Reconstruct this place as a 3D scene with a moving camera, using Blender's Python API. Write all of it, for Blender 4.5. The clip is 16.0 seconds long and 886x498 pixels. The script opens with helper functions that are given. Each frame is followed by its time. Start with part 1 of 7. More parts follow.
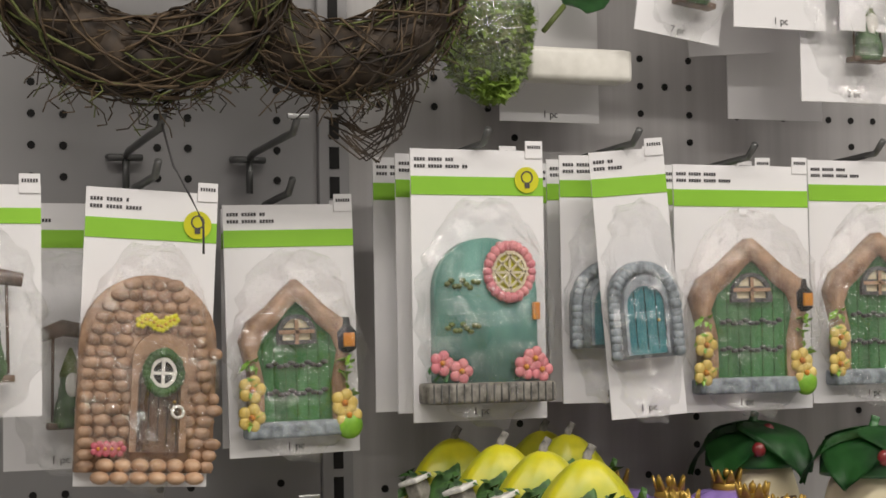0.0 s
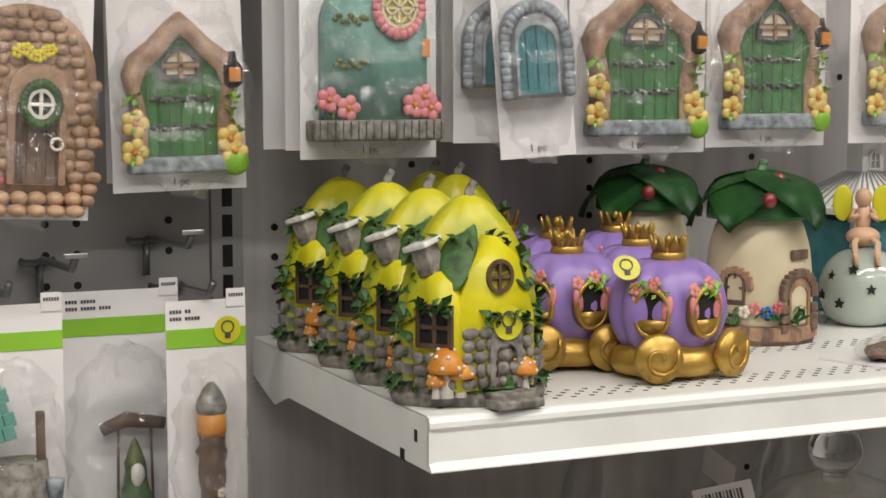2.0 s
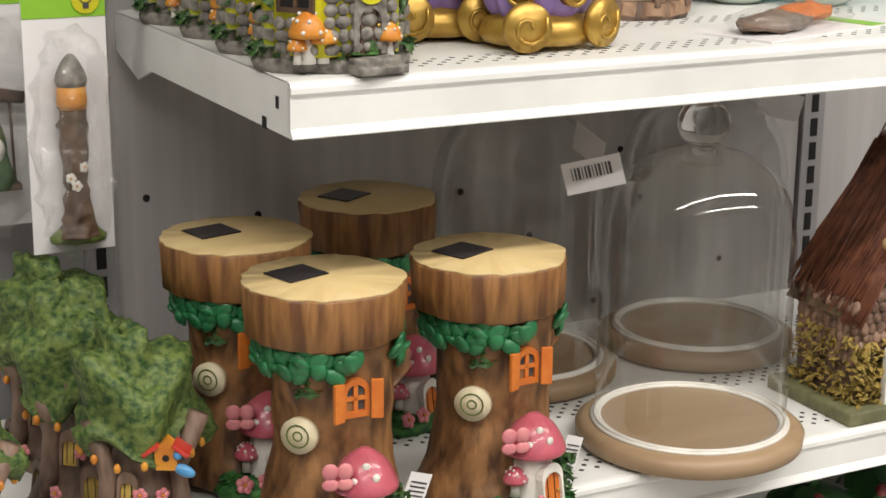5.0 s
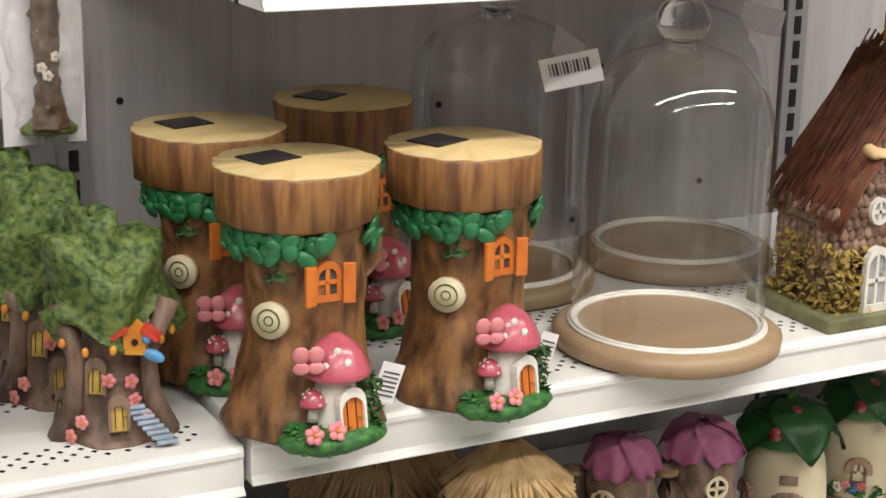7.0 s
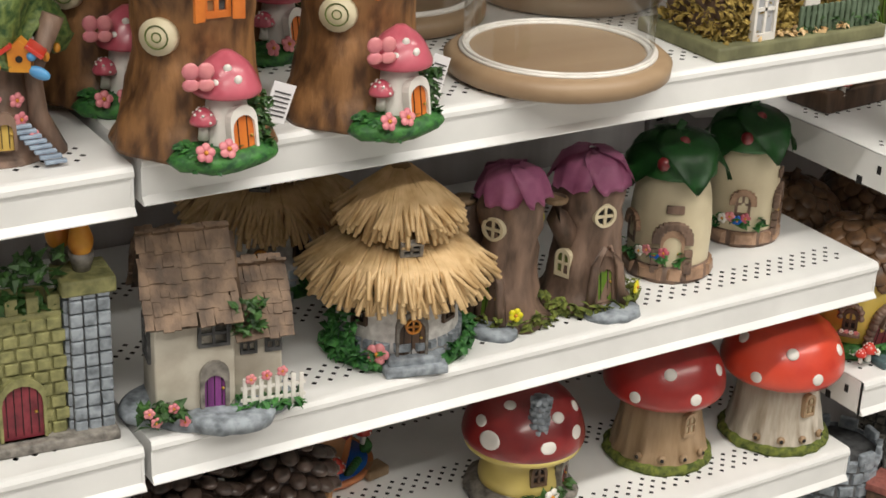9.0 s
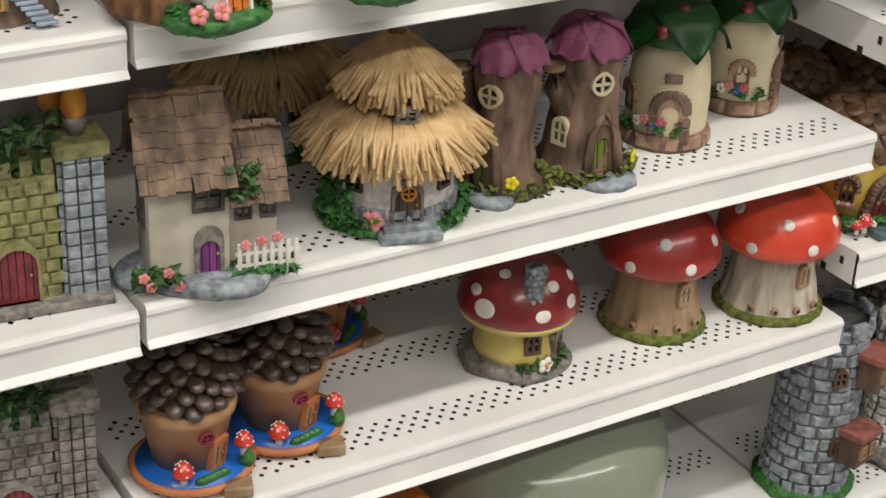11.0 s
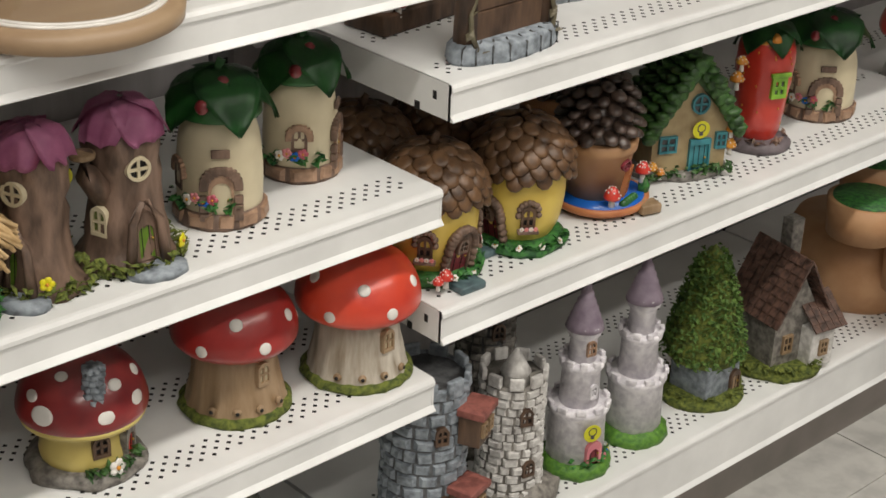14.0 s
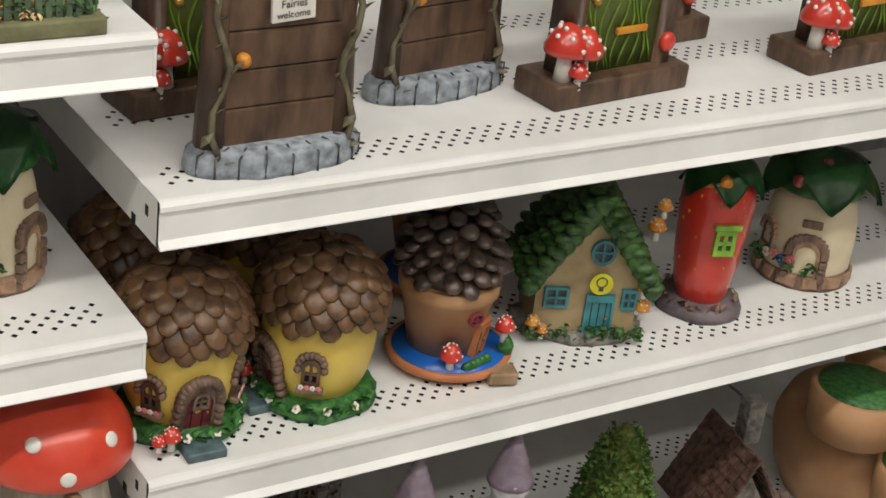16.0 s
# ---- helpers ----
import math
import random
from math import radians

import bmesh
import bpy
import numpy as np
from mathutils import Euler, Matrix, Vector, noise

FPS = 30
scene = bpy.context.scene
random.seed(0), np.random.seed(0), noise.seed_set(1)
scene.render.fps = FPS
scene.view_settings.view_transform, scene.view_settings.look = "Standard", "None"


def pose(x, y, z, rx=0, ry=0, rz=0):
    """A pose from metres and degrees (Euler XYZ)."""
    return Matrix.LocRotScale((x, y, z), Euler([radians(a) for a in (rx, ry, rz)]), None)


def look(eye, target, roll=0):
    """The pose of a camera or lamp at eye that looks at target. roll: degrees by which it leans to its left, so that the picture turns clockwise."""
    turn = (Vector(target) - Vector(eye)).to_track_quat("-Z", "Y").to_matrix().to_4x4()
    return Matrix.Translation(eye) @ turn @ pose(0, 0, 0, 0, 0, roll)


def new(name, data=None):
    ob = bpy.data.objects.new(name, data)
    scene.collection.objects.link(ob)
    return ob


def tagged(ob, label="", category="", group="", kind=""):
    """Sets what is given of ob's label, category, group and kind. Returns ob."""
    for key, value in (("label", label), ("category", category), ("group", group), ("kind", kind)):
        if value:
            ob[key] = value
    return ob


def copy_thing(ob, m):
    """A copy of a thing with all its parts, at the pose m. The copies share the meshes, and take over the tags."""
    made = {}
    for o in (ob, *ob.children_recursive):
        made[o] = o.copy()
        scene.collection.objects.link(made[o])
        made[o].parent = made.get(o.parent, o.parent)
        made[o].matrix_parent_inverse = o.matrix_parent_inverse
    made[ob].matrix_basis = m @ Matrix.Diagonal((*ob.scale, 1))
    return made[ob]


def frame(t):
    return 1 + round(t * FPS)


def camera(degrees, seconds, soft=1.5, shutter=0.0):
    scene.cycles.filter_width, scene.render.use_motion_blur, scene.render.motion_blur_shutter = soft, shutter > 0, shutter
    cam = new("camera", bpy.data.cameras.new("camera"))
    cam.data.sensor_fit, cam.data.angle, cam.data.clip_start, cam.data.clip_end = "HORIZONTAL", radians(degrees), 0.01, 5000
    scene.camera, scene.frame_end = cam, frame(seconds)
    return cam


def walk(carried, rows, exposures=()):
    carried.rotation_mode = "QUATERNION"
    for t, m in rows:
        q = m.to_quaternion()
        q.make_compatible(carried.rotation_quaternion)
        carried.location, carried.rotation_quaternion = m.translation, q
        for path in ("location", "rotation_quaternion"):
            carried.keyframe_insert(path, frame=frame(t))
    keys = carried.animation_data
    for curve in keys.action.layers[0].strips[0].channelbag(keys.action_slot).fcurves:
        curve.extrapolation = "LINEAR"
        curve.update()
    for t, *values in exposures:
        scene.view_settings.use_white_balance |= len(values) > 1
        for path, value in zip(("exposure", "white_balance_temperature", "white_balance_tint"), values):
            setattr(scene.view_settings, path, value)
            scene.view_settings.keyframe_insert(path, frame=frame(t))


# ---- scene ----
cam = camera(29.58, 16.0, soft=1.6)
walk(cam, [
    (0, look((-0.4482, -1.3632, 1.4495), (0.0219, -0.1526, 1.5087), -0.95)),
    (0.5, look((-0.4369, -1.3655, 1.4455), (0.0482, -0.1594, 1.4542), -0.75)),
    (1, look((-0.4277, -1.3636, 1.4404), (0.0685, -0.1629, 1.3932), -0.45)),
    (1.5, look((-0.4212, -1.3611, 1.4322), (0.0876, -0.1689, 1.3325), -0.27)),
    (2, look((-0.4172, -1.3616, 1.4331), (0.1034, -0.1773, 1.3049), -0.12)),
    (2.5, look((-0.4151, -1.3603, 1.4292), (0.1124, -0.1811, 1.2834), -0.09)),
    (3, look((-0.4095, -1.3614, 1.4267), (0.1305, -0.1901, 1.2635), 0.07)),
    (3.5, look((-0.4003, -1.3623, 1.4187), (0.1635, -0.2095, 1.2111), 0.44)),
    (4, look((-0.3938, -1.3620, 1.4102), (0.1771, -0.2241, 1.1473), 0.57)),
    (4.5, look((-0.3946, -1.3600, 1.4026), (0.1799, -0.2324, 1.1050), 0.59)),
    (5, look((-0.3921, -1.3558, 1.3998), (0.1848, -0.2434, 1.0539), 0.57)),
    (5.2, look((-0.3895, -1.3561, 1.3962), (0.1855, -0.2467, 1.0376), 0.67)),
    (7.3, look((-0.3860, -1.3651, 1.3180), (0.2053, -0.2619, 0.9669), 1.34)),
    (7.5, look((-0.3886, -1.3624, 1.3130), (0.2227, -0.2700, 0.9623), 1.38)),
    (8, look((-0.3879, -1.3692, 1.3033), (0.2563, -0.3116, 0.9078), 1.56)),
    (8.5, look((-0.3917, -1.3724, 1.2953), (0.2555, -0.3419, 0.8380), 1.92)),
    (9, look((-0.3910, -1.3736, 1.2902), (0.2433, -0.3623, 0.7755), 2.37)),
    (9.2, look((-0.3918, -1.3697, 1.2891), (0.2392, -0.3663, 0.7553), 2.59)),
    (11.3, look((-0.3862, -1.3730, 1.2825), (0.2331, -0.4053, 0.6742), 2.82)),
    (11.5, look((-0.3828, -1.3657, 1.2875), (0.2542, -0.4115, 0.6762), 2.68)),
    (12, look((-0.3616, -1.3667, 1.2974), (0.3415, -0.4572, 0.6904), 2.53)),
    (12.5, look((-0.3355, -1.3635, 1.2989), (0.4249, -0.4949, 0.7012), 2.44)),
    (13, look((-0.3057, -1.3666, 1.2986), (0.4798, -0.5154, 0.7084), 2.25)),
    (13.5, look((-0.2709, -1.3615, 1.3020), (0.5317, -0.5261, 0.7122), 2.80)),
    (14, look((-0.2404, -1.3743, 1.2969), (0.5676, -0.5327, 0.7233), 2.49)),
    (14.5, look((-0.1647, -1.3477, 1.2924), (0.6317, -0.4637, 0.7685), 1.80)),
    (15, look((-0.0267, -1.3051, 1.2887), (0.7721, -0.4177, 0.7744), 2.46)),
    (15.5, look((0.1269, -1.2866, 1.2845), (0.8943, -0.4070, 0.7124), 3.96)),
    (16, look((0.3252, -1.3089, 1.2696), (0.9781, -0.3479, 0.6865), 7.15)),
], exposures=[(0, -0.18), (3, 0.0), (5, 0.2), (7.5, 0.33), (9, 0.15), (12, 0.0), (16, -0.12)])

# ---- light ----
world = bpy.data.worlds.new("store")
scene.world = world
world.use_nodes = True
world.node_tree.nodes["Background"].inputs[0].default_value = (0.9, 0.93, 1.0, 1)
world.node_tree.nodes["Background"].inputs[1].default_value = 0.025
FLOOR = 0.07
CEIL = 3.1
LAMPS = [(-1.9, -1.45), (-0.6, -1.45), (0.7, -1.45), (2.0, -1.45), (-1.3, -2.9), (0.0, -2.9), (1.3, -2.9), (2.6, -2.9)]
LAMP_POWER = 18.5
for lx, ly in LAMPS:
    ld = bpy.data.lights.new("ceiling_lamp", "AREA")
    ld.shape, ld.size, ld.size_y, ld.energy, ld.color = "RECTANGLE", 1.15, 0.14, LAMP_POWER, (1.0, 0.95, 0.87)
    lo = new("ceiling_lamp_light", ld)
    lo.matrix_world = pose(lx, ly, CEIL - 0.075)

# ---- materials ----
MATS = {}


def mat(name, c1, c2=None, scale=60.0, rough=0.5, bump=0.15, metal=0.0, kind="noise", stretch=(1, 1, 1), coat=0.0, detail=6.0):
    """Painted or natural surface: two colours mixed by a fine and a coarse pattern, with relief."""
    if name in MATS:
        return MATS[name]
    m = bpy.data.materials.new(name)
    m.use_nodes = True
    nt = m.node_tree
    b = nt.nodes["Principled BSDF"]
    c2 = c2 or tuple(v * 0.72 for v in c1)
    co = nt.nodes.new("ShaderNodeTexCoord")
    mp = nt.nodes.new("ShaderNodeMapping")
    mp.inputs["Scale"].default_value = stretch
    nt.links.new(co.outputs["Object"], mp.inputs["Vector"])
    if kind == "voronoi":
        tx = nt.nodes.new("ShaderNodeTexVoronoi")
        tx.feature = "DISTANCE_TO_EDGE"
        tx.inputs["Scale"].default_value = scale
        fac = tx.outputs["Distance"]
    elif kind == "wave":
        tx = nt.nodes.new("ShaderNodeTexWave")
        tx.inputs["Scale"].default_value = scale
        tx.inputs["Distortion"].default_value = 7.0
        tx.inputs["Detail"].default_value = 3.0
        fac = tx.outputs["Fac"]
    else:
        tx = nt.nodes.new("ShaderNodeTexNoise")
        tx.inputs["Scale"].default_value = scale
        tx.inputs["Detail"].default_value = detail
        fac = tx.outputs["Fac"]
    nt.links.new(mp.outputs[0], tx.inputs["Vector"])
    rp = nt.nodes.new("ShaderNodeValToRGB")
    lo_, hi = (0.02, 0.16) if kind == "voronoi" else (0.33, 0.62)
    rp.color_ramp.elements[0].position, rp.color_ramp.elements[1].position = lo_, hi
    rp.color_ramp.elements[0].color, rp.color_ramp.elements[1].color = (*c2, 1), (*c1, 1)
    nt.links.new(fac, rp.inputs[0])
    big = nt.nodes.new("ShaderNodeTexNoise")
    big.inputs["Scale"].default_value = scale * 0.22
    nt.links.new(mp.outputs[0], big.inputs["Vector"])
    mx = nt.nodes.new("ShaderNodeMix")
    mx.data_type, mx.blend_type = "RGBA", "MULTIPLY"
    mx.inputs["Factor"].default_value = 0.35
    nt.links.new(rp.outputs[0], mx.inputs["A"])
    nt.links.new(big.outputs["Fac"], mx.inputs["B"])
    gain = nt.nodes.new("ShaderNodeMix")
    gain.data_type, gain.blend_type = "RGBA", "MULTIPLY"
    gain.inputs["Factor"].default_value = 1.0
    gain.inputs["B"].default_value = (1.18, 1.18, 1.18, 1)
    nt.links.new(mx.outputs["Result"], gain.inputs["A"])
    nt.links.new(gain.outputs["Result"], b.inputs["Base Color"])
    b.inputs["Roughness"].default_value, b.inputs["Metallic"].default_value = rough, metal
    b.inputs["Coat Weight"].default_value = coat
    b.inputs["Coat Roughness"].default_value = 0.15
    if bump:
        bp = nt.nodes.new("ShaderNodeBump")
        bp.inputs["Strength"].default_value = min(1.0, bump * 2.5)
        bp.inputs["Distance"].default_value = 0.002
        nt.links.new(fac, bp.inputs["Height"])
        nt.links.new(bp.outputs[0], b.inputs["Normal"])
    MATS[name] = m
    return m


def plain(name, c, rough=0.4, metal=0.0, emit=0.0):
    if name in MATS:
        return MATS[name]
    m = bpy.data.materials.new(name)
    m.use_nodes = True
    b = m.node_tree.nodes["Principled BSDF"]
    b.inputs["Base Color"].default_value = (*c, 1)
    b.inputs["Roughness"].default_value, b.inputs["Metallic"].default_value = rough, metal
    if emit:
        b.inputs["Emission Color"].default_value, b.inputs["Emission Strength"].default_value = (*c, 1), emit
    MATS[name] = m
    return m


def clear_film(name, gloss, rough=0.08, tint=(1, 1, 1), crease=0.5, edge=0.0):
    """Thin clear plastic: it lets light through and adds a faint gloss."""
    m = bpy.data.materials.new(name)
    m.use_nodes = True
    nt = m.node_tree
    nt.nodes.remove(nt.nodes["Principled BSDF"])
    tr, gl, mx = (nt.nodes.new("ShaderNode" + k) for k in ("BsdfTransparent", "BsdfGlossy", "MixShader"))
    tr.inputs[0].default_value = (*tint, 1)
    gl.inputs["Roughness"].default_value = rough
    ns = nt.nodes.new("ShaderNodeTexNoise")
    ns.inputs["Scale"].default_value = 48
    ns.inputs["Detail"].default_value = 3.0
    bp = nt.nodes.new("ShaderNodeBump")
    bp.inputs["Strength"].default_value, bp.inputs["Distance"].default_value = crease, 0.007
    nt.links.new(ns.outputs["Fac"], bp.inputs["Height"])
    nt.links.new(bp.outputs[0], gl.inputs["Normal"])
    mx.inputs[0].default_value = gloss
    if edge:
        lw = nt.nodes.new("ShaderNodeLayerWeight")
        lw.inputs["Blend"].default_value = edge
        ad = nt.nodes.new("ShaderNodeMath")
        ad.operation, ad.use_clamp = "ADD", True
        ad.inputs[1].default_value = gloss
        nt.links.new(lw.outputs["Facing"], ad.inputs[0])
        nt.links.new(ad.outputs[0], mx.inputs[0])
    nt.links.new(tr.outputs[0], mx.inputs[1])
    nt.links.new(gl.outputs[0], mx.inputs[2])
    nt.links.new(mx.outputs[0], nt.nodes["Material Output"].inputs[0])
    return m


FILM = clear_film("clear_plastic", 0.17, 0.06, crease=0.35)
GLASS = clear_film("dome_glass", 0.05, 0.03, (0.94, 0.945, 0.94), 0.0, 0.09)
GLASS_SOLID = bpy.data.materials.new("knob_glass")
GLASS_SOLID.use_nodes = True
GLASS_SOLID.node_tree.nodes["Principled BSDF"].inputs["Transmission Weight"].default_value = 1.0
GLASS_SOLID.node_tree.nodes["Principled BSDF"].inputs["Roughness"].default_value = 0.02
WHITE_METAL = mat("white_enamel", (0.80, 0.80, 0.785), (0.75, 0.75, 0.735), 25, 0.35, 0.01)
PANEL = mat("grey_panel", (0.33, 0.32, 0.325), (0.30, 0.29, 0.295), 9, 0.6, 0.02, stretch=(1, 1, 0.08))
WOOD_PRINT = mat("pale_wood_print", (0.52, 0.50, 0.50), (0.41, 0.39, 0.39), 14, 0.6, 0.02, stretch=(3, 1, 0.12))
# Near-black for black parts, and for shade painted where holes and hollows are.
DARK = plain("black_and_gap_shade", (0.008, 0.007, 0.007), 0.8)
CHROME = plain("zinc_wire", (0.42, 0.42, 0.42), 0.35, 1.0)
GUN = plain("dark_hook_steel", (0.13, 0.13, 0.13), 0.4, 0.6)
CARD = mat("white_card", (0.80, 0.78, 0.79), (0.76, 0.74, 0.76), 12, 0.45, 0.01)
LIME = mat("lime_print", (0.27, 0.55, 0.04), (0.24, 0.50, 0.035), 15, 0.4, 0.0)
INK = plain("grey_ink", (0.06, 0.055, 0.06), 0.6)
YELLOW_TAG = mat("yellow_tag", (0.62, 0.60, 0.02), (0.55, 0.5, 0.02), 30, 0.35, 0.0)
YELLOW = mat("yellow_paint", (0.70, 0.62, 0.01), (0.50, 0.50, 0.01), 30, 0.35, 0.05)
LIMEP = mat("yellow_green_paint", (0.58, 0.53, 0.01), (0.30, 0.36, 0.015), 26, 0.35, 0.05)
IVY = mat("ivy_green", (0.05, 0.13, 0.025), (0.015, 0.045, 0.012), 130, 0.5, 0.2)
GREEN = mat("leaf_green", (0.035, 0.155, 0.035), (0.012, 0.07, 0.018), 35, 0.35, 0.1)
GRASS = mat("grass_green", (0.05, 0.20, 0.035), (0.01, 0.06, 0.02), 160, 0.55, 0.4)
MOSS = mat("moss", (0.17, 0.20, 0.035), (0.04, 0.06, 0.012), 170, 0.9, 0.5)
STONE = mat("grey_stone", (0.27, 0.25, 0.22), (0.10, 0.09, 0.08), 130, 0.6, 0.3)
BLUESTONE = mat("blue_grey_stone", (0.34, 0.38, 0.42), (0.14, 0.16, 0.18), 110, 0.6, 0.3)
VINE = mat("vine_brown", (0.16, 0.14, 0.085), (0.08, 0.065, 0.04), 80, 0.5, 0.2)
MOSS_GOLD = mat("golden_moss", (0.40, 0.28, 0.07), (0.20, 0.145, 0.03), 150, 0.9, 0.4)
CANOPY = mat("canopy_moss", (0.14, 0.19, 0.045), (0.010, 0.05, 0.010), 190, 0.6, 0.6)
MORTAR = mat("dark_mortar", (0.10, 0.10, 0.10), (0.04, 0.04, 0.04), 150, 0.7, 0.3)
OCHRE_STONE = mat("ochre_stone", (0.30, 0.29, 0.12), (0.15, 0.15, 0.06), 110, 0.6, 0.3)
TANSTONE = mat("tan_stone", (0.40, 0.25, 0.16), (0.22, 0.13, 0.08), 90, 0.45, 0.25)
WHITESTONE = mat("white_stone", (0.72, 0.70, 0.67), (0.46, 0.44, 0.42), 120, 0.6, 0.3)
CREAM = mat("cream_paint", (0.66, 0.58, 0.40), (0.56, 0.48, 0.32), 22, 0.5, 0.08)
CREAM_LIGHT = mat("pale_plaster", (0.60, 0.56, 0.47), (0.46, 0.41, 0.33), 40, 0.55, 0.15)
BROWN = mat("brown_wood_paint", (0.13, 0.075, 0.045), (0.045, 0.024, 0.014), 70, 0.5, 0.3, stretch=(1, 1, 0.3))
BARK = mat("bark_brown", (0.27, 0.13, 0.048), (0.075, 0.033, 0.013), 95, 0.5, 0.45, stretch=(1, 1, 0.35))
BARK_ORANGE = mat("bark_edge", (0.34, 0.16, 0.05), (0.12, 0.045, 0.015), 120, 0.5, 0.5, stretch=(1, 1, 0.10))
TRUNK = mat("grey_brown_trunk", (0.22, 0.14, 0.10), (0.08, 0.05, 0.035), 85, 0.55, 0.45, stretch=(1, 1, 0.3))
CUT_WOOD = mat("cut_wood", (0.66, 0.50, 0.25), (0.60, 0.44, 0.20), 16, 0.5, 0.06)
LIGHT_BARK = mat("brown_mushroom_stem", (0.36, 0.25, 0.15), (0.22, 0.14, 0.07), 70, 0.5, 0.35, stretch=(1, 1, 0.12))
PALE_BARK = mat("pale_mushroom_stem", (0.56, 0.51, 0.43), (0.25, 0.20, 0.14), 70, 0.5, 0.4, stretch=(1, 1, 0.12))
OAK = mat("turned_oak", (0.36, 0.25, 0.15), (0.29, 0.19, 0.11), 30, 0.45, 0.08, stretch=(0.15, 1, 1))
PURPLE = mat("purple_paint", (0.30, 0.20, 0.52), (0.25, 0.16, 0.45), 30, 0.35, 0.03)
GOLD = mat("gold_paint", (0.50, 0.32, 0.07), (0.36, 0.21, 0.04), 60, 0.32, 0.1, metal=0.55)
PINK = mat("pink_paint", (0.72, 0.27, 0.28), (0.60, 0.18, 0.22), 60, 0.4, 0.1)
MAGENTA = mat("magenta_petal", (0.66, 0.25, 0.44), (0.48, 0.14, 0.29), 40, 0.45, 0.12)
CORAL = mat("rose_cap_paint", (0.52, 0.11, 0.15), (0.38, 0.055, 0.085), 50, 0.3, 0.05, coat=0.4)
RED = mat("red_paint", (0.60, 0.045, 0.025), (0.50, 0.03, 0.02), 40, 0.28, 0.03, coat=0.5)
DARK_RED = mat("dark_red_paint", (0.26, 0.022, 0.022), (0.18, 0.015, 0.018), 40, 0.28, 0.04, coat=0.5)
ORANGE = mat("orange_paint", (0.68, 0.20, 0.03), (0.55, 0.13, 0.02), 60, 0.4, 0.1)
AMBER = mat("amber_paint", (0.66, 0.30, 0.03), (0.55, 0.18, 0.02), 60, 0.4, 0.1)
WHITE = mat("white_paint", (0.78, 0.75, 0.70), (0.68, 0.65, 0.60), 60, 0.4, 0.05)
TEAL = mat("teal_paint", (0.13, 0.32, 0.27), (0.08, 0.22, 0.19), 50, 0.4, 0.12, stretch=(1, 1, 0.3))
TEAL_BLUE = mat("teal_blue_paint", (0.05, 0.24, 0.27), (0.03, 0.15, 0.18), 60, 0.4, 0.12)
GREEN_DOOR = mat("door_green", (0.055, 0.19, 0.06), (0.03, 0.11, 0.035), 60, 0.4, 0.25, stretch=(1.6, 1, 0.15))
OLIVE = mat("olive_door", (0.13, 0.17, 0.035), (0.07, 0.09, 0.02), 45, 0.5, 0.3)
LEAF_LIME = mat("bright_leaf", (0.28, 0.52, 0.05), (0.14, 0.32, 0.03), 60, 0.35, 0.1)
BLUE = mat("blue_water_paint", (0.015, 0.13, 0.52), (0.012, 0.10, 0.42), 40, 0.25, 0.02)
TERRA = mat("terracotta_paint", (0.50, 0.19, 0.07), (0.42, 0.14, 0.05), 40, 0.5, 0.06)
POT_TAN = mat("tan_pot", (0.50, 0.28, 0.14), (0.43, 0.22, 0.10), 30, 0.55, 0.06)
PINECONE = mat("pinecone_brown", (0.10, 0.065, 0.05), (0.028, 0.018, 0.014), 90, 0.3, 0.2, coat=0.2)
ACORN = mat("acorn_scale", (0.17, 0.09, 0.042), (0.045, 0.022, 0.011), 70, 0.4, 0.25)
ROOF_WOOD = mat("bark_shingle", (0.22, 0.14, 0.085), (0.07, 0.042, 0.025), 90, 0.6, 0.5, stretch=(1, 1, 0.25))
STRAW = mat("straw", (0.72, 0.51, 0.27), (0.50, 0.32, 0.14), 60, 0.6, 0.1)
STRAW_DARK = mat("old_straw", (0.28, 0.17, 0.07), (0.16, 0.09, 0.035), 60, 0.7, 0.1)
TWIG = mat("twig_brown", (0.13, 0.085, 0.045), (0.05, 0.03, 0.018), 80, 0.7, 0.1)
TWIG_GREEN = mat("twig_green", (0.15, 0.17, 0.045), (0.07, 0.08, 0.02), 80, 0.7, 0.1)
TWIG_RED = mat("red_twig", (0.20, 0.07, 0.035), (0.09, 0.03, 0.016), 80, 0.6, 0.1)
SKIN = mat("figurine_paint", (0.66, 0.42, 0.28), (0.58, 0.35, 0.22), 60, 0.4, 0.05)
ORB = mat("celadon_glaze", (0.46, 0.52, 0.47), (0.42, 0.48, 0.43), 20, 0.12, 0.01, coat=0.6)
LILAC = mat("lilac_roof", (0.42, 0.34, 0.42), (0.30, 0.23, 0.30), 70, 0.5, 0.25)
SOLAR = mat("solar_cell", (0.028, 0.024, 0.026), (0.02, 0.017, 0.02), 60, 0.25, 0.02)
CRIMSON = mat("crimson_door", (0.26, 0.035, 0.05), (0.14, 0.02, 0.03), 90, 0.5, 0.3)
VIOLET = mat("violet_door", (0.24, 0.05, 0.24), (0.14, 0.03, 0.15), 90, 0.5, 0.3, stretch=(2, 1, 0.2))
LEAF_DOOR = mat("green_small_door", (0.14, 0.26, 0.02), (0.09, 0.17, 0.015), 90, 0.5, 0.2)
GREEN_GLASS = mat("sage_glass", (0.26, 0.29, 0.22), (0.22, 0.25, 0.19), 6, 0.15, 0.0)
FLOOR_TILE = mat("vinyl_floor", (0.50, 0.49, 0.46), (0.38, 0.37, 0.35), 30, 0.35, 0.02)
KICK = mat("kick_plate", (0.23, 0.20, 0.18), (0.19, 0.17, 0.15), 20, 0.5, 0.02)


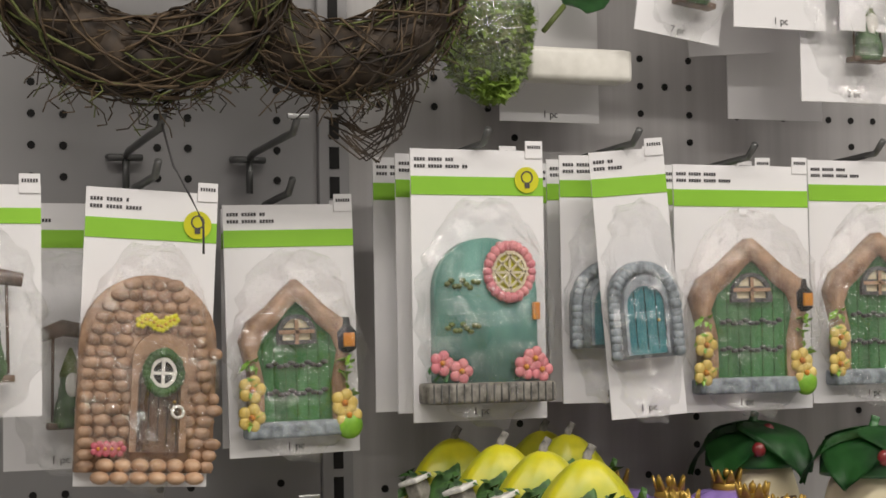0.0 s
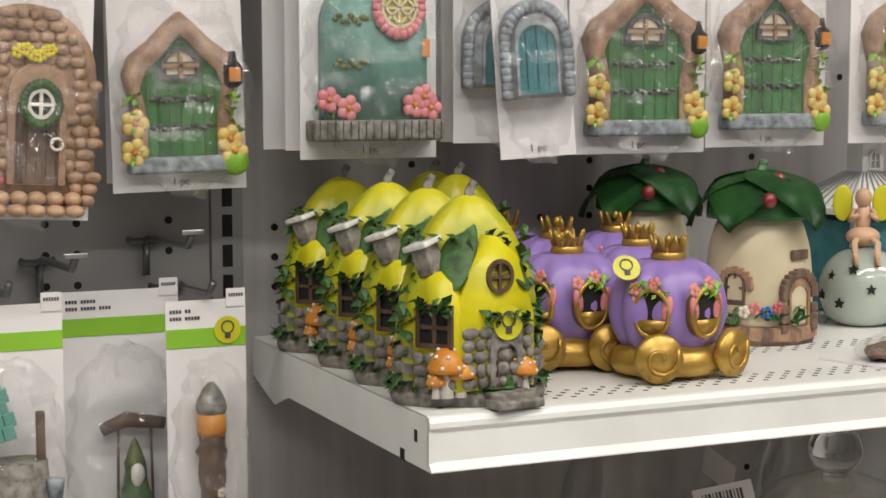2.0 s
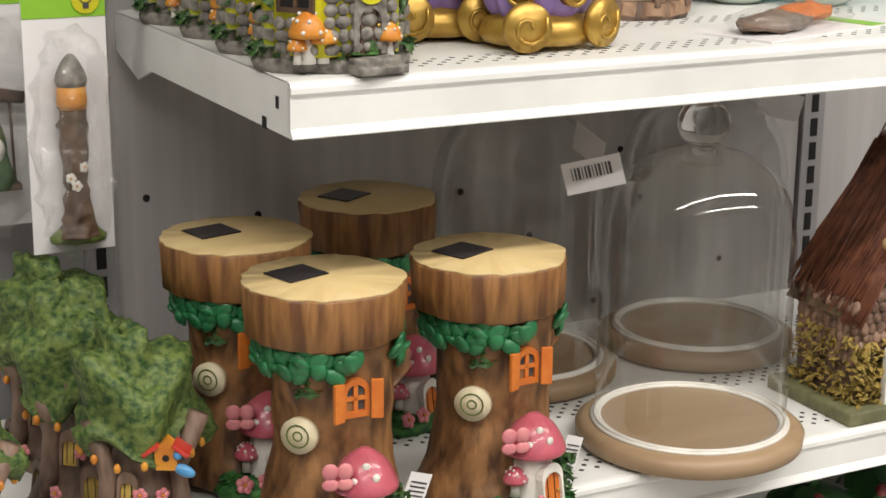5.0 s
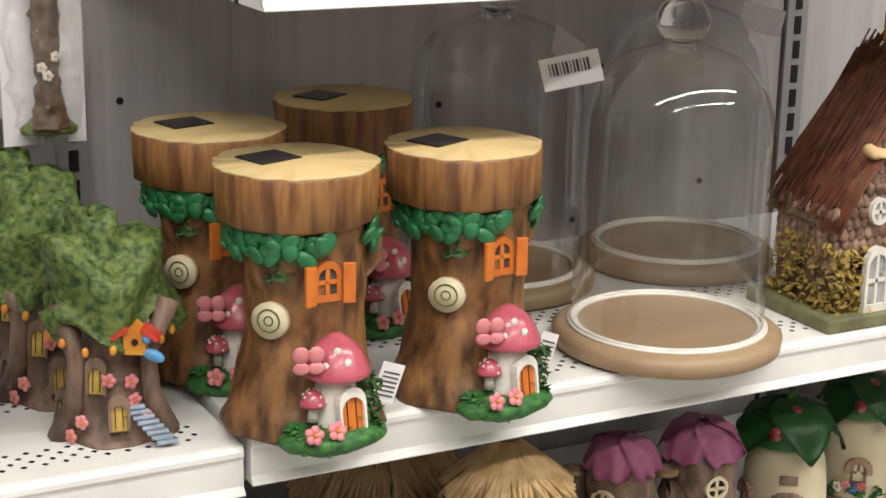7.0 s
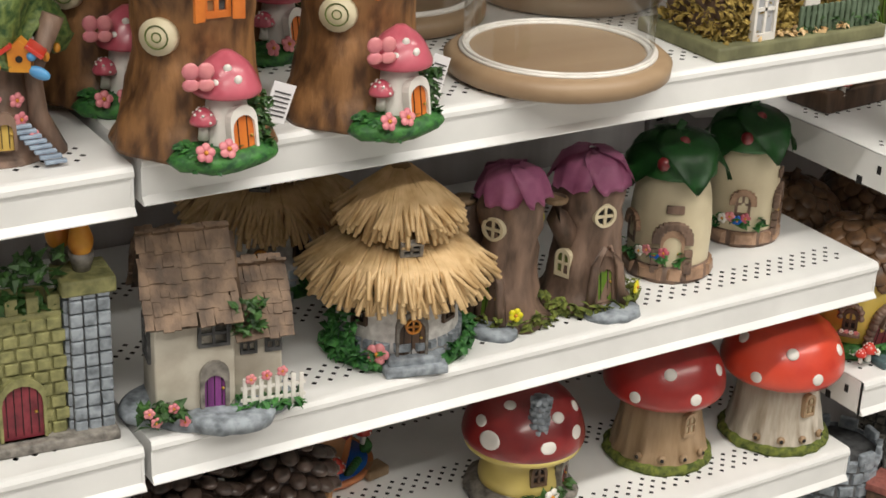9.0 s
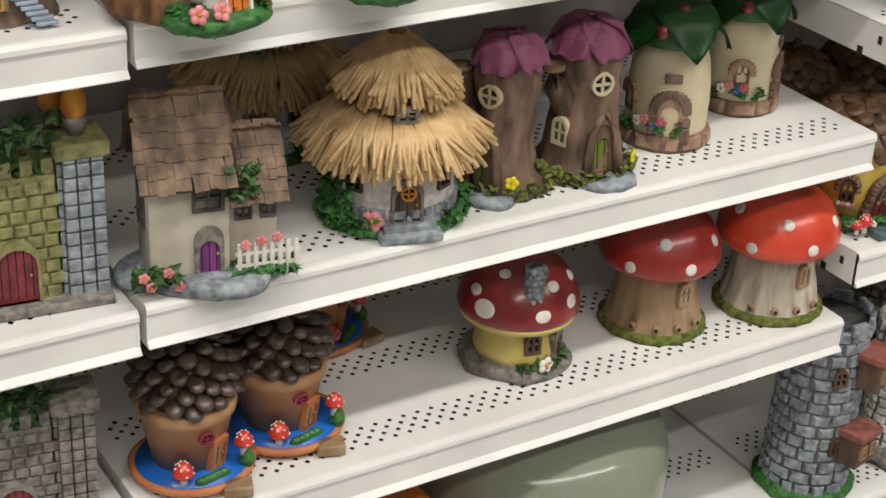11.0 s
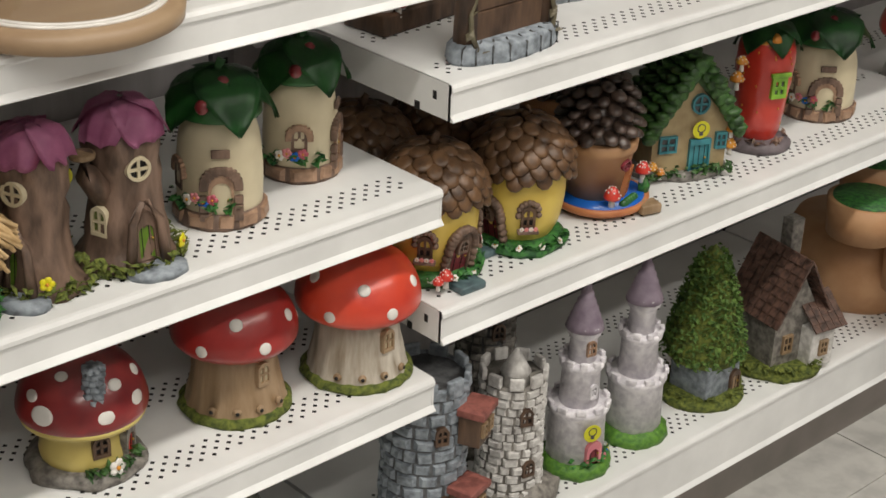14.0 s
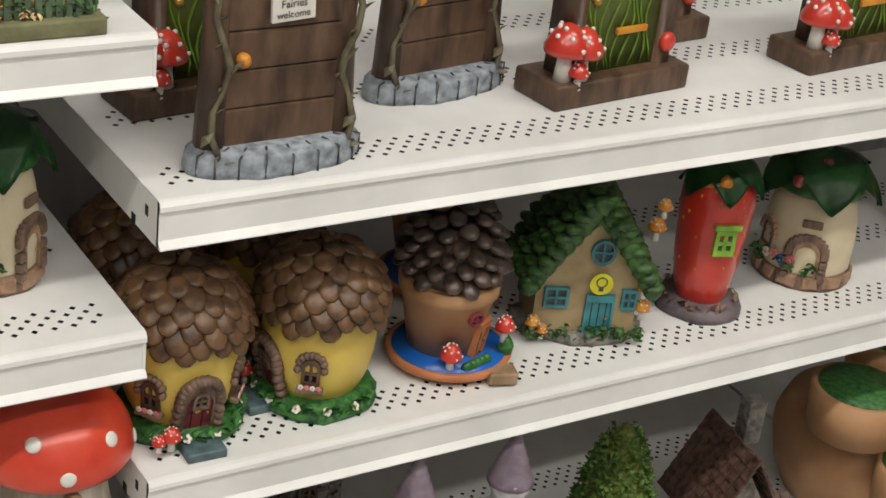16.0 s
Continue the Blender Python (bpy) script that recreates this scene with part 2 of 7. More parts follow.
# ---- mesh helpers ----
def part(name, bm, material, parent, label="", smooth=True):
    me = bpy.data.meshes.new(name)
    bmesh.ops.recalc_face_normals(bm, faces=bm.faces)
    bm.to_mesh(me)
    bm.free()
    if smooth:
        for p in me.polygons:
            p.use_smooth = True
    me.materials.append(material)
    ob = new(name, me)
    ob.parent = parent
    if label:
        ob["label"] = label
    return ob


def thing(name, x, y, z, rz=0, label="", category="", group="", kind=""):
    ob = new(name)
    ob.empty_display_size = 0.02
    ob.matrix_world = pose(x, y, z, 0, 0, rz)
    return tagged(ob, label, category, group, kind)


def add_box(bm, c, s, m=None, bevel=0.0):
    made = bmesh.ops.create_cube(bm, size=1, matrix=(m or Matrix()) @ Matrix.Translation(c) @ Matrix.Diagonal((*s, 1)))
    if bevel:
        vs = set(made["verts"])
        es = [e for e in bm.edges if e.verts[0] in vs and e.verts[1] in vs]
        bmesh.ops.bevel(bm, geom=es, offset=bevel, segments=2, affect="EDGES", profile=0.6)


def box(c, s, bevel=0.001, m=None):
    bm = bmesh.new()
    add_box(bm, c, s, m, bevel)
    return bm


def add_ball(bm, c, s, m=None, u=12, v=8, rough=0.0, fr=60.0):
    made = bmesh.ops.create_uvsphere(bm, u_segments=u, v_segments=v, radius=1, matrix=(m or Matrix()) @ Matrix.Translation(c) @ Matrix.Diagonal((*s, 1)))
    if rough:
        for q in made["verts"]:
            q.co += Vector(noise.noise_vector(q.co * fr)) * rough


def ball(c, s, m=None, u=14, v=10, rough=0.0, fr=60.0):
    bm = bmesh.new()
    add_ball(bm, c, s, m, u, v, rough, fr)
    return bm


def add_lathe(bm, prof, seg=36, sx=1.0, sy=1.0, wob=0.0, fr=40.0, lobes=0, lobe=0.0, m=None, off=(0, 0)):
    """A turned body from (radius, height) pairs, with uneven or lobed sides."""
    mm = m or Matrix()
    rings = []
    for r, z in prof:
        ring = []
        for i in range(seg):
            a = 2 * math.pi * i / seg
            k = r * (1 + lobe * (abs(math.cos(lobes * a / 2)) - 0.6) if lobes else r / r if r else 1) if lobes else r
            p = Vector((k * math.cos(a) * sx + off[0], k * math.sin(a) * sy + off[1], z))
            if wob:
                n = noise.noise(p * fr + Vector((3.1, 1.7, 0.4)))
                p += Vector((math.cos(a), math.sin(a), 0)) * n * wob
            ring.append(bm.verts.new(mm @ p))
        rings.append(ring)
    for a, b in zip(rings, rings[1:]):
        for i in range(seg):
            bm.faces.new((a[i], a[(i + 1) % seg], b[(i + 1) % seg], b[i]))
    bm.faces.new(rings[0][::-1])
    bm.faces.new(rings[-1])


def lathe(prof, **kw):
    bm = bmesh.new()
    add_lathe(bm, prof, **kw)
    return bm


def add_plate(bm, pts, y0, y1, m=None):
    """An outline in x and z, given a thickness from y0 (front) to y1."""
    mm = m or Matrix()
    a = [bm.verts.new(mm @ Vector((x, y0, z))) for x, z in pts]
    b = [bm.verts.new(mm @ Vector((x, y1, z))) for x, z in pts]
    n = len(pts)
    bm.faces.new(a)
    bm.faces.new(b[::-1])
    for i in range(n):
        bm.faces.new((a[i], b[i], b[(i + 1) % n], a[(i + 1) % n]))


def plate(pts, y0, y1, m=None):
    bm = bmesh.new()
    add_plate(bm, pts, y0, y1, m)
    return bm


def add_tube(bm, pts, r, sides=6, m=None):
    mm = m or Matrix()
    pts = [Vector(p) for p in pts]
    rings = []
    for i, p in enumerate(pts):
        d = (pts[min(i + 1, len(pts) - 1)] - pts[max(i - 1, 0)]).normalized()
        u = d.orthogonal().normalized()
        w = d.cross(u)
        if abs(d.z) < 0.9:
            u = d.cross(Vector((0, 0, 1))).normalized()
            w = u.cross(d)
        k = r[i] if isinstance(r, (list, tuple)) else r
        rings.append([bm.verts.new(mm @ (p + (u * math.cos(a) + w * math.sin(a)) * k)) for a in (2 * math.pi * j / sides for j in range(sides))])
    for a, b in zip(rings, rings[1:]):
        for j in range(sides):
            bm.faces.new((a[j], a[(j + 1) % sides], b[(j + 1) % sides], b[j]))
    bm.faces.new(rings[0][::-1])
    bm.faces.new(rings[-1])


def tube(pts, r, sides=6, m=None):
    bm = bmesh.new()
    add_tube(bm, pts, r, sides, m)
    return bm


def arch(w, h, n=8, base=0.0):
    """Outline of a round-headed opening, w wide and h high."""
    r = w / 2
    return [(-r, base), (r, base)] + [(r * math.cos(math.pi * i / n), base + h - r + r * math.sin(math.pi * i / n)) for i in range(n + 1)]


def disc(r, n=20, sz=1.0, z=0.0):
    return [(r * math.cos(2 * math.pi * i / n), z + sz * r * math.sin(2 * math.pi * i / n)) for i in range(n)]


def on(az, r, z, tilt=0.0, x=0.0, y=0.0):
    """Where a fitting sits on a round body: az degrees from the front, at radius r and height z."""
    return Matrix.Translation((x, y, 0)) @ pose(0, 0, 0, 0, 0, az) @ pose(0, -r, z, tilt)


def ring_plate(bm, outer, inner, y0, y1, m=None):
    mm = m or Matrix()
    n = len(outer)
    va = [[bm.verts.new(mm @ Vector((x, y, z))) for x, z in pts] for pts in (outer, inner) for y in (y0, y1)]
    of, ob_, nf, nb = va
    for i in range(n):
        j = (i + 1) % n
        bm.faces.new((of[i], of[j], nf[j], nf[i]))
        bm.faces.new((ob_[j], ob_[i], nb[i], nb[j]))
        bm.faces.new((of[j], of[i], ob_[i], ob_[j]))
        bm.faces.new((nf[i], nf[j], nb[j], nb[i]))


def window(par, m, w, h, frame_mat, pane_mat=None, shape="arch", bar=0.0016, label=""):
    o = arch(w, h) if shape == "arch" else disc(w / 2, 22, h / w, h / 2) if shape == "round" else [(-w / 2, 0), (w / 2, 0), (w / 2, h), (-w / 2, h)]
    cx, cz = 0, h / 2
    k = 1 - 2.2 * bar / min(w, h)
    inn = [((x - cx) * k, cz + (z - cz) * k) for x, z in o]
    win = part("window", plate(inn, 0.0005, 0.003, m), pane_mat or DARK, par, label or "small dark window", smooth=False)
    bm = bmesh.new()
    ring_plate(bm, o, inn, -0.002, 0.004, m)
    add_box(bm, (0, -0.0003, h / 2), (bar, 0.0022, h * 0.9), m)
    add_box(bm, (0, -0.0003, h * 0.48), (w * 0.9, 0.0022, bar), m)
    part("frame", bm, frame_mat, win, smooth=False)
    return win


def door(par, m, w, h, leaf_mat, frame_mat, planks=4, shape="arch", handle=True, label="", bar=0.0028):
    o = arch(w, h) if shape == "arch" else [(-w / 2, 0), (w / 2, 0), (w / 2, h), (-w / 2, h)]
    k = 1 - 1.6 * bar / w
    inn = [(x * k, z * k) for x, z in o]
    d = part("door", plate(inn, 0.0, 0.004, m), leaf_mat, par, label or "small plank door", smooth=False)
    bm = bmesh.new()
    for i in range(1, planks):
        x = -w / 2 + w * i / planks
        add_box(bm, (x, -0.0002, h * 0.45), (0.0006, 0.0006, h * 0.78), m)
    part("plank_joint", bm, DARK, d, smooth=False)
    bm = bmesh.new()
    ring_plate(bm, o, inn, -0.0025, 0.004, m)
    part("frame", bm, frame_mat, d, smooth=False)
    if handle:
        part("handle", ball((w * 0.28, -0.0015, h * 0.42), (0.0013,) * 3, m, 8, 6), GOLD, d)
    return d


def add_stones(bm, prof, h0, h1, course, m=None, sx=1.0, sy=1.0, depth=0.0025, gap=0.16, seed=1, a0=0.0, a1=360.0):
    """Courses of separate rounded stones round a body whose radius is prof(z)."""
    rnd = random.Random(seed)
    mm = m or Matrix()
    z = h0
    while z < h1 - course * 0.3:
        r = prof(z + course / 2)
        a = a0 + rnd.random() * 20 * (a1 - a0 >= 360)
        end = a + (a1 - a0)
        while a < end - 3:
            wid = course * rnd.uniform(0.9, 1.9)
            da = math.degrees(wid / max(r, 0.004))
            if a + da > end:
                da = end - a
            t = math.radians(a + da / 2)
            hw = r * math.radians(da) * (1 - gap) / 2
            q = mm @ Matrix.Translation((r * sx * math.cos(t), r * sy * math.sin(t), z + course / 2)) @ pose(0, 0, 0, rnd.uniform(-3, 3), rnd.uniform(-3, 3), math.degrees(t))
            hh = course * (1 - gap) / 2
            d = depth * rnd.uniform(0.6, 1.3)
            back = [(-0.002, -hw, -hh), (-0.002, hw, -hh), (-0.002, hw, hh), (-0.002, -hw, hh)]
            k1, k2 = rnd.uniform(0.62, 0.85), rnd.uniform(0.6, 0.85)
            front = [(d, -hw * k1, -hh * k2), (d, hw * k2, -hh * k1), (d, hw * k1, hh * k2), (d, -hw * k2, hh * k1)]
            v = [bm.verts.new(q @ Vector(p)) for p in back + front]
            bm.faces.new(v[4:])
            for i in range(4):
                bm.faces.new((v[i], v[(i + 1) % 4], v[4 + (i + 1) % 4], v[4 + i]))
            a += da
        z += course


def add_scales(bm, prof, n, size, m=None, sx=1.0, sy=1.0, seed=1, tilt=35.0, flat=0.35, gain=40.0, wide=0.72):
    """Overlapping rounded scales in a spiral over a dome; prof(u) gives radius and height, u from 0 (top) to 1."""
    rnd = random.Random(seed)
    mm = m or Matrix()
    for i in range(n):
        u = math.sqrt((i + 0.5) / n)
        r, z = prof(u)
        a = i * 2.39996
        s = size * rnd.uniform(0.88, 1.1)
        q = mm @ Matrix.Translation((r * sx * math.cos(a), r * sy * math.sin(a), z)) @ pose(0, 0, 0, 0, 0, math.degrees(a)) @ pose(0, 0, 0, 0, tilt + gain * u + rnd.uniform(-6, 6), rnd.uniform(-8, 8))
        add_ball(bm, (s * 0.35, 0, 0), (s, s * wide, s * flat), q, 10, 6)


def add_leaves(bm, spots, size, seed=1, m=None):
    """Small pointed leaves, folded along the middle."""
    rnd = random.Random(seed)
    mm = m or Matrix()
    for p in spots:
        q = mm @ Matrix.Translation(p) @ Euler((rnd.uniform(-0.9, 0.9), rnd.uniform(-0.9, 0.9), rnd.uniform(0, 6.3))).to_matrix().to_4x4()
        s = size * rnd.uniform(0.6, 1.3)
        v = [bm.verts.new(q @ Vector(c)) for c in ((-s, 0, 0), (-s * 0.1, -s * 0.55, s * 0.12), (s, 0, -s * 0.1), (-s * 0.1, s * 0.55, s * 0.12), (0, 0, s * 0.32))]
        for i in range(4):
            bm.faces.new((v[i], v[(i + 1) % 4], v[4]))


def leaf_patch(par, spots, size, material=None, seed=1, m=None, name="ivy"):
    bm = bmesh.new()
    add_leaves(bm, spots, size, seed, m)
    return part(name, bm, material or IVY, par, smooth=False)


def belt(r, z, n, dz, seed, a0=0, a1=360, sx=1.0, sy=1.0):
    """Points scattered in a band round a body; angles from the front."""
    rnd = random.Random(seed)
    out = []
    for _ in range(n):
        a = math.radians(rnd.uniform(a0, a1) - 90)
        k = r(z) if callable(r) else r
        out.append((k * sx * math.cos(a) * rnd.uniform(0.95, 1.06), k * sy * math.sin(a) * rnd.uniform(0.95, 1.06), z + rnd.uniform(-dz, dz)))
    return out


def flower(par, m, r, material=None, name="flower"):
    bm = bmesh.new()
    for i in range(5):
        a = 2 * math.pi * i / 5
        add_ball(bm, (r * 0.6 * math.cos(a), 0, r * 0.6 * math.sin(a)), (r * 0.5, r * 0.25, r * 0.5), m, 8, 5)
    f = part(name, bm, material or PINK, par)
    part("flower_centre", ball((0, -r * 0.2, 0), (r * 0.25,) * 3, m, 8, 5), AMBER if material is not AMBER else RED, f)
    return f


def toadstool(par, m, h, cap, stem=None, spots=True):
    s = part("toadstool", lathe([(h * 0.16, 0), (h * 0.13, h * 0.3), (h * 0.12, h * 0.6)], seg=10, m=m), stem or WHITE, par)
    part("cap", lathe([(h * 0.12, h * 0.50), (h * 0.37, h * 0.50), (h * 0.38, h * 0.60), (h * 0.27, h * 0.83), (h * 0.13, h * 0.96), (h * 0.03, h)], seg=16, m=m), cap, s)
    if spots:
        bm = bmesh.new()
        for i in range(13):
            a, k = i * 2.4, (0.16, 0.275, 0.37)[i % 3]
            add_ball(bm, (h * k * math.cos(a), h * k * math.sin(a), h * (0.94, 0.82, 0.62)[i % 3]), (h * 0.046,) * 3, m, 6, 4)
        part("cap_spot", bm, WHITE, s)


def tag_disc(par, m, r=0.011):
    t = part("try_me_tag", plate(disc(r, 24), 0, 0.0006, m), YELLOW_TAG, par, "round yellow printed tag", smooth=False)
    bm = bmesh.new()
    ring_plate(bm, disc(r * 0.5, 16, 1.0, r * 0.2), disc(r * 0.4, 16, 1.0, r * 0.2), -0.0006, -0.0001, m)
    add_box(bm, (0, -0.0004, -r * 0.45), (r * 0.4, 0.0005, r * 0.35), m)
    part("tag_print", bm, INK, t, smooth=False)


def words(text, size, m, par, material, name="lettering"):
    cu = bpy.data.curves.new(name, "FONT")
    cu.body, cu.size, cu.align_x, cu.extrude = text, size, "CENTER", 0.00008
    tmp = bpy.data.objects.new(name, cu)
    scene.collection.objects.link(tmp)
    me = bpy.data.meshes.new_from_object(tmp)
    bpy.data.objects.remove(tmp)
    me.transform(m @ pose(0, 0, 0, 90))
    me.materials.append(material)
    ob = new(name, me)
    ob.parent = par
    return ob

# ---- structure ----
W = 0.73
GAP = 0.006
X_A0, X_C1 = -0.92, W + GAP + 0.914
D1, D2 = -0.390, -0.360


def slab(name, c, s, material, label, category, m=None):
    ob = part(name, box(c, s, 0.0), material, None, smooth=False)
    return tagged(ob, label, category, kind="structure")


floor = slab("floor", (1, -1.2, FLOOR - 0.05), (9, 6, 0.1), FLOOR_TILE, "pale worn vinyl floor of the shop aisle", "floor")
bm_t = bmesh.new()
for i in range(-6, 12):
    for j in range(-8, 0):
        add_box(bm_t, (i * 0.305 + 0.15, j * 0.305 + 0.02, FLOOR + 0.001), (0.302, 0.302, 0.003))
ft = part("floor_tiles", bm_t, FLOOR_TILE, floor, smooth=False)
ft["kind"] = "stuff"
slab("ceiling", (1, -1.2, CEIL + 0.05), (9, 6, 0.1), WHITE_METAL, "white suspended shop ceiling", "ceiling")
slab("wall_south", (1, -4.0, 1.6), (9, 0.1, 3.2), PANEL, "plain grey wall closing the aisle", "wall")
slab("wall_north", (1, 0.55, 1.6), (9, 0.1, 3.2), PANEL, "plain grey wall behind the shelving", "wall")
slab("wall_west", (-3.45, -1.7, 1.6), (0.1, 4.6, 3.2), PANEL, "plain grey end wall", "wall")
slab("wall_east", (5.45, -1.7, 1.6), (0.1, 4.6, 3.2), PANEL, "plain grey end wall", "wall")
TUBE_ON = plain("lit_tube_cover", (1.0, 0.97, 0.92), 0.5, 0.0, 3.0)
for lx, ly in LAMPS:
    cl = thing("ceiling_light", lx, ly, CEIL, 0, "white fluorescent strip light under the shop ceiling", "ceiling light", "strip lights")
    part("housing", box((0, 0, -0.02), (1.2, 0.16, 0.04), 0.004), WHITE_METAL, cl, smooth=False)
    part("diffuser", box((0, 0, -0.05), (1.16, 0.12, 0.02), 0.004), TUBE_ON, cl, smooth=False)


# back panels with punched holes
def back_panel(name, x0, x1, z0, z1, material, label, holes):
    p = part(name, box(((x0 + x1) / 2, 0.006, (z0 + z1) / 2), (x1 - x0, 0.008, z1 - z0), 0.0), material, None, smooth=False)
    tagged(p, label, "back panel", kind="structure")
    bm = bmesh.new()
    for x, z in holes:
        if x0 + 0.02 < x < x1 - 0.02 and z0 < z < z1:
            add_plate(bm, [(x + u, z + v) for u, v in disc(0.0033, 8)], 0.0012, 0.0025)
    h = part("peg_hole", bm, DARK, p, smooth=False)
    h["kind"] = "stuff"


hA = [(-0.1686 + 0.0254 * i, 1.320 + 0.0254 * j) for i in range(-30, 6) for j in range(-12, 26) if (i % 4 < 2)]
hB = [(0.279 + 0.0254 * i, 1.641 + 0.0254 * j) for i in range(-12, 20) for j in range(-46, 20)
      if (i % 4 in (0, 2) and j % 5 < 3) or (i % 7 == 2) or (j % 9 == 1 and i % 4 < 2)]
hB = [p for k, p in enumerate(hB) if p[1] > 1.2 or k % 11 == 0]
back_panel("wall_panel_a", X_A0, -0.032, 0.1, 2.2, PANEL, "light grey metal pegboard behind the hanging cards", hA)
back_panel("wall_panel_b", -0.004, W - 0.002, 0.1, 2.2, WOOD_PRINT, "pale wood-print pegboard panel behind the shelves", hB)
back_panel("wall_panel_c", W + 0.03, X_C1, 0.1, 2.2, WOOD_PRINT, "pale wood-print pegboard panel behind the shelves", [])
back_panel("wall_panel_d", X_C1 + 0.03, X_C1 + 0.9, 0.1, 2.2, WOOD_PRINT, "pale wood-print pegboard panel behind the shelves", [])
for ux in (X_A0 - 0.02, -0.018, W + 0.014, X_C1 + 0.014):
    u = thing("upright", ux, 0, FLOOR, 0, "light grey slotted steel upright of the shelving", "upright", "uprights", "structure")
    part("post", box((0, 0.004, 1.05), (0.027, 0.014, 2.1), 0.001), PANEL, u, smooth=False)
    bm = bmesh.new()
    for k in range(80):
        add_box(bm, (0, -0.0034, 0.05 + 0.0254 * k + 0.0003), (0.0085, 0.0012, 0.0185))
    part("slot", bm, DARK, u, smooth=False)["kind"] = "stuff"


def perforated_sheet(x0, x1, y0, y1, z, bands):
    """A sheet with real diamond-shaped holes in bands that run along it."""
    vs, fs = [], []

    def quad(a, b, c, d):
        vs.extend(((a, b, z), (c, b, z), (c, d, z), (a, d, z)))
        k = len(vs)
        fs.append((k - 4, k - 3, k - 2, k - 1))

    px, py, hx, hy = 0.0142, 0.0078, 0.0027, 0.0027
    y = y0
    for bs, rows in bands:
        quad(x0, y, x1, bs)
        y = bs
        for r in range(rows):
            off = 0.012 + (px / 2 if r % 2 else 0)
            n = int((x1 - x0 - off - 0.014) / px)
            quad(x0, y, x0 + off, y + py)
            for i in range(n):
                a, b, cx, cy = x0 + off + i * px, y, x0 + off + (i + 0.5) * px, y + py / 2
                k = len(vs)
                vs.extend(((a, b, z), (a + px, b, z), (a + px, b + py, z), (a, b + py, z), (cx, cy - hy, z), (cx + hx, cy, z), (cx, cy + hy, z), (cx - hx, cy, z)))
                for q in ((0, 1, 4), (1, 5, 4), (1, 2, 5), (2, 6, 5), (2, 3, 6), (3, 7, 6), (3, 0, 7), (0, 4, 7)):
                    fs.append(tuple(k + w for w in q))
            quad(x0 + off + n * px, y, x1, y + py)
            y += py
    quad(x0, y, x1, y1)
    me = bpy.data.meshes.new("top")
    me.from_pydata(vs, [], fs)
    return me


def shelf(x0, x1, y0, z, label, group, lip=0.036, holes=True):
    s = thing("shelf", x0, 0, z - lip, 0, label, "shelf", group)
    w, d = x1 - x0, -y0
    me = perforated_sheet(0, w, y0 + 0.004, -0.012, lip, [(y0 + 0.022, 4), (y0 + 0.022 + 0.105, 4), (y0 + 0.24, 4)])
    me.materials.append(WHITE_METAL)
    top = new("top", me)
    top.parent = s
    part("underside", box((w / 2, y0 / 2, lip - 0.014), (w - 0.006, d - 0.014, 0.004), 0.0), KICK if holes is None else WHITE_METAL, s, smooth=False)
    # Added black sheet: paints the shade that shows through the holes of the top.
    part("hole_shade", box((w / 2, y0 / 2, lip - 0.008), (w - 0.006, d - 0.02, 0.001), 0.0), DARK, s, "black sheet painted as the shade under the perforated top", smooth=False)
    prof = [(0.004, lip), (0.001, lip - 0.0008), (-0.001, lip - 0.004), (-0.0012, lip - 0.0075), (0.001, lip - 0.010), (0.001, 0.006), (-0.0035, 0.001), (-0.0035, 0.0), (0.004, 0.0)]
    bm = bmesh.new()
    a = [bm.verts.new((0, y0 + py, pz)) for py, pz in prof]
    b = [bm.verts.new((w, y0 + py, pz)) for py, pz in prof]
    for i in range(len(prof) - 1):
        bm.faces.new((a[i], b[i], b[i + 1], a[i + 1]))
    bm.faces.new(a)
    bm.faces.new(b[::-1])
    part("front_lip", bm, WHITE_METAL, s, smooth=False)
    for sx in (0.0012, w - 0.0012):
        side = part("side_flange", plate([(y0 + 0.0005, 0.0), (y0 + 0.0005, lip - 0.001), (-0.012, lip - 0.001), (-0.012, 0.004), (-0.07, -0.012), (-0.105, 0.0)], -0.0012, 0.0012, pose(sx, 0, 0, 0, 0, 90)), WHITE_METAL, s, smooth=False)
        bm = bmesh.new()
        for c, sz in (((sx, y0 + 0.022, 0.020), (0.0032, 0.005, 0.008)), ((sx, y0 + 0.045, 0.003), (0.0034, 0.007, 0.008))):
            add_box(bm, c, sz)
        part("flange_slot", bm, DARK, side, smooth=False)
    return s


Z1, Z2, Z3, Z4, ZB = 1.22, 0.890, 0.668, 0.467, 0.222
ZC2, ZC3, ZC4 = 0.768, 0.538, 0.222
LB = "white enamelled steel shelf with perforated top, miniature houses on it"
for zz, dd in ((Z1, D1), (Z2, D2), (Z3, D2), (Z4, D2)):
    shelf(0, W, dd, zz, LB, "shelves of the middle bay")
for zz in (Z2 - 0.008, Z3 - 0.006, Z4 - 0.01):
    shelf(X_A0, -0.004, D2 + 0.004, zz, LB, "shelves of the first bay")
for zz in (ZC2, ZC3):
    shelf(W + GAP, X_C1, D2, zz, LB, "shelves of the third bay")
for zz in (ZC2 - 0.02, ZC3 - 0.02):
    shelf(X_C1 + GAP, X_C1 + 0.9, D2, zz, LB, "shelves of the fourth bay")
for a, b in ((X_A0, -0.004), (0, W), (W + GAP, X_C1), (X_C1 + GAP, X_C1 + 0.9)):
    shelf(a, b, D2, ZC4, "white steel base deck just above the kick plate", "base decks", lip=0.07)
    slab("baseboard", ((a + b) / 2, D2 + 0.03, FLOOR + 0.042), (b - a - 0.002, 0.01, 0.083), KICK, "brown kick plate under the base deck", "kick plate")

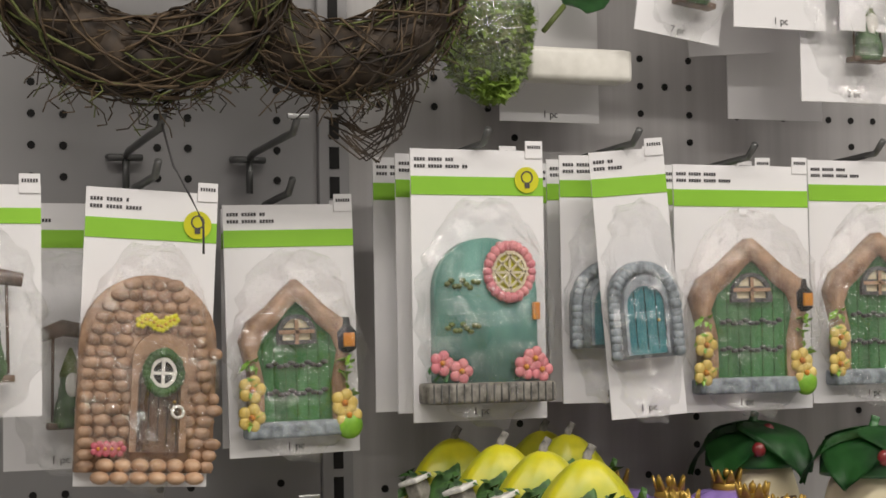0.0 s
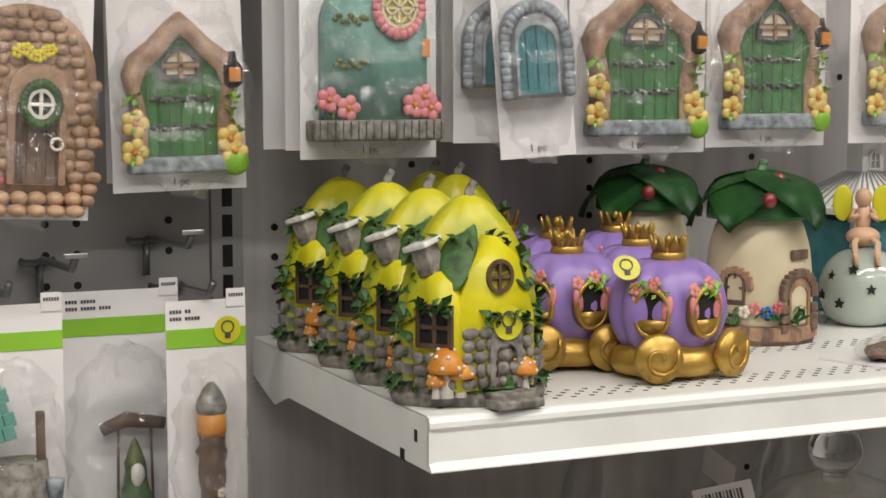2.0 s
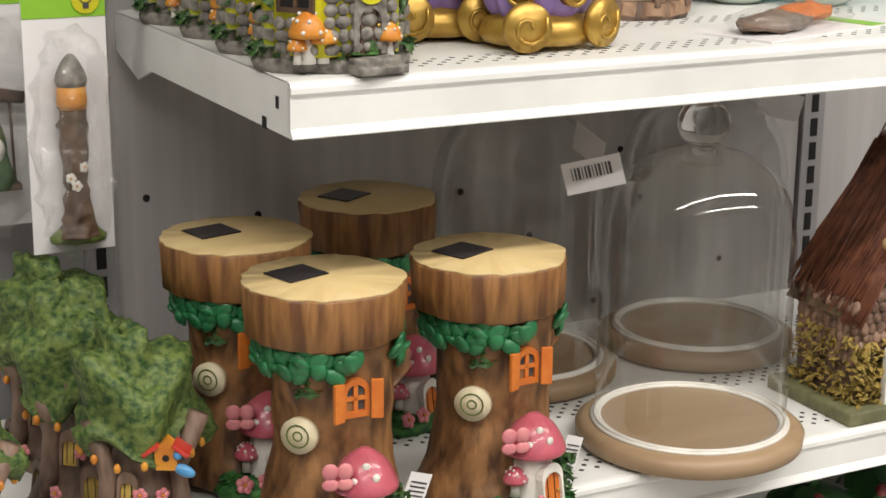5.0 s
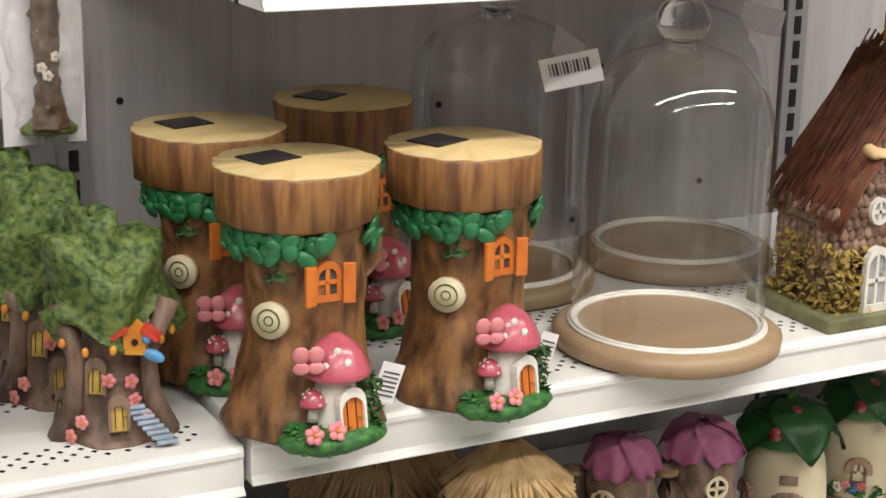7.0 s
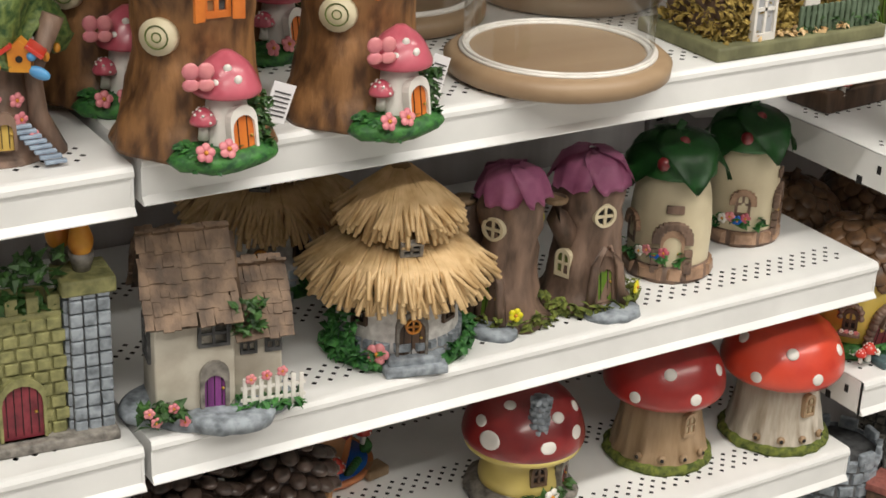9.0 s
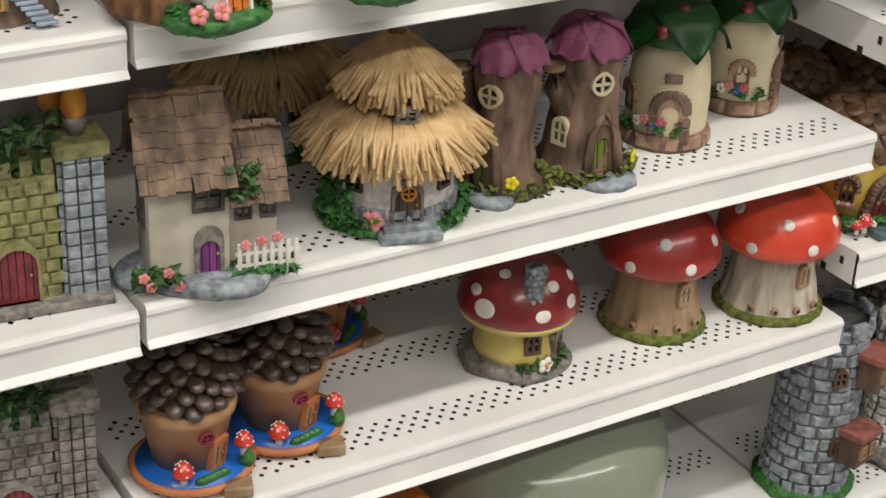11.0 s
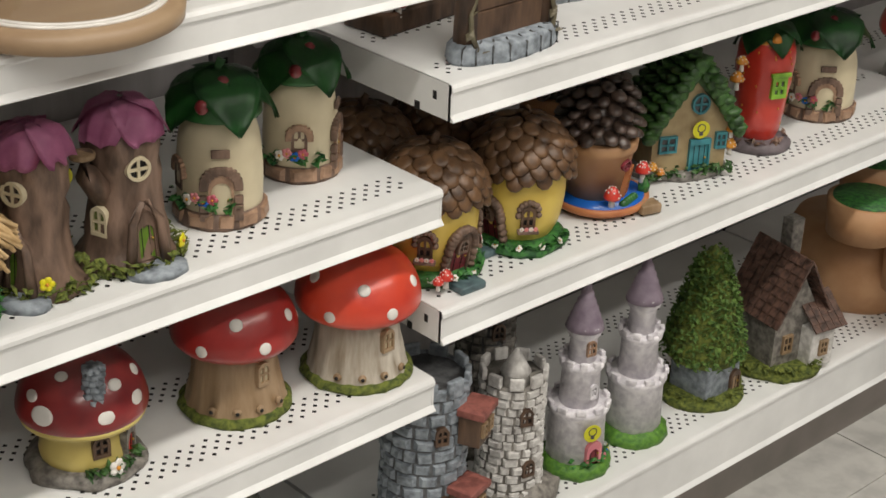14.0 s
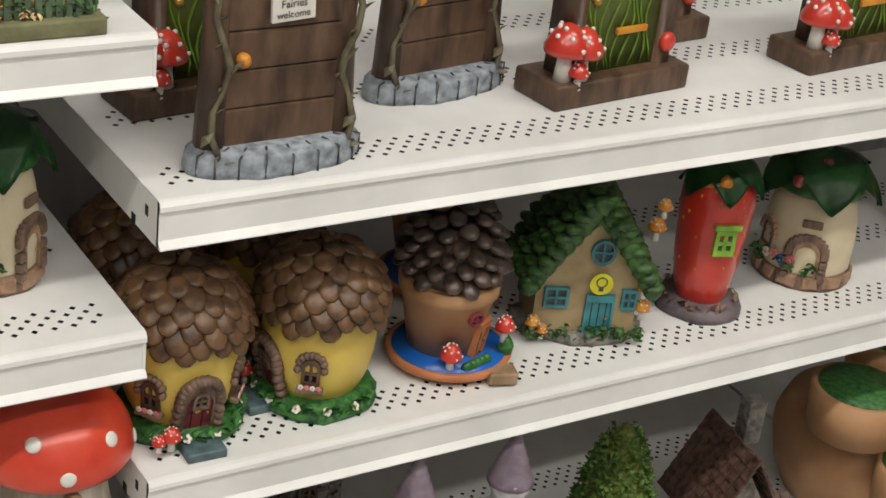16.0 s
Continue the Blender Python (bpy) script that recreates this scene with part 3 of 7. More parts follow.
# ---- things: houses and figurines ----
def lerp_prof(prof):
    def f(z):
        for (r0, z0), (r1, z1) in zip(prof, prof[1:]):
            if z0 <= z <= z1:
                return r0 + (r1 - r0) * (z - z0) / max(1e-6, z1 - z0)
        return prof[-1][0] if z > prof[-1][1] else prof[0][0]
    return f


def smooth_prof(prof, n=22):
    """A finer outline through the given (radius, height) pairs."""
    out = []
    P = [prof[0]] + list(prof) + [prof[-1]]
    per = max(2, n // (len(prof) - 1))
    for i in range(1, len(P) - 2):
        for k in range(per):
            t = k / per
            q = []
            for c in (0, 1):
                a, b, d, e = P[i - 1][c], P[i][c], P[i + 1][c], P[i + 2][c]
                q.append(0.5 * (2 * b + (d - a) * t + (2 * a - 5 * b + 4 * d - e) * t * t + (3 * b - a - 3 * d + e) * t ** 3))
            out.append((max(0.0003, q[0]), q[1]))
    return out + [prof[-1]]


def gourd_house(x, y, z, rz):
    t = thing("gourd_house", x, y, z, rz, "yellow gourd fairy house with ivy, grey door and orange toadstools", "fairy house", "yellow gourd houses")
    sy = 0.62
    P = smooth_prof([(0.051, 0.008), (0.050, 0.045), (0.047, 0.07), (0.040, 0.095), (0.028, 0.118), (0.014, 0.133), (0.004, 0.138)], 30)
    R = lerp_prof(P)
    part("base", lathe([(0.053, 0), (0.055, 0.004), (0.054, 0.009), (0.045, 0.012)], sy=0.72, wob=0.004, fr=70), STONE, t)
    bm = bmesh.new()
    add_lathe(bm, [p for p in P], sy=sy, lobes=7, lobe=0.10)
    part("body", bm, LIMEP, t)
    bm = bmesh.new()
    add_stones(bm, lambda q: R(q) * 1.0, 0.008, 0.044, 0.011, sy=sy, seed=4)
    part("stone_course", bm, STONE, t, smooth=False)["kind"] = "stuff"
    # yellow bays with windows
    bay = on(-48, 0.034, 0)
    part("bay", plate([(-0.017, 0.012), (0.017, 0.012), (0.017, 0.062), (0.010, 0.083), (0, 0.09), (-0.010, 0.083), (-0.017, 0.062)], -0.012, 0.012, bay), YELLOW, t)
    window(t, bay @ pose(0, -0.013, 0.040), 0.027, 0.029, BROWN, None, "square", 0.0028)
    leaf_patch(t, [(random.uniform(-0.016, 0.016), -0.013 - random.random() * 0.006, 0.066 + random.uniform(-0.004, 0.006)) for _ in range(26)], 0.0055, IVY, 3, bay, "window_ivy")
    front = on(12, 0.028, 0)
    part("porch", plate([(-0.03, 0.012), (0.028, 0.012), (0.028, 0.06), (0.014, 0.10), (-0.002, 0.113), (-0.02, 0.09), (-0.03, 0.06)], -0.010, 0.012, front), YELLOW, t)
    rs = random.Random(21)
    for mm, x0, x1, yy, zt in ((bay, -0.0165, 0.0165, -0.0125, 0.036), (front, -0.029, 0.027, -0.0105, 0.046)):
        bm = bmesh.new()
        zz = 0.013
        while zz < zt:
            xx = x0
            hh = rs.uniform(0.007, 0.010)
            while xx < x1 - 0.003:
                ww = min(rs.uniform(0.007, 0.013), x1 - xx)
                add_ball(bm, (xx + ww / 2, yy, zz + hh / 2), (ww * 0.54, 0.0032, hh * 0.54), mm, 8, 6)
                xx += ww
            zz += hh
        part("stone_facing", bm, STONE, t)["kind"] = "stuff"
    door(t, front @ pose(0.004, -0.011, 0.012), 0.025, 0.044, BROWN, STONE, 4, bar=0.005)
    window(t, front @ pose(0.0, -0.0105, 0.075), 0.021, 0.023, BROWN, None, "round", 0.0022)
    leaf_patch(t, [(0.004 + random.uniform(-0.017, 0.017), -0.013 - random.random() * 0.005, 0.058 + random.uniform(-0.003, 0.005)) for _ in range(24)], 0.0055, IVY, 7, front, "door_ivy")
    part("step", box((0.004, -0.018, 0.008), (0.032, 0.014, 0.006), 0.0015, front), STONE, t)
    part("step", box((0.004, -0.023, 0.004), (0.036, 0.018, 0.006), 0.0015, front), STONE, t)
    spots = belt(lambda q: R(q) * 1.03, 0.05, 110, 0.016, 5, -120, 120, 1, sy) + belt(lambda q: R(q) * 1.03, 0.092, 80, 0.022, 9, -130, 130, 1, sy) + belt(0.054, 0.014, 40, 0.004, 11, -110, 110, 1, 0.75)
    leaf_patch(t, spots, 0.0068, IVY, 2)
    bm = bmesh.new()
    for az, zz, s in ((-34, 0.112, 1.0), (44, 0.108, 0.95), (-100, 0.104, 0.95), (120, 0.11, 0.9), (180, 0.112, 0.9)):
        add_ball(bm, (0, 0, 0), (0.0125 * s, 0.003, 0.030 * s), on(az, R(zz) * 0.66 + 0.006, zz - 0.010, -36), 12, 10)
    part("large_leaf", bm, IVY, t)
    part("stem", tube([(0, 0, 0.132), (0.001, 0, 0.141), (0.005, 0, 0.147)], [0.004, 0.0032, 0.003]), STONE, t)
    ch = on(-62, 0.033, 0.088)
    d = part("dormer", box((0, -0.002, 0.010), (0.014, 0.014, 0.020), 0.0015, ch @ pose(0, 0, 0, 14, -14)), STONE, t, "grey stone dormer chimney")
    part("dormer_roof", box((0, -0.002, 0.021), (0.021, 0.019, 0.004), 0.0012, ch @ pose(0, 0, 0, 14, -14)), WHITESTONE, d)
    for az, r_, h in ((-38, 0.050, 0.034), (-27, 0.050, 0.026), (-44, 0.056, 0.018), (40, 0.046, 0.024)):
        toadstool(t, on(az, r_ * (0.86 if abs(az) < 34 else 0.94), 0.008), h, AMBER)
    tag_disc(t, front @ pose(0.004, -0.0155, 0.056), 0.0115)
    return t


gh = gourd_house(0.052, -0.336, Z1, -4)
for gx, gy in ((0.056, -0.256), (0.057, -0.176), (0.052, -0.092), (0.150, -0.10), (0.152, -0.045)):
    copy_thing(gh, pose(gx, gy, Z1, 0, 0, -4))


def carriage(x, y, z, rz):
    t = thing("pumpkin_carriage", x, y, z, rz, "lilac pumpkin carriage with gold wheels and crown", "figurine", "pumpkin carriages")
    body = [(0.012, 0.018), (0.032, 0.022), (0.042, 0.040), (0.043, 0.055), (0.037, 0.073), (0.024, 0.084), (0.008, 0.085)]
    part("body", lathe(smooth_prof(body, 24), seg=64, sy=0.86, lobes=9, lobe=0.12), PURPLE, t)
    part("chassis", lathe([(0.040, 0.004), (0.044, 0.010), (0.040, 0.020), (0.03, 0.026)], sy=0.9), GOLD, t)
    for sx in (-1, 1):
        for yy in (-0.030, 0.030):
            w = part("wheel", lathe([(0.017, -0.004), (0.018, 0), (0.017, 0.004)], seg=24, m=pose(sx * 0.032, yy - 0.005, 0.019, 90, 0, sx * 18)), GOLD, t)
            pts = [(0.0028 + 0.0011 * k, k * 0.62) for k in range(12)]
            part("scroll", tube([(r_ * math.cos(a), r_ * math.sin(a), 0.0042) for r_, a in pts], 0.0016, 5, pose(sx * 0.032, yy - 0.005, 0.019, 90, 0, sx * 18)), GOLD, w)
    for az in (-52, 8):
        m = on(az, 0.0385, 0.036)
        wn = part("oval_window", plate(disc(0.0125, 22, 1.35, 0.014), -0.0005, 0.006, m), DARK, t, smooth=False)
        bm = bmesh.new()
        ring_plate(bm, disc(0.0138, 22, 1.35, 0.014), disc(0.0115, 22, 1.35, 0.014), -0.003, 0.006, m)
        part("frame", bm, GOLD, wn)
        part("window_box", plate([(-0.011, 0.009), (0.011, 0.009), (0.007, 0.0), (0, -0.002), (-0.007, 0.0)], -0.0028, 0.004, m), GOLD, wn)
        bm = bmesh.new()
        for sx in (-1, 1):
            add_ball(bm, (sx * 0.0075, -0.001, 0.020), (0.0042, 0.0022, 0.0095), m @ pose(0, 0, 0, 0, sx * 12), 8, 6)
        part("curtain", bm, PINK, wn)
        for dx, dz in ((0.002, 0.035), (-0.012, 0.031)):
            flower(t, m @ pose(dx, -0.0015, dz, -14), 0.005)
        leaf_patch(t, [(random.uniform(-0.017, 0.017), -0.002, 0.032 + random.uniform(-0.006, 0.003)) for _ in range(16)], 0.004, LEAF_LIME, 3, m, "leaves")
    cr = part("crown", lathe([(0.011, 0.083), (0.013, 0.087), (0.0105, 0.093)], seg=20), GOLD, t)
    bm = bmesh.new()
    for i in range(7):
        a = 2 * math.pi * i / 7
        q = Matrix.Translation((0.0105 * math.cos(a), 0.0105 * math.sin(a), 0.091)) @ pose(0, 0, 0, 0, 0, math.degrees(a) + 90)
        add_plate(bm, [(-0.0045, 0), (0.0045, 0), (0.001, 0.011), (0, 0.0125), (-0.001, 0.011)], -0.001, 0.001, q @ pose(0, 0, 0, 14))
    part("crown_point", bm, GOLD, cr)
    part("crown_jewel", ball((0, 0, 0.099), (0.003, 0.003, 0.004)), GOLD, cr)
    return t


pc = carriage(0.222, -0.315, Z1, 4)
for cx, cy, cr in ((0.176, -0.245, -8), (0.255, -0.215, 6), (0.225, -0.135, 0), (0.30, -0.10, 0), (0.215, -0.055, 0)):
    copy_thing(pc, pose(cx, cy, Z1, 0, 0, cr))
tag_disc(pc, pose(-0.043, -0.010, 0.082, -35, 0, -20), 0.010)


def leaf_roof(t, R, z0, top, petals=5, material=None, droop=0.02, name="leaf_roof", a_off=0.0, frill=0.0):
    """Large pointed leaves that lie round a dome and flare out at their tips; frill gives wavy, blunt petals."""
    n = petals
    for i in range(n):
        bm = bmesh.new()
        a = 360 * i / n + a_off
        lift = 0.0016 * (i % 2) + 0.0008
        grid = []
        for r in range(11):
            u = r / 10
            rad = R * (0.05 + 1.0 * math.sin(min(1.0, u * 1.12) * math.pi / 2)) + (0.16 * R * max(0, u - 0.72) / 0.28) + lift
            hgt = top - (top - z0) * u ** 1.8 - droop * max(0, u - 0.62) / 0.38 + lift
            full = (math.sin(math.pi * min(1, (0.10 + 0.90 * u) ** 0.9)) if not frill else math.sin(math.pi * min(0.80, 0.12 + 0.6 * u)))
            half = R * (0.84 if not frill else 0.80) * max(0.02, full)
            row = []
            for c in range(9):
                v = (c - 4) / 4
                ang = math.radians(a) + half * v / max(rad, R * 0.3)
                rr = rad + frill * math.sin(v * 7 + i) * u * u + R * 0.10 * u * v * v
                zz = hgt + (-0.0022 if c == 4 else 0) - 0.0010 * abs(math.sin((u * 6 + abs(v) * 2) * math.pi)) + frill * 1.2 * u * math.cos(v * 6 + 2 * i)
                row.append(bm.verts.new((rr * math.sin(ang), -rr * math.cos(ang), zz)))
            grid.append(row)
        for r in range(10):
            for c in range(8):
                bm.faces.new((grid[r][c], grid[r][c + 1], grid[r + 1][c + 1], grid[r + 1][c]))
        bmesh.ops.solidify(bm, geom=bm.faces[:], thickness=0.0018)
        part("roof_leaf" if name == "leaf_roof" else "roof_petal" if name == "petal_roof" else "calyx_leaf", bm, material or GREEN, t)
    core = lathe(smooth_prof([(R * 0.96, z0 - 0.002), (R * 0.90, z0 + (top - z0) * 0.45), (R * 0.55, z0 + (top - z0) * 0.82), (0.002, top - 0.002)], 12), seg=28)
    return part(name, core, material or GREEN, t)


def leaf_house(x, y, z, rz, w, h, bug=True, win_first=False, door_az=14, win_az=-60):
    t = thing("leaf_roof_house", x, y, z, rz, "cream fairy house with green leaf roof and stone-framed door", "fairy house", "leaf roof houses")
    r = w / 2
    part("plinth", lathe([(r * 0.98, 0), (r, 0.004), (r * 0.97, 0.016)], wob=0.002, fr=120), TRUNK, t)
    bm = bmesh.new()
    add_stones(bm, lambda q: r * 0.985, 0.001, 0.018, 0.016, seed=5, depth=0.002)
    part("plank_course", bm, TANSTONE if bug else TRUNK, t, smooth=False)
    P = smooth_prof([(r * 0.93, 0.014), (r * 0.94, h * 0.3), (r * 0.86, h * 0.55), (r * 0.6, h * 0.75), (r * 0.2, h * 0.85)], 20)
    R = lerp_prof(P)
    part("wall", lathe(P, wob=0.0006, fr=80), CREAM, t)
    d = on(door_az, r * 0.90, 0.010)
    door(t, d, w * 0.27, h * 0.32, TRUNK, TANSTONE, 4, bar=0.003, label="brown wooden arched door")
    bm = bmesh.new()
    for i in range(13):
        a = math.pi * (i - 1) / 11
        zz = h * 0.30 - w * 0.135 + math.sin(a) * w * 0.18 if 0 <= a <= math.pi else 0.01
        add_box(bm, (math.cos(a) * w * 0.185, -0.001, max(0.003, zz)), (0.008, 0.006, 0.0075), d @ pose(0, 0, 0), 0.0015)
    for zz in (0.004, 0.012, 0.02):
        for sx in (-1, 1):
            add_box(bm, (sx * w * 0.185, -0.001, zz), (0.008, 0.006, 0.007), d, 0.0015)
    part("door_stone", bm, TRUNK, t, smooth=False)
    part("sign", box((0, -0.001, h * 0.43), (w * 0.2, 0.003, 0.008), 0.001, d), TRUNK, t)
    wn = on(win_az, r * 0.9, h * 0.22)
    window(t, wn, w * 0.2, h * 0.2, TRUNK, CREAM if win_first else MORTAR, "arch", 0.0025)
    bm = bmesh.new()
    for i in range(9):
        a = math.pi * i / 8
        add_box(bm, (math.cos(a) * w * 0.135, -0.001, h * 0.11 + math.sin(a) * w * 0.135), (0.006, 0.005, 0.006), wn, 0.001)
    part("window_stone", bm, TANSTONE, t, smooth=False)
    leaf_patch(t, belt(r * 1.0, 0.024, 34, 0.006, 3, -90, 20), 0.0055, GRASS, 2, None, "hedge")
    for i, c in enumerate((WHITE, PINK, BLUE, CORAL)):
        flower(t, on(-48 + i * 11, r * 1.03, 0.028 + 0.003 * (i % 2)), 0.005, c)
    leaf_roof(t, r * 0.98, h * 0.70, h * 0.94, 5, GREEN, 0.011, a_off=-58)
    part("stem", tube([(0, 0, h * 0.9), (0.001, 0, h * 0.96), (0.004, 0.001, h)], [0.005, 0.004, 0.004], 8), GREEN, t)
    if bug:
        for az, zz in ((-25, 0.80), (6, 0.9)):
            b = part("ladybird", ball((0, 0, 0), (0.006, 0.005, 0.0065), on(az, r * (1.02 if zz < 0.85 else 0.5), h * zz)), DARK_RED, t, "red ladybird with black dots")
    return t


leaf_house(0.383, -0.195, Z1, 0, 0.094, 0.148)
leaf_house(0.345, -0.07, Z1, 0, 0.09, 0.148)
leaf_house(0.540, -0.278, Z3, -30, 0.080, 0.143, True, False, -4, -75)
leaf_house(0.655, -0.245, Z3, -20, 0.074, 0.138, True, True, 60, -20)
leaf_house(1.469, -0.260, ZC3, -46, 0.096, 0.140, True, False, 2, -60)


def fairy_orb(x, y, z, s, turn):
    t = thing("orb_figurine", x, y, z, turn, "celadon glazed orb with star holes and a seated winged figurine", "figurine", "orb figurines")
    part("orb", lathe(smooth_prof([(0.018, 0), (0.030, 0.008), (0.037, 0.030), (0.033, 0.050), (0.020, 0.064), (0.004, 0.069)], 20)), ORB, t)
    for az, zz in ((-55, 0.045), (-20, 0.052), (-72, 0.028), (5, 0.035), (-38, 0.022)):
        st = [(0.0048 * (1 if k % 2 == 0 else 0.45) * math.sin(k * math.pi / 5), 0.0048 * (1 if k % 2 == 0 else 0.45) * math.cos(k * math.pi / 5)) for k in range(10)]
        part("star_hole", plate(st, -0.0012, 0.002, on(az, 0.0372 if zz < 0.04 else 0.034, zz, -12)), DARK, t, smooth=False)
    bm = bmesh.new()
    add_ball(bm, (0, 0, 0.112), (0.0075, 0.0075, 0.009))
    add_ball(bm, (0, 0, 0.094), (0.007, 0.006, 0.012))
    add_ball(bm, (0, -0.002, 0.078), (0.015, 0.012, 0.009))
    for sx in (-1, 1):
        add_tube(bm, [(sx * 0.005, -0.006, 0.077), (sx * 0.010, -0.022, 0.074), (sx * 0.009, -0.030, 0.055)], 0.003)
        add_tube(bm, [(sx * 0.007, 0, 0.102), (sx * 0.012, -0.004, 0.092), (sx * 0.005, -0.008, 0.098)], 0.0022)
    part("figurine", bm, SKIN, t)
    for sx in (-1, 1):
        part("wing", ball((sx * 0.017, 0.006, 0.107), (0.009, 0.0012, 0.016), pose(0, 0, 0, 0, sx * 0)), YELLOW_TAG, t)


fairy_orb(0.512, -0.165, Z1, 1, -30)
fairy_orb(0.572, -0.205, Z1, 1, -45)


def lantern(x, y, z):
    t = thing("lantern", x, y, z, 0, "white metal lantern with teal glass and a pitched roof", "lantern", "white lanterns")
    part("glass_body", box((0, 0, 0.045), (0.09, 0.09, 0.085), 0.002), TEAL_BLUE, t, smooth=False)
    for sx in (-1, 1):
        for sy in (-1, 1):
            part("corner_post", box((sx * 0.046, sy * 0.046, 0.047), (0.006, 0.006, 0.094), 0.001), WHITE_METAL, t, smooth=False)
    part("eave", box((0, 0, 0.096), (0.115, 0.115, 0.006), 0.001), WHITE_METAL, t, smooth=False)
    bm = bmesh.new()
    bmesh.ops.create_cone(bm, cap_ends=True, segments=4, radius1=0.078, radius2=0.018, depth=0.03, matrix=pose(0, 0, 0.114, 0, 0, 45))
    part("roof", bm, WHITE_METAL, t, smooth=False)
    bm = bmesh.new()
    for k in range(-4, 5):
        add_tube(bm, [(k * 0.012, -0.055, 0.100), (k * 0.003, -0.014, 0.130)], 0.0009, 4)
        add_tube(bm, [(-0.055, k * 0.012, 0.100), (-0.014, k * 0.003, 0.130)], 0.0009, 4)
    part("roof_seam", bm, PANEL, t)
    part("cupola", box((0, 0, 0.142), (0.024, 0.024, 0.028), 0.001), WHITE_METAL, t, smooth=False)
    window(t, pose(0, -0.0135, 0.132), 0.012, 0.018, WHITE_METAL, PANEL, "arch", 0.001)


lantern(0.575, -0.085, Z1)
lantern(0.672, -0.10, Z1)
bf = thing("bagged_card", 0.455, -0.320, Z1, 16, "flat bagged leaf and fish ornament on white card lying on shelf", "packaged ornament")
part("card", box((0, 0, 0.001), (0.17, 0.075, 0.0016), 0.0), CARD, bf, smooth=False)
part("printed_band", box((0.055, 0.0, 0.0022), (0.018, 0.075, 0.0006), 0.0), LIME, bf, smooth=False)
part("ornament", ball((-0.035, -0.004, 0.008), (0.045, 0.02, 0.007), None, 18, 10, 0.006, 90), TRUNK, bf)
part("ornament", ball((0.012, 0.004, 0.012), (0.032, 0.016, 0.006), None, 18, 10, 0.004, 90), ORANGE, bf)
part("clear_bag", ball((-0.01, 0, 0.010), (0.07, 0.034, 0.011), None, 20, 10, 0.003, 60), FILM, bf)


# middle shelf: stumps, domes, pinecone cottage
def stump_house(x, y, z, rz):
    t = thing("tree_stump_house", x, y, z, rz, "brown tree stump fairy house with solar top and pink mushroom", "fairy house", "stump houses")
    P = smooth_prof([(0.058, 0), (0.052, 0.02), (0.042, 0.06), (0.041, 0.10), (0.044, 0.13), (0.046, 0.165)], 20)
    R = lerp_prof(P)
    part("trunk", lathe(P, seg=48, wob=0.005, fr=38), BARK, t)
    top = part("top_slab", lathe([(0.050, 0.157), (0.0545, 0.160), (0.0555, 0.180), (0.0565, 0.196), (0.055, 0.1985)], seg=120, wob=0.0030, fr=110, off=(-0.004, 0)), BARK_ORANGE, t, "bark-edged slab")
    part("cut_face", lathe([(0.0556, 0.1972), (0.0556, 0.1992), (0.001, 0.2002)], seg=120, wob=0.0030, fr=110, off=(-0.004, 0)), CUT_WOOD, top)
    part("solar_panel", box((-0.016, 0.016, 0.2006), (0.034, 0.030, 0.0014), 0.0003, pose(0, 0, 0, 0, 0, 20)), SOLAR, top, "black solar panel", smooth=False)
    for a0, a1, n in ((-150, 2, 58), (42, 130, 30)):
        bm = bmesh.new()
        rg = random.Random(n)
        for _ in range(n):
            az, zz = rg.uniform(a0, a1), 0.146 + rg.uniform(-0.010, 0.010)
            add_ball(bm, (0, 0, 0), (0.0062, 0.0028, 0.0082), on(az, 0.0475 + 0.0045 * rg.random(), zz, 20 + rg.uniform(-25, 25)) @ pose(0, 0, 0, 0, rg.uniform(-60, 60)), 8, 6)
        part("leaf_garland", bm, mat("garland_green", (0.03, 0.20, 0.075), (0.01, 0.09, 0.03), 60, 0.35, 0.1), t, "glossy green rounded leaves")["kind"] = "stuff"
    leaf_patch(t, belt(0.043, 0.132, 60, 0.012, 13, -52, -26), 0.005, IVY, 7, None, "moss_tuft")
    w = on(3, 0.044, 0.105)
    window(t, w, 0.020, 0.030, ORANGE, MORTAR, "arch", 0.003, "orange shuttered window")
    for sx in (-1, 1):
        part("shutter", box((sx * 0.015, -0.001, 0.014), (0.0085, 0.003, 0.030), 0.0008, w @ pose(0, 0, 0, 0, 0, sx * -18)), ORANGE, t, smooth=False)
    m = on(-48, 0.0435, 0.090, -4)
    pl = part("log_slice", plate(disc(0.0135, 18), -0.003, 0.004, m), CREAM, t, "cream log slice badge")
    bm = bmesh.new()
    ring_plate(bm, disc(0.009, 14), disc(0.008, 14), -0.0036, -0.003, m)
    ring_plate(bm, disc(0.004, 10), disc(0.003, 10), -0.0036, -0.003, m)
    part("ring_mark", bm, OLIVE, pl)
    g = on(8, 0.050, 0)
    part("mushroom_wall", lathe([(0.019, 0.0), (0.017, 0.02), (0.014, 0.045), (0.011, 0.055)], seg=18, m=g, wob=0.001), WHITE, t)
    c = part("mushroom_cap", lathe(smooth_prof([(0.012, 0.050), (0.023, 0.052), (0.022, 0.060), (0.015, 0.073), (0.004, 0.082)], 14), seg=20, m=g), CORAL, t)
    bm = bmesh.new()
    for az, zz in ((-50, 0.063), (-5, 0.066), (30, 0.060), (-25, 0.073)):
        add_ball(bm, (0, 0, 0), (0.0030, 0.0015, 0.0036), g @ on(az, 0.0195 if zz < 0.07 else 0.0145, zz), 8, 5)
    part("cap_spot", bm, WHITE, c)
    door(t, g @ on(8, 0.0200, 0.006, -7), 0.022, 0.040, ORANGE, WHITE, 3, label="orange arched door", bar=0.0025)
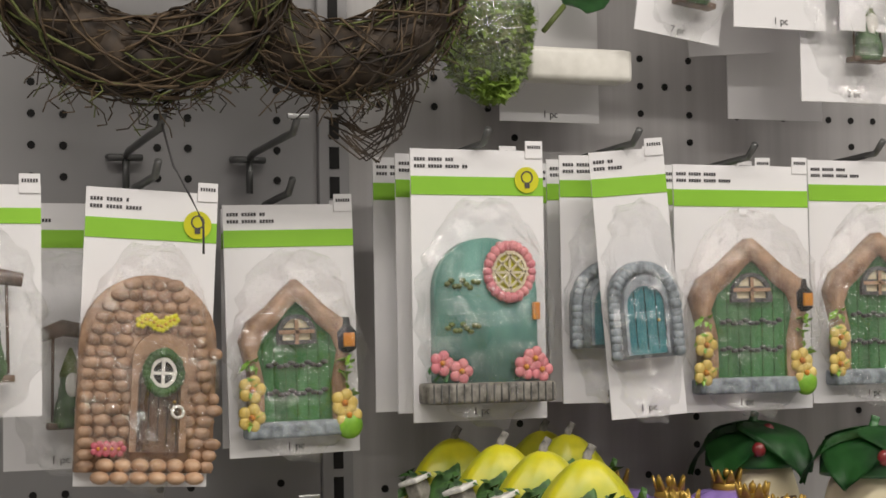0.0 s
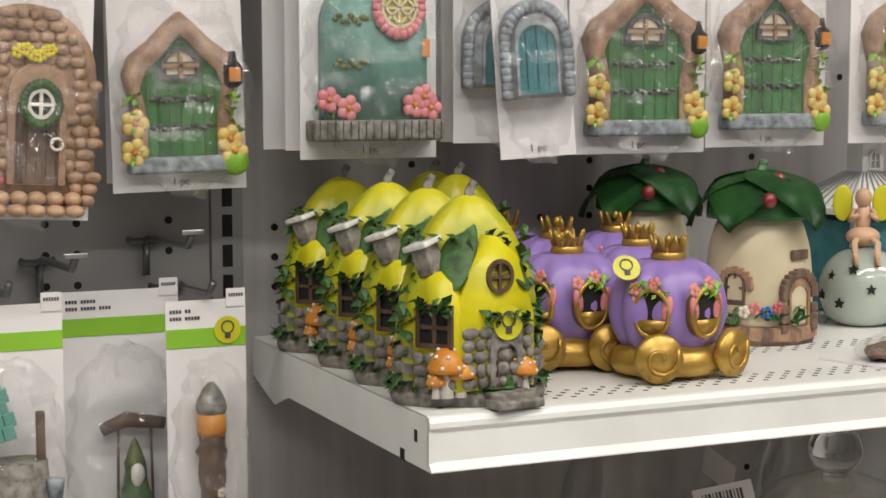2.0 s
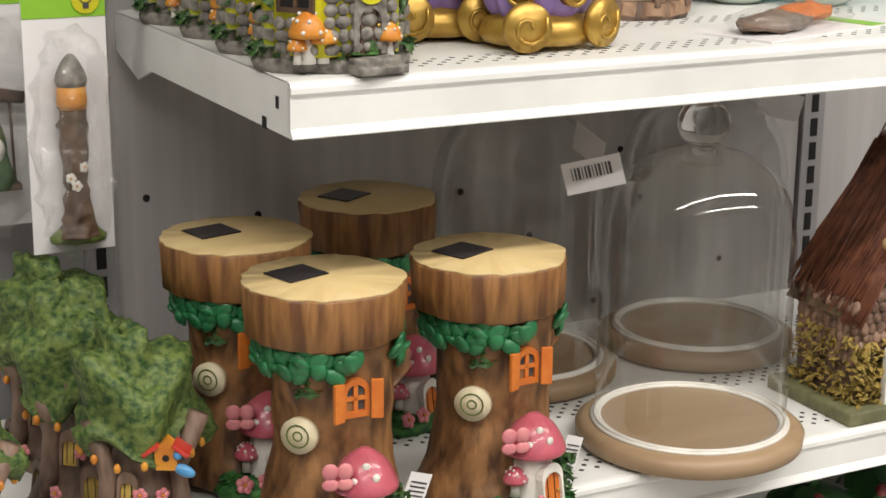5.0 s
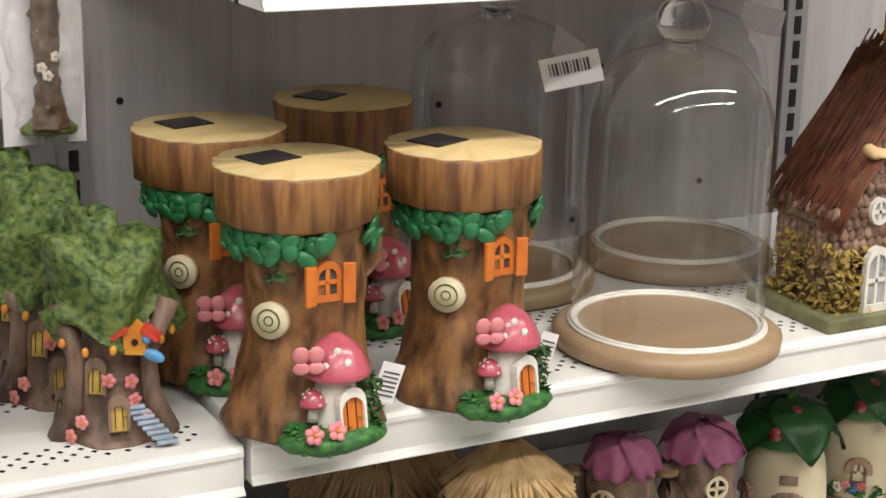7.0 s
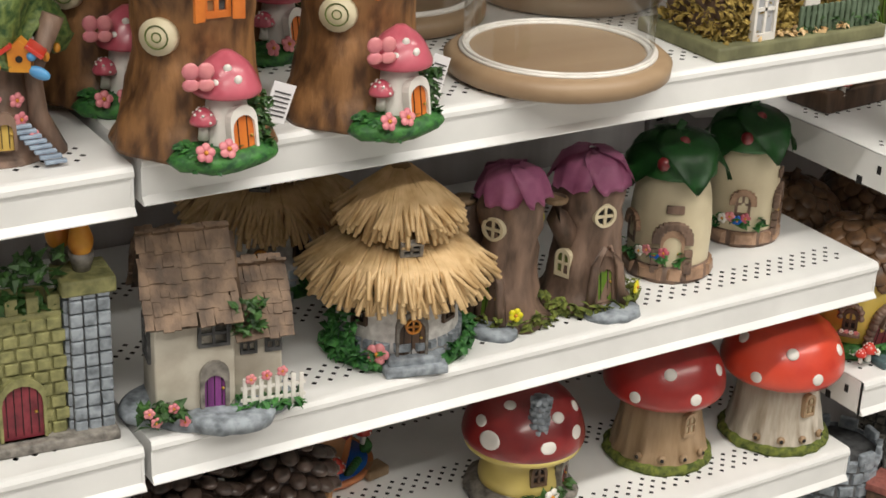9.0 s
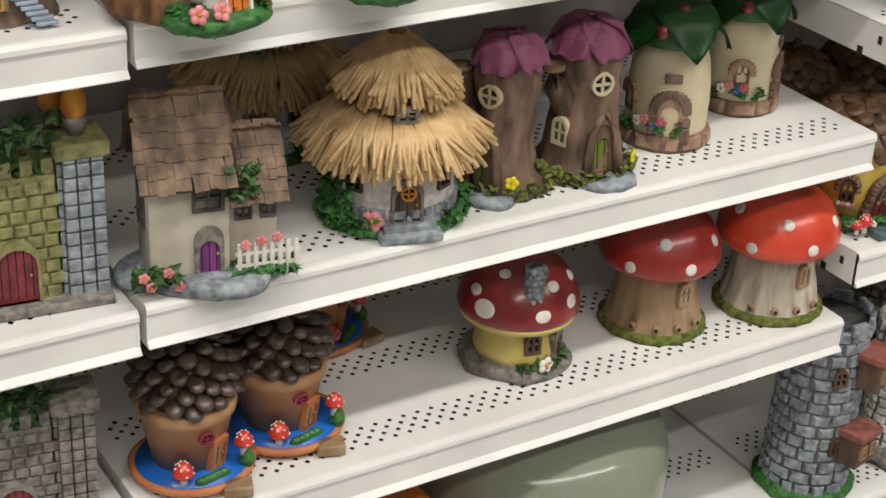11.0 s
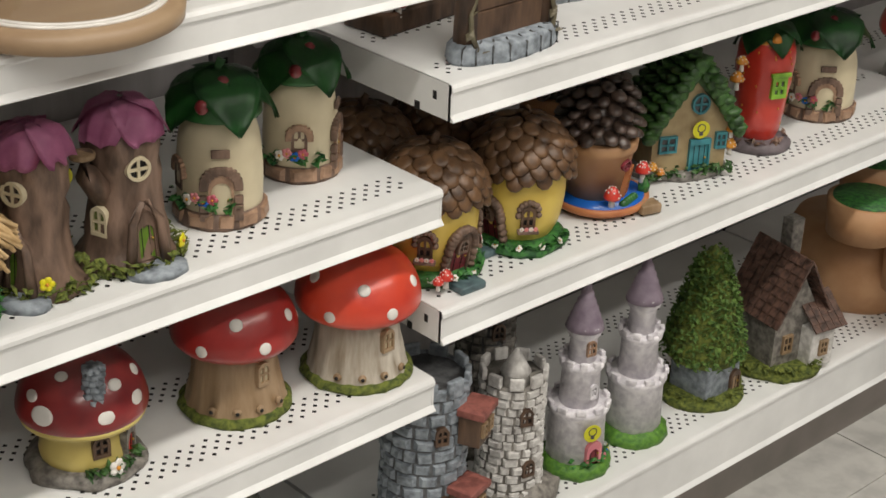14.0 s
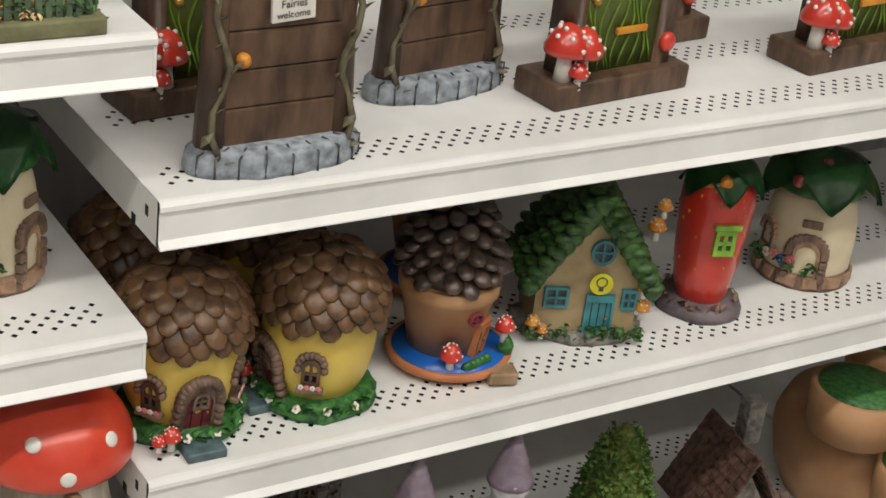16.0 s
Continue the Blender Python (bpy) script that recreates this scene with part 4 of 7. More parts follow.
    toadstool(t, g @ pose(-0.020, -0.004, 0.020), 0.024, CORAL)
    bm = bmesh.new()
    for sx, zz in ((-1, 0.006), (-1, -0.004), (1, 0.006), (1, -0.004)):
        add_ball(bm, (sx * 0.005, 0, zz), (0.006, 0.0018, 0.0065 if zz > 0 else 0.0048), g @ pose(-0.027, -0.012, 0.068, 0, 0, -20), 10, 6)
    part("butterfly", bm, PINK, t)
    gr = [(random.uniform(-0.036, 0.024), random.uniform(-0.022, 0.006), random.uniform(0.002, 0.016)) for _ in range(150)]
    part("grass_base", ball((-0.004, -0.004, 0.006), (0.040, 0.024, 0.012), g, 20, 10, 0.003, 90), GRASS, t)
    leaf_patch(t, gr, 0.006, GRASS, 5, g, "grass_tuft")
    leaf_patch(t, [(0.020 + random.uniform(-0.006, 0.008), random.uniform(-0.016, 0.0), random.uniform(0.005, 0.05)) for _ in range(90)], 0.005, IVY, 8, g, "ivy_tuft")
    part("path", tube([(0.004, -0.018, 0.016), (0.002, -0.024, 0.008), (0.006, -0.030, 0.002)], 0.0035), WHITE, t)
    for dx in (-0.029, -0.012):
        flower(t, g @ pose(dx, -0.024, 0.018, -25), 0.0068)
    tg = part("paper_tag", box((0.034, 0.004, 0.048), (0.022, 0.0006, 0.030), 0.0, g @ pose(0, 0, 0, 0, 24, 12)), CARD, t, "white barcode tag", smooth=False)
    bm = bmesh.new()
    for k in range(6):
        add_box(bm, (0.034, 0.0034, 0.038 + k * 0.0035), (0.016, 0.0004, 0.0012), g @ pose(0, 0, 0, 0, 24, 12))
    part("tag_print", bm, INK, tg, smooth=False)
    part("branch_stub", tube([(0.040, 0.01, 0.10), (0.056, 0.008, 0.12), (0.056, 0.006, 0.135)], [0.009, 0.008, 0.006], 8), BARK, t)
    return t


sh = stump_house(0.047, -0.340, Z2, -4)
sh.scale = (1, 1, 0.93)
for sx_, sy_, sr in ((0.179, -0.334, 2), (0.032, -0.210, -8), (0.172, -0.14, 10)):
    copy_thing(sh, pose(sx_, sy_, Z2, 0, 0, sr))


def cloche(x, y, z, wood=True):
    t = thing("glass_cloche", x, y, z, 0, "clear glass dome with ball knob on a round wooden base", "glass cloche", "glass domes")
    part("wooden_base", lathe([(0.084, 0), (0.091, 0.004), (0.092, 0.014), (0.086, 0.019), (0.080, 0.0195)], seg=64), OAK, t)
    bm = bmesh.new()
    ring_plate(bm, disc(0.080, 56), disc(0.0715, 56), 0.019, 0.0215, pose(0, 0, 0, -90) @ Matrix.Scale(-1, 4, (0, 1, 0)))
    part("groove", bm, WHITE, t)
    P = [(0.0765, 0.021), (0.0766, 0.08), (0.0766, 0.14)] + smooth_prof([(0.0765, 0.150), (0.0755, 0.185), (0.066, 0.220), (0.045, 0.242), (0.018, 0.252), (0.010, 0.258)], 40)
    g = bmesh.new()
    add_lathe(g, P, seg=72)
    caps = [f for f in g.faces if len(f.verts) > 4]
    bmesh.ops.delete(g, geom=caps, context="FACES_ONLY")
    d = part("glass_dome", g, GLASS, t)
    d.visible_shadow = False
    g = bmesh.new()
    ring_plate(g, disc(0.0775, 56), disc(0.0755, 56), 0.0205, 0.0235, pose(0, 0, 0, -90) @ Matrix.Scale(-1, 4, (0, 1, 0)))
    part("glass_rim", g, WHITE, t)
    k = part("knob", ball((0, 0, 0.272), (0.021, 0.021, 0.020), None, 28, 18), GLASS_SOLID, t)
    part("neck", lathe([(0.011, 0.248), (0.009, 0.254), (0.012, 0.260)], seg=20), GLASS_SOLID, t)
    tg = part("paper_tag", box((-0.026, -0.018, 0.246), (0.046, 0.0006, 0.026), 0.0, pose(0, 0, 0, 0, 0, -30) @ pose(0, 0, 0, 0, -14)), CARD, t, "white barcode tag on a cord", smooth=False)
    bm = bmesh.new()
    for q in range(12):
        add_box(bm, (-0.042 + q * 0.0027, -0.0186, 0.249), (0.0007 + 0.0006 * (q % 3), 0.0004, 0.010), pose(0, 0, 0, 0, 0, -30) @ pose(0, 0, 0, 0, -14))
    part("bar_code", bm, INK, tg, smooth=False)
    return t


cl = cloche(0.372, -0.318, Z2)
cl.scale = (1, 1, 0.96)
copy_thing(cl, pose(0.325, -0.115, Z2, 0, 0, 120))
copy_thing(cl, pose(0.52, -0.12, Z2, 0, 0, 200))


def pinecone_cottage(x, y, z, rz):
    t = thing("pinecone_cottage", x, y, z, rz, "mossy cottage with pinecone-scale walls, twig roof and white windows", "fairy house")
    part("board", box((0, 0, 0.005), (0.180, 0.110, 0.010), 0.002), mat("sage_board", (0.20, 0.20, 0.10), (0.12, 0.12, 0.06), 60, 0.7, 0.2), t)
    rnd = random.Random(4)
    tall = [(-0.030, 0.008), (0.050, 0.008), (0.050, 0.112), (0.012, 0.168), (-0.030, 0.125)]
    low = [(-0.072, 0.008), (-0.010, 0.008), (-0.010, 0.072), (-0.038, 0.112), (-0.072, 0.072)]
    part("wall", plate(tall, -0.022, 0.046), TRUNK, t, smooth=False)
    part("front_wing", plate(low, -0.036, 0.040), TRUNK, t, smooth=False)

    def inside(px, pz, poly):
        c = False
        for (x0, z0), (x1, z1) in zip(poly, poly[1:] + poly[:1]):
            if (z0 > pz) != (z1 > pz) and px < (x1 - x0) * (pz - z0) / (z1 - z0) + x0:
                c = not c
        return c

    bm = bmesh.new()
    for poly, yy, zmin in ((low, -0.037, 0.050), (tall, -0.023, 0.075)):
        for r in range(14):
            for c in range(18):
                px, pz = -0.076 + c * 0.0078 + (0.0039 if r % 2 else 0), zmin + r * 0.0075
                if inside(px, pz, poly):
                    add_ball(bm, (0, 0, 0), (0.0052, 0.0034, 0.0062), pose(px + rnd.uniform(-0.001, 0.001), yy, pz, -24 + rnd.uniform(-14, 14), rnd.uniform(-25, 25)), 7, 5)
    for r in range(6):
        for c in range(9):
            add_ball(bm, (0, 0, 0), (0.0034, 0.0052, 0.0062), pose(-0.073, -0.032 + c * 0.0085, 0.042 + r * 0.007, 0, 18 + rnd.uniform(-10, 10)), 7, 5)
    part("cone_scale", bm, mat("cone_scale_brown", (0.33, 0.205, 0.145), (0.10, 0.055, 0.035), 110, 0.5, 0.3), t)["kind"] = "stuff"
    part("roof_deck", plate([(-0.080, 0.070), (-0.072, 0.072), (0.012, 0.166), (0.056, 0.108), (0.060, 0.112), (0.012, 0.178)], -0.020, 0.050), TWIG, t, smooth=False)
    bm = bmesh.new()
    for _ in range(260):
        yy = rnd.uniform(-0.030, 0.054)
        k0, k1 = rnd.uniform(-0.10, 0.25), rnd.uniform(0.72, 1.08)
        pts = []
        for k in (k0, (k0 + k1) / 2, k1):
            pts.append((0.012 - 0.084 * k + rnd.uniform(-0.002, 0.002), yy + rnd.uniform(-0.004, 0.004), 0.176 - 0.098 * k + rnd.uniform(0.0, 0.008)))
        add_tube(bm, pts, rnd.uniform(0.0008, 0.0016), 4)
    for _ in range(90):
        yy = rnd.uniform(-0.026, 0.05)
        add_tube(bm, [(0.008, yy, 0.180), (0.034, yy + rnd.uniform(-0.004, 0.004), 0.150 + rnd.uniform(0, 0.004)), (0.060, yy, 0.114 + rnd.uniform(0, 0.004))], rnd.uniform(0.0008, 0.0015), 4)
    for sx, n in ((-1, 60), (1, 45)):
        for _ in range(n):
            yy = rnd.uniform(-0.046, -0.02)
            add_tube(bm, [(-0.038, yy, 0.118), (-0.038 + sx * 0.020, yy, 0.096 + rnd.uniform(0, 0.004)), (-0.038 + sx * 0.040, yy, 0.066 + rnd.uniform(0, 0.005))], rnd.uniform(0.0007, 0.0013), 4)
    part("twig_roof", bm, TWIG_RED, t, "bundled reddish twigs")["kind"] = "stuff"
    part("ridge_bark", ball((-0.038, -0.034, 0.119), (0.010, 0.015, 0.004), None, 12, 8, 0.003, 120), STRAW, t)
    part("ridge_bark", ball((0.012, -0.004, 0.182), (0.014, 0.030, 0.006), None, 12, 8, 0.004, 90), TANSTONE, t)
    part("chimney", box((0.018, 0.016, 0.190), (0.020, 0.020, 0.034), 0.002), AMBER, t)
    bank = [(rnd.uniform(-0.078, -0.006), rnd.uniform(-0.046, -0.036), 0.008 + 0.046 * rnd.random() ** 1.3) for _ in range(620)]
    bank += [(rnd.uniform(-0.008, 0.056), rnd.uniform(-0.034, -0.022), 0.008 + 0.070 * rnd.random() ** 1.2) for _ in range(560)]
    bank += [(-0.076 + rnd.uniform(-0.004, 0.002), rnd.uniform(-0.04, 0.04), 0.008 + 0.05 * rnd.random() ** 1.4) for _ in range(260)]
    leaf_patch(t, bank, 0.0042, MOSS_GOLD, 5, None, "moss_bank")
    leaf_patch(t, [(rnd.uniform(-0.05, 0.05), rnd.uniform(-0.052, -0.03), 0.010 + 0.004 * rnd.random()) for _ in range(220)], 0.0035, STRAW, 6, None, "straw_path")
    for px_, pw, pz, ph, yy, sh in ((-0.040, 0.023, 0.010, 0.046, -0.0475, "arch"), (-0.038, 0.019, 0.070, 0.019, -0.0425, "round"), (0.020, 0.016, 0.026, 0.044, -0.0350, "arch"), (0.020, 0.016, 0.092, 0.042, -0.0285, "arch")):
        window(t, pose(px_, yy, pz), pw, ph, WHITE, mat("milky_pane", (0.42, 0.43, 0.45), (0.34, 0.35, 0.36), 50, 0.3, 0.0), sh, 0.0024, "white lattice window")
    for k in range(14):
        part("fence_picket", box((0.000 + k * 0.0062, -0.0475, 0.019), (0.0042, 0.003, 0.022), 0.0008), mat("sage_fence", (0.12, 0.17, 0.11), (0.06, 0.09, 0.05), 80, 0.6, 0.2), t)
    for zz in (0.014, 0.024):
        part("fence_rail", box((0.042, -0.0462, zz), (0.088, 0.0025, 0.003), 0.0006), MATS["sage_fence"], t)
    leaf_patch(t, [(rnd.uniform(-0.002, 0.086), rnd.uniform(-0.050, -0.046), rnd.uniform(0.009, 0.02)) for _ in range(120)], 0.0032, IVY, 7, None, "fence_ivy")
    tg = part("paper_tag", box((0.056, -0.05, 0.115), (0.036, 0.0006, 0.036), 0.0, pose(0, 0, 0, 0, 20, 0)), CARD, t, "white card tag with green band", smooth=False)
    part("tag_band", box((0.058, -0.0506, 0.115), (0.010, 0.0005, 0.036), 0.0, pose(0, 0, 0, 0, 20, 0)), LIME, tg, smooth=False)
    return t


pinecone_cottage(0.602, -0.302, Z2, 0).scale = (1.06, 1.0, 1.22)


def tree_house(x, y, z, s, rz, seed):
    t = thing("tree_fairy_house", x, y, z, rz, "small tree house figurine with mossy green canopy and pink flowers", "fairy house", "tree fairy houses")
    rnd = random.Random(seed)
    part("trunk", lathe(smooth_prof([(0.041 * s, 0), (0.034 * s, 0.010 * s), (0.024 * s, 0.04 * s), (0.021 * s, 0.07 * s), (0.026 * s, 0.11 * s)], 22), seg=44, wob=0.007 * s, fr=60), TRUNK, t)
    for sx, x1 in ((-1, 0.034), (1, 0.040)):
        part("limb", tube([(sx * 0.036 * s, -0.012 * s, 0.0), (sx * 0.026 * s, -0.022 * s, 0.03 * s), (sx * 0.024 * s, -0.022 * s, 0.06 * s), (sx * x1 * s, -0.016 * s, 0.098 * s)], [0.010 * s, 0.007 * s, 0.006 * s, 0.008 * s], 10), TRUNK, t)
    rows = []
    bm = bmesh.new()
    N, M = 72, 26
    for r in range(M):
        u = r / (M - 1)
        row = []
        for c in range(N):
            a = 2 * math.pi * c / N
            lob = 1 + 0.10 * math.sin(3 * a + seed) + 0.07 * math.sin(5 * a + 2 * seed)
            k = min(1.0, u / 0.78)
            rad = 0.045 * s * math.sin(k * math.pi / 2) ** 0.85 * (1 + (lob - 1) * k)
            hz = 0.158 - 0.068 * k ** 1.7 - 0.020 * k * k * (0.5 + 0.5 * math.sin(4 * a + seed))
            if u > 0.78:
                w = (u - 0.78) / 0.22
                rad *= 1 - 0.42 * w
                hz -= 0.006 * math.sin(w * math.pi)
                hz += 0.010 * w * w
            step = 0.0075 * math.sin(k * 13 + 1.5 * math.sin(2 * a + seed))
            p = Vector((rad * math.cos(a) - 0.012 * s * (1 - k), rad * math.sin(a) * 0.86, hz * s))
            n = noise.noise(p * 45 + Vector((seed, 0, 0))) * 0.0075 + noise.noise(p * 150) * 0.0055 + (step if u < 0.78 else 0)
            row.append(bm.verts.new(p + Vector((math.cos(a) * 0.6, math.sin(a) * 0.6, 0.7)) * n * s))
        rows.append(row)
    for a_, b_ in zip(rows, rows[1:]):
        for c in range(N):
            bm.faces.new((a_[c], a_[(c + 1) % N], b_[(c + 1) % N], b_[c]))
    bm.faces.new(rows[-1])
    part("canopy", bm, CANOPY, t, "green textured canopy with drooping rim")
    for k in range(9):
        az = -100 + 25 * k
        part("hanging_acorn", ball((0, 0, 0), (0.0026 * s, 0.0026 * s, 0.0036 * s), on(az, 0.043 * s, 0.071 * s + rnd.uniform(-0.003, 0.004)), 8, 6), AMBER, t)
    for az, zz, rr in ((-22, 0.036, 0.031), (4, 0.012, 0.039), (-62, 0.012, 0.040)):
        door(t, on(az, rr * s, zz * s, -8), 0.015 * s, 0.026 * s, mat("ochre_door", (0.55, 0.38, 0.09), (0.42, 0.27, 0.05), 80, 0.5, 0.2), TRUNK, 3, label="ochre arched door")
    for az, zz in ((-60, 0.045), (-34, 0.018), (26, 0.030), (34, 0.018), (-6, 0.046), (22, 0.044), (-48, 0.006)):
        flower(t, on(az, (0.040 if zz < 0.03 else 0.032) * s, zz * s), 0.0052 * s)
    bh = pose(0.016 * s, -0.036 * s, 0.076 * s, 0, 0, -14)
    b = part("birdhouse", plate([(-0.007, -0.009), (0.007, -0.009), (0.008, 0.006), (0, 0.013), (-0.008, 0.006)], -0.006, 0.006, bh), AMBER, t, "yellow birdhouse with red roof", smooth=False)
    part("birdhouse_hole", plate(disc(0.0024, 10), -0.0066, -0.004, bh), DARK, b, smooth=False)
    for sx in (-1, 1):
        part("birdhouse_roof", box((sx * 0.0050, 0, 0.0105), (0.0135, 0.017, 0.003), 0.0006, bh @ pose(0, 0, 0, 0, sx * 36)), RED, b)
    bird = part("bluebird", ball((0.015, -0.004, -0.004), (0.008, 0.0035, 0.0042), bh @ pose(0, 0, 0, 0, 24)), mat("bluebird_paint", (0.10, 0.34, 0.62), (0.07, 0.25, 0.5), 60, 0.4, 0.1), t, "blue painted bird ornament")
    part("bird_head", ball((0.008, -0.005, 0.002), (0.0034,) * 3, bh), MATS["bluebird_paint"], bird)
    bm = bmesh.new()
    for k in range(8):
        add_box(bm, (0.006 + k * 0.0026, -0.034 * s - k * 0.0024, 0.026 * s - k * 0.0031), (0.015, 0.0042, 0.0024), pose(0, 0, 0, 0, 0, 12), 0.0005)
    part("steps", bm, mat("pale_blue_step", (0.36, 0.44, 0.54), (0.22, 0.28, 0.36), 90, 0.5, 0.2), t)


tree_house(-0.074, -0.285, Z2 - 0.008, 1.0, -14, 1)
tree_house(-0.088, -0.198, Z2 - 0.008, 1.04, -18, 4)
tree_house(-0.088, -0.110, Z2 - 0.008, 1.04, -20, 7)
tree_house(-0.205, -0.285, Z2 - 0.008, 1.0, -14, 2)


# lower shelf of the middle bay
def cottage(x, y, z, rz):
    t = thing("thatched_cottage", x, y, z, rz, "cream cottage with bark roof, violet door and white picket fence", "fairy house")
    part("base", lathe([(0.066, 0), (0.068, 0.004), (0.064, 0.008)], sy=0.62, wob=0.006, fr=40), BLUESTONE, t)
    part("path", lathe([(0.034, 0), (0.034, 0.0095), (0.028, 0.0115)], sy=0.7, wob=0.003, fr=90, off=(0.012, -0.030)), BLUESTONE, t)
    bm = bmesh.new()
    add_box(bm, (-0.014, 0.0, 0.052), (0.060, 0.052, 0.090), None, 0.002)
    add_box(bm, (0.034, 0.004, 0.043), (0.040, 0.042, 0.072), None, 0.002)
    part("wall", bm, CREAM_LIGHT, t)
    part("gable", plate([(-0.026, 0.095), (0.026, 0.095), (0, 0.135)], -0.014, 0.043, pose(0, 0, 0, 0, 0, 90)), CREAM_LIGHT, t)
    rnd = random.Random(3)
    for nm, cx, wd, zt, half, drop in (("roof", -0.014, 0.074, 0.144, 0.040, 0.055), ("roof", 0.038, 0.046, 0.112, 0.033, 0.040)):
        bm = bmesh.new()
        slope = math.degrees(math.atan2(drop, half))
        for sgn in (-1, 1):
            for k in range(6):
                for j in range(int(wd / 0.0062)):
                    u = (k + 0.45) / 6 + rnd.uniform(-0.02, 0.03)
                    xx = cx - wd / 2 + 0.003 + j * 0.0062 + rnd.uniform(-0.0012, 0.0012)
                    add_box(bm, (0, 0, 0), (rnd.uniform(0.0058, 0.0085), 0.021, 0.0022), pose(xx, sgn * half * u, zt - drop * u + 0.001, sgn * -(slope - 5) + rnd.uniform(-3, 3), rnd.uniform(-3, 3), rnd.uniform(-5, 5)))
        r_ = part(nm, bm, ROOF_WOOD, t, "brown bark shingle roof", smooth=False)
        r_["kind"] = "stuff"
        part("roof_deck", plate([(-half, zt - drop - 0.004), (0, zt - 0.003), (half, zt - drop - 0.004), (0, zt - 0.012)], cx - wd / 2 + 0.002, cx + wd / 2 - 0.002, pose(0, 0, 0, 0, 0, 90) @ Matrix.Scale(-1, 4, (0, 1, 0))), ROOF_WOOD, t)
    door(t, pose(0.000, -0.0265, 0.010), 0.022, 0.040, VIOLET, STONE, 4, label="violet plank door in grey arch", bar=0.004)
    window(t, pose(0.0, -0.0265, 0.062), 0.024, 0.022, MORTAR, None, "square", 0.0022)
    window(t, pose(0.028, -0.0175, 0.048), 0.013, 0.020, MORTAR, None, "square", 0.0018)
    window(t, pose(0.047, -0.0175, 0.048), 0.013, 0.020, MORTAR, None, "square", 0.0018)
    window(t, pose(-0.0445, 0.0, 0.045, 0, 0, -90), 0.024, 0.034, MORTAR, OCHRE_STONE, "square", 0.002)
    for k in range(8):
        part("fence_picket", box((0.022 + k * 0.0062, -0.031, 0.021), (0.0034, 0.0022, 0.026), 0.0006), WHITE, t, smooth=False)
    for zz in (0.015, 0.025):
        part("fence_rail", box((0.044, -0.0302, zz), (0.050, 0.002, 0.0026), 0.0005), WHITE, t, smooth=False)
    leaf_patch(t, [(rnd.uniform(0.015, 0.066), rnd.uniform(-0.040, -0.018), rnd.uniform(0.008, 0.014)) for _ in range(130)], 0.005, GRASS, 2, None, "grass_tuft")
    leaf_patch(t, [(rnd.uniform(-0.058, -0.024), rnd.uniform(-0.046, -0.024), rnd.uniform(0.008, 0.022)) for _ in range(70)], 0.0065, IVY, 4, None, "shrub")
    leaf_patch(t, [(rnd.uniform(0.012, 0.036), rnd.uniform(-0.040, -0.030), rnd.uniform(0.074, 0.100)) for _ in range(70)], 0.005, IVY, 5, None, "roof_ivy")
    for px_, pz in ((-0.052, 0.022), (-0.034, 0.024), (-0.026, 0.012), (-0.047, 0.014), (0.026, 0.034), (0.038, 0.036), (0.050, 0.038)):
        flower(t, pose(px_, -0.045 if px_ < 0 else -0.0335, pz), 0.0042)


cottage(0.060, -0.326, Z3, -12)


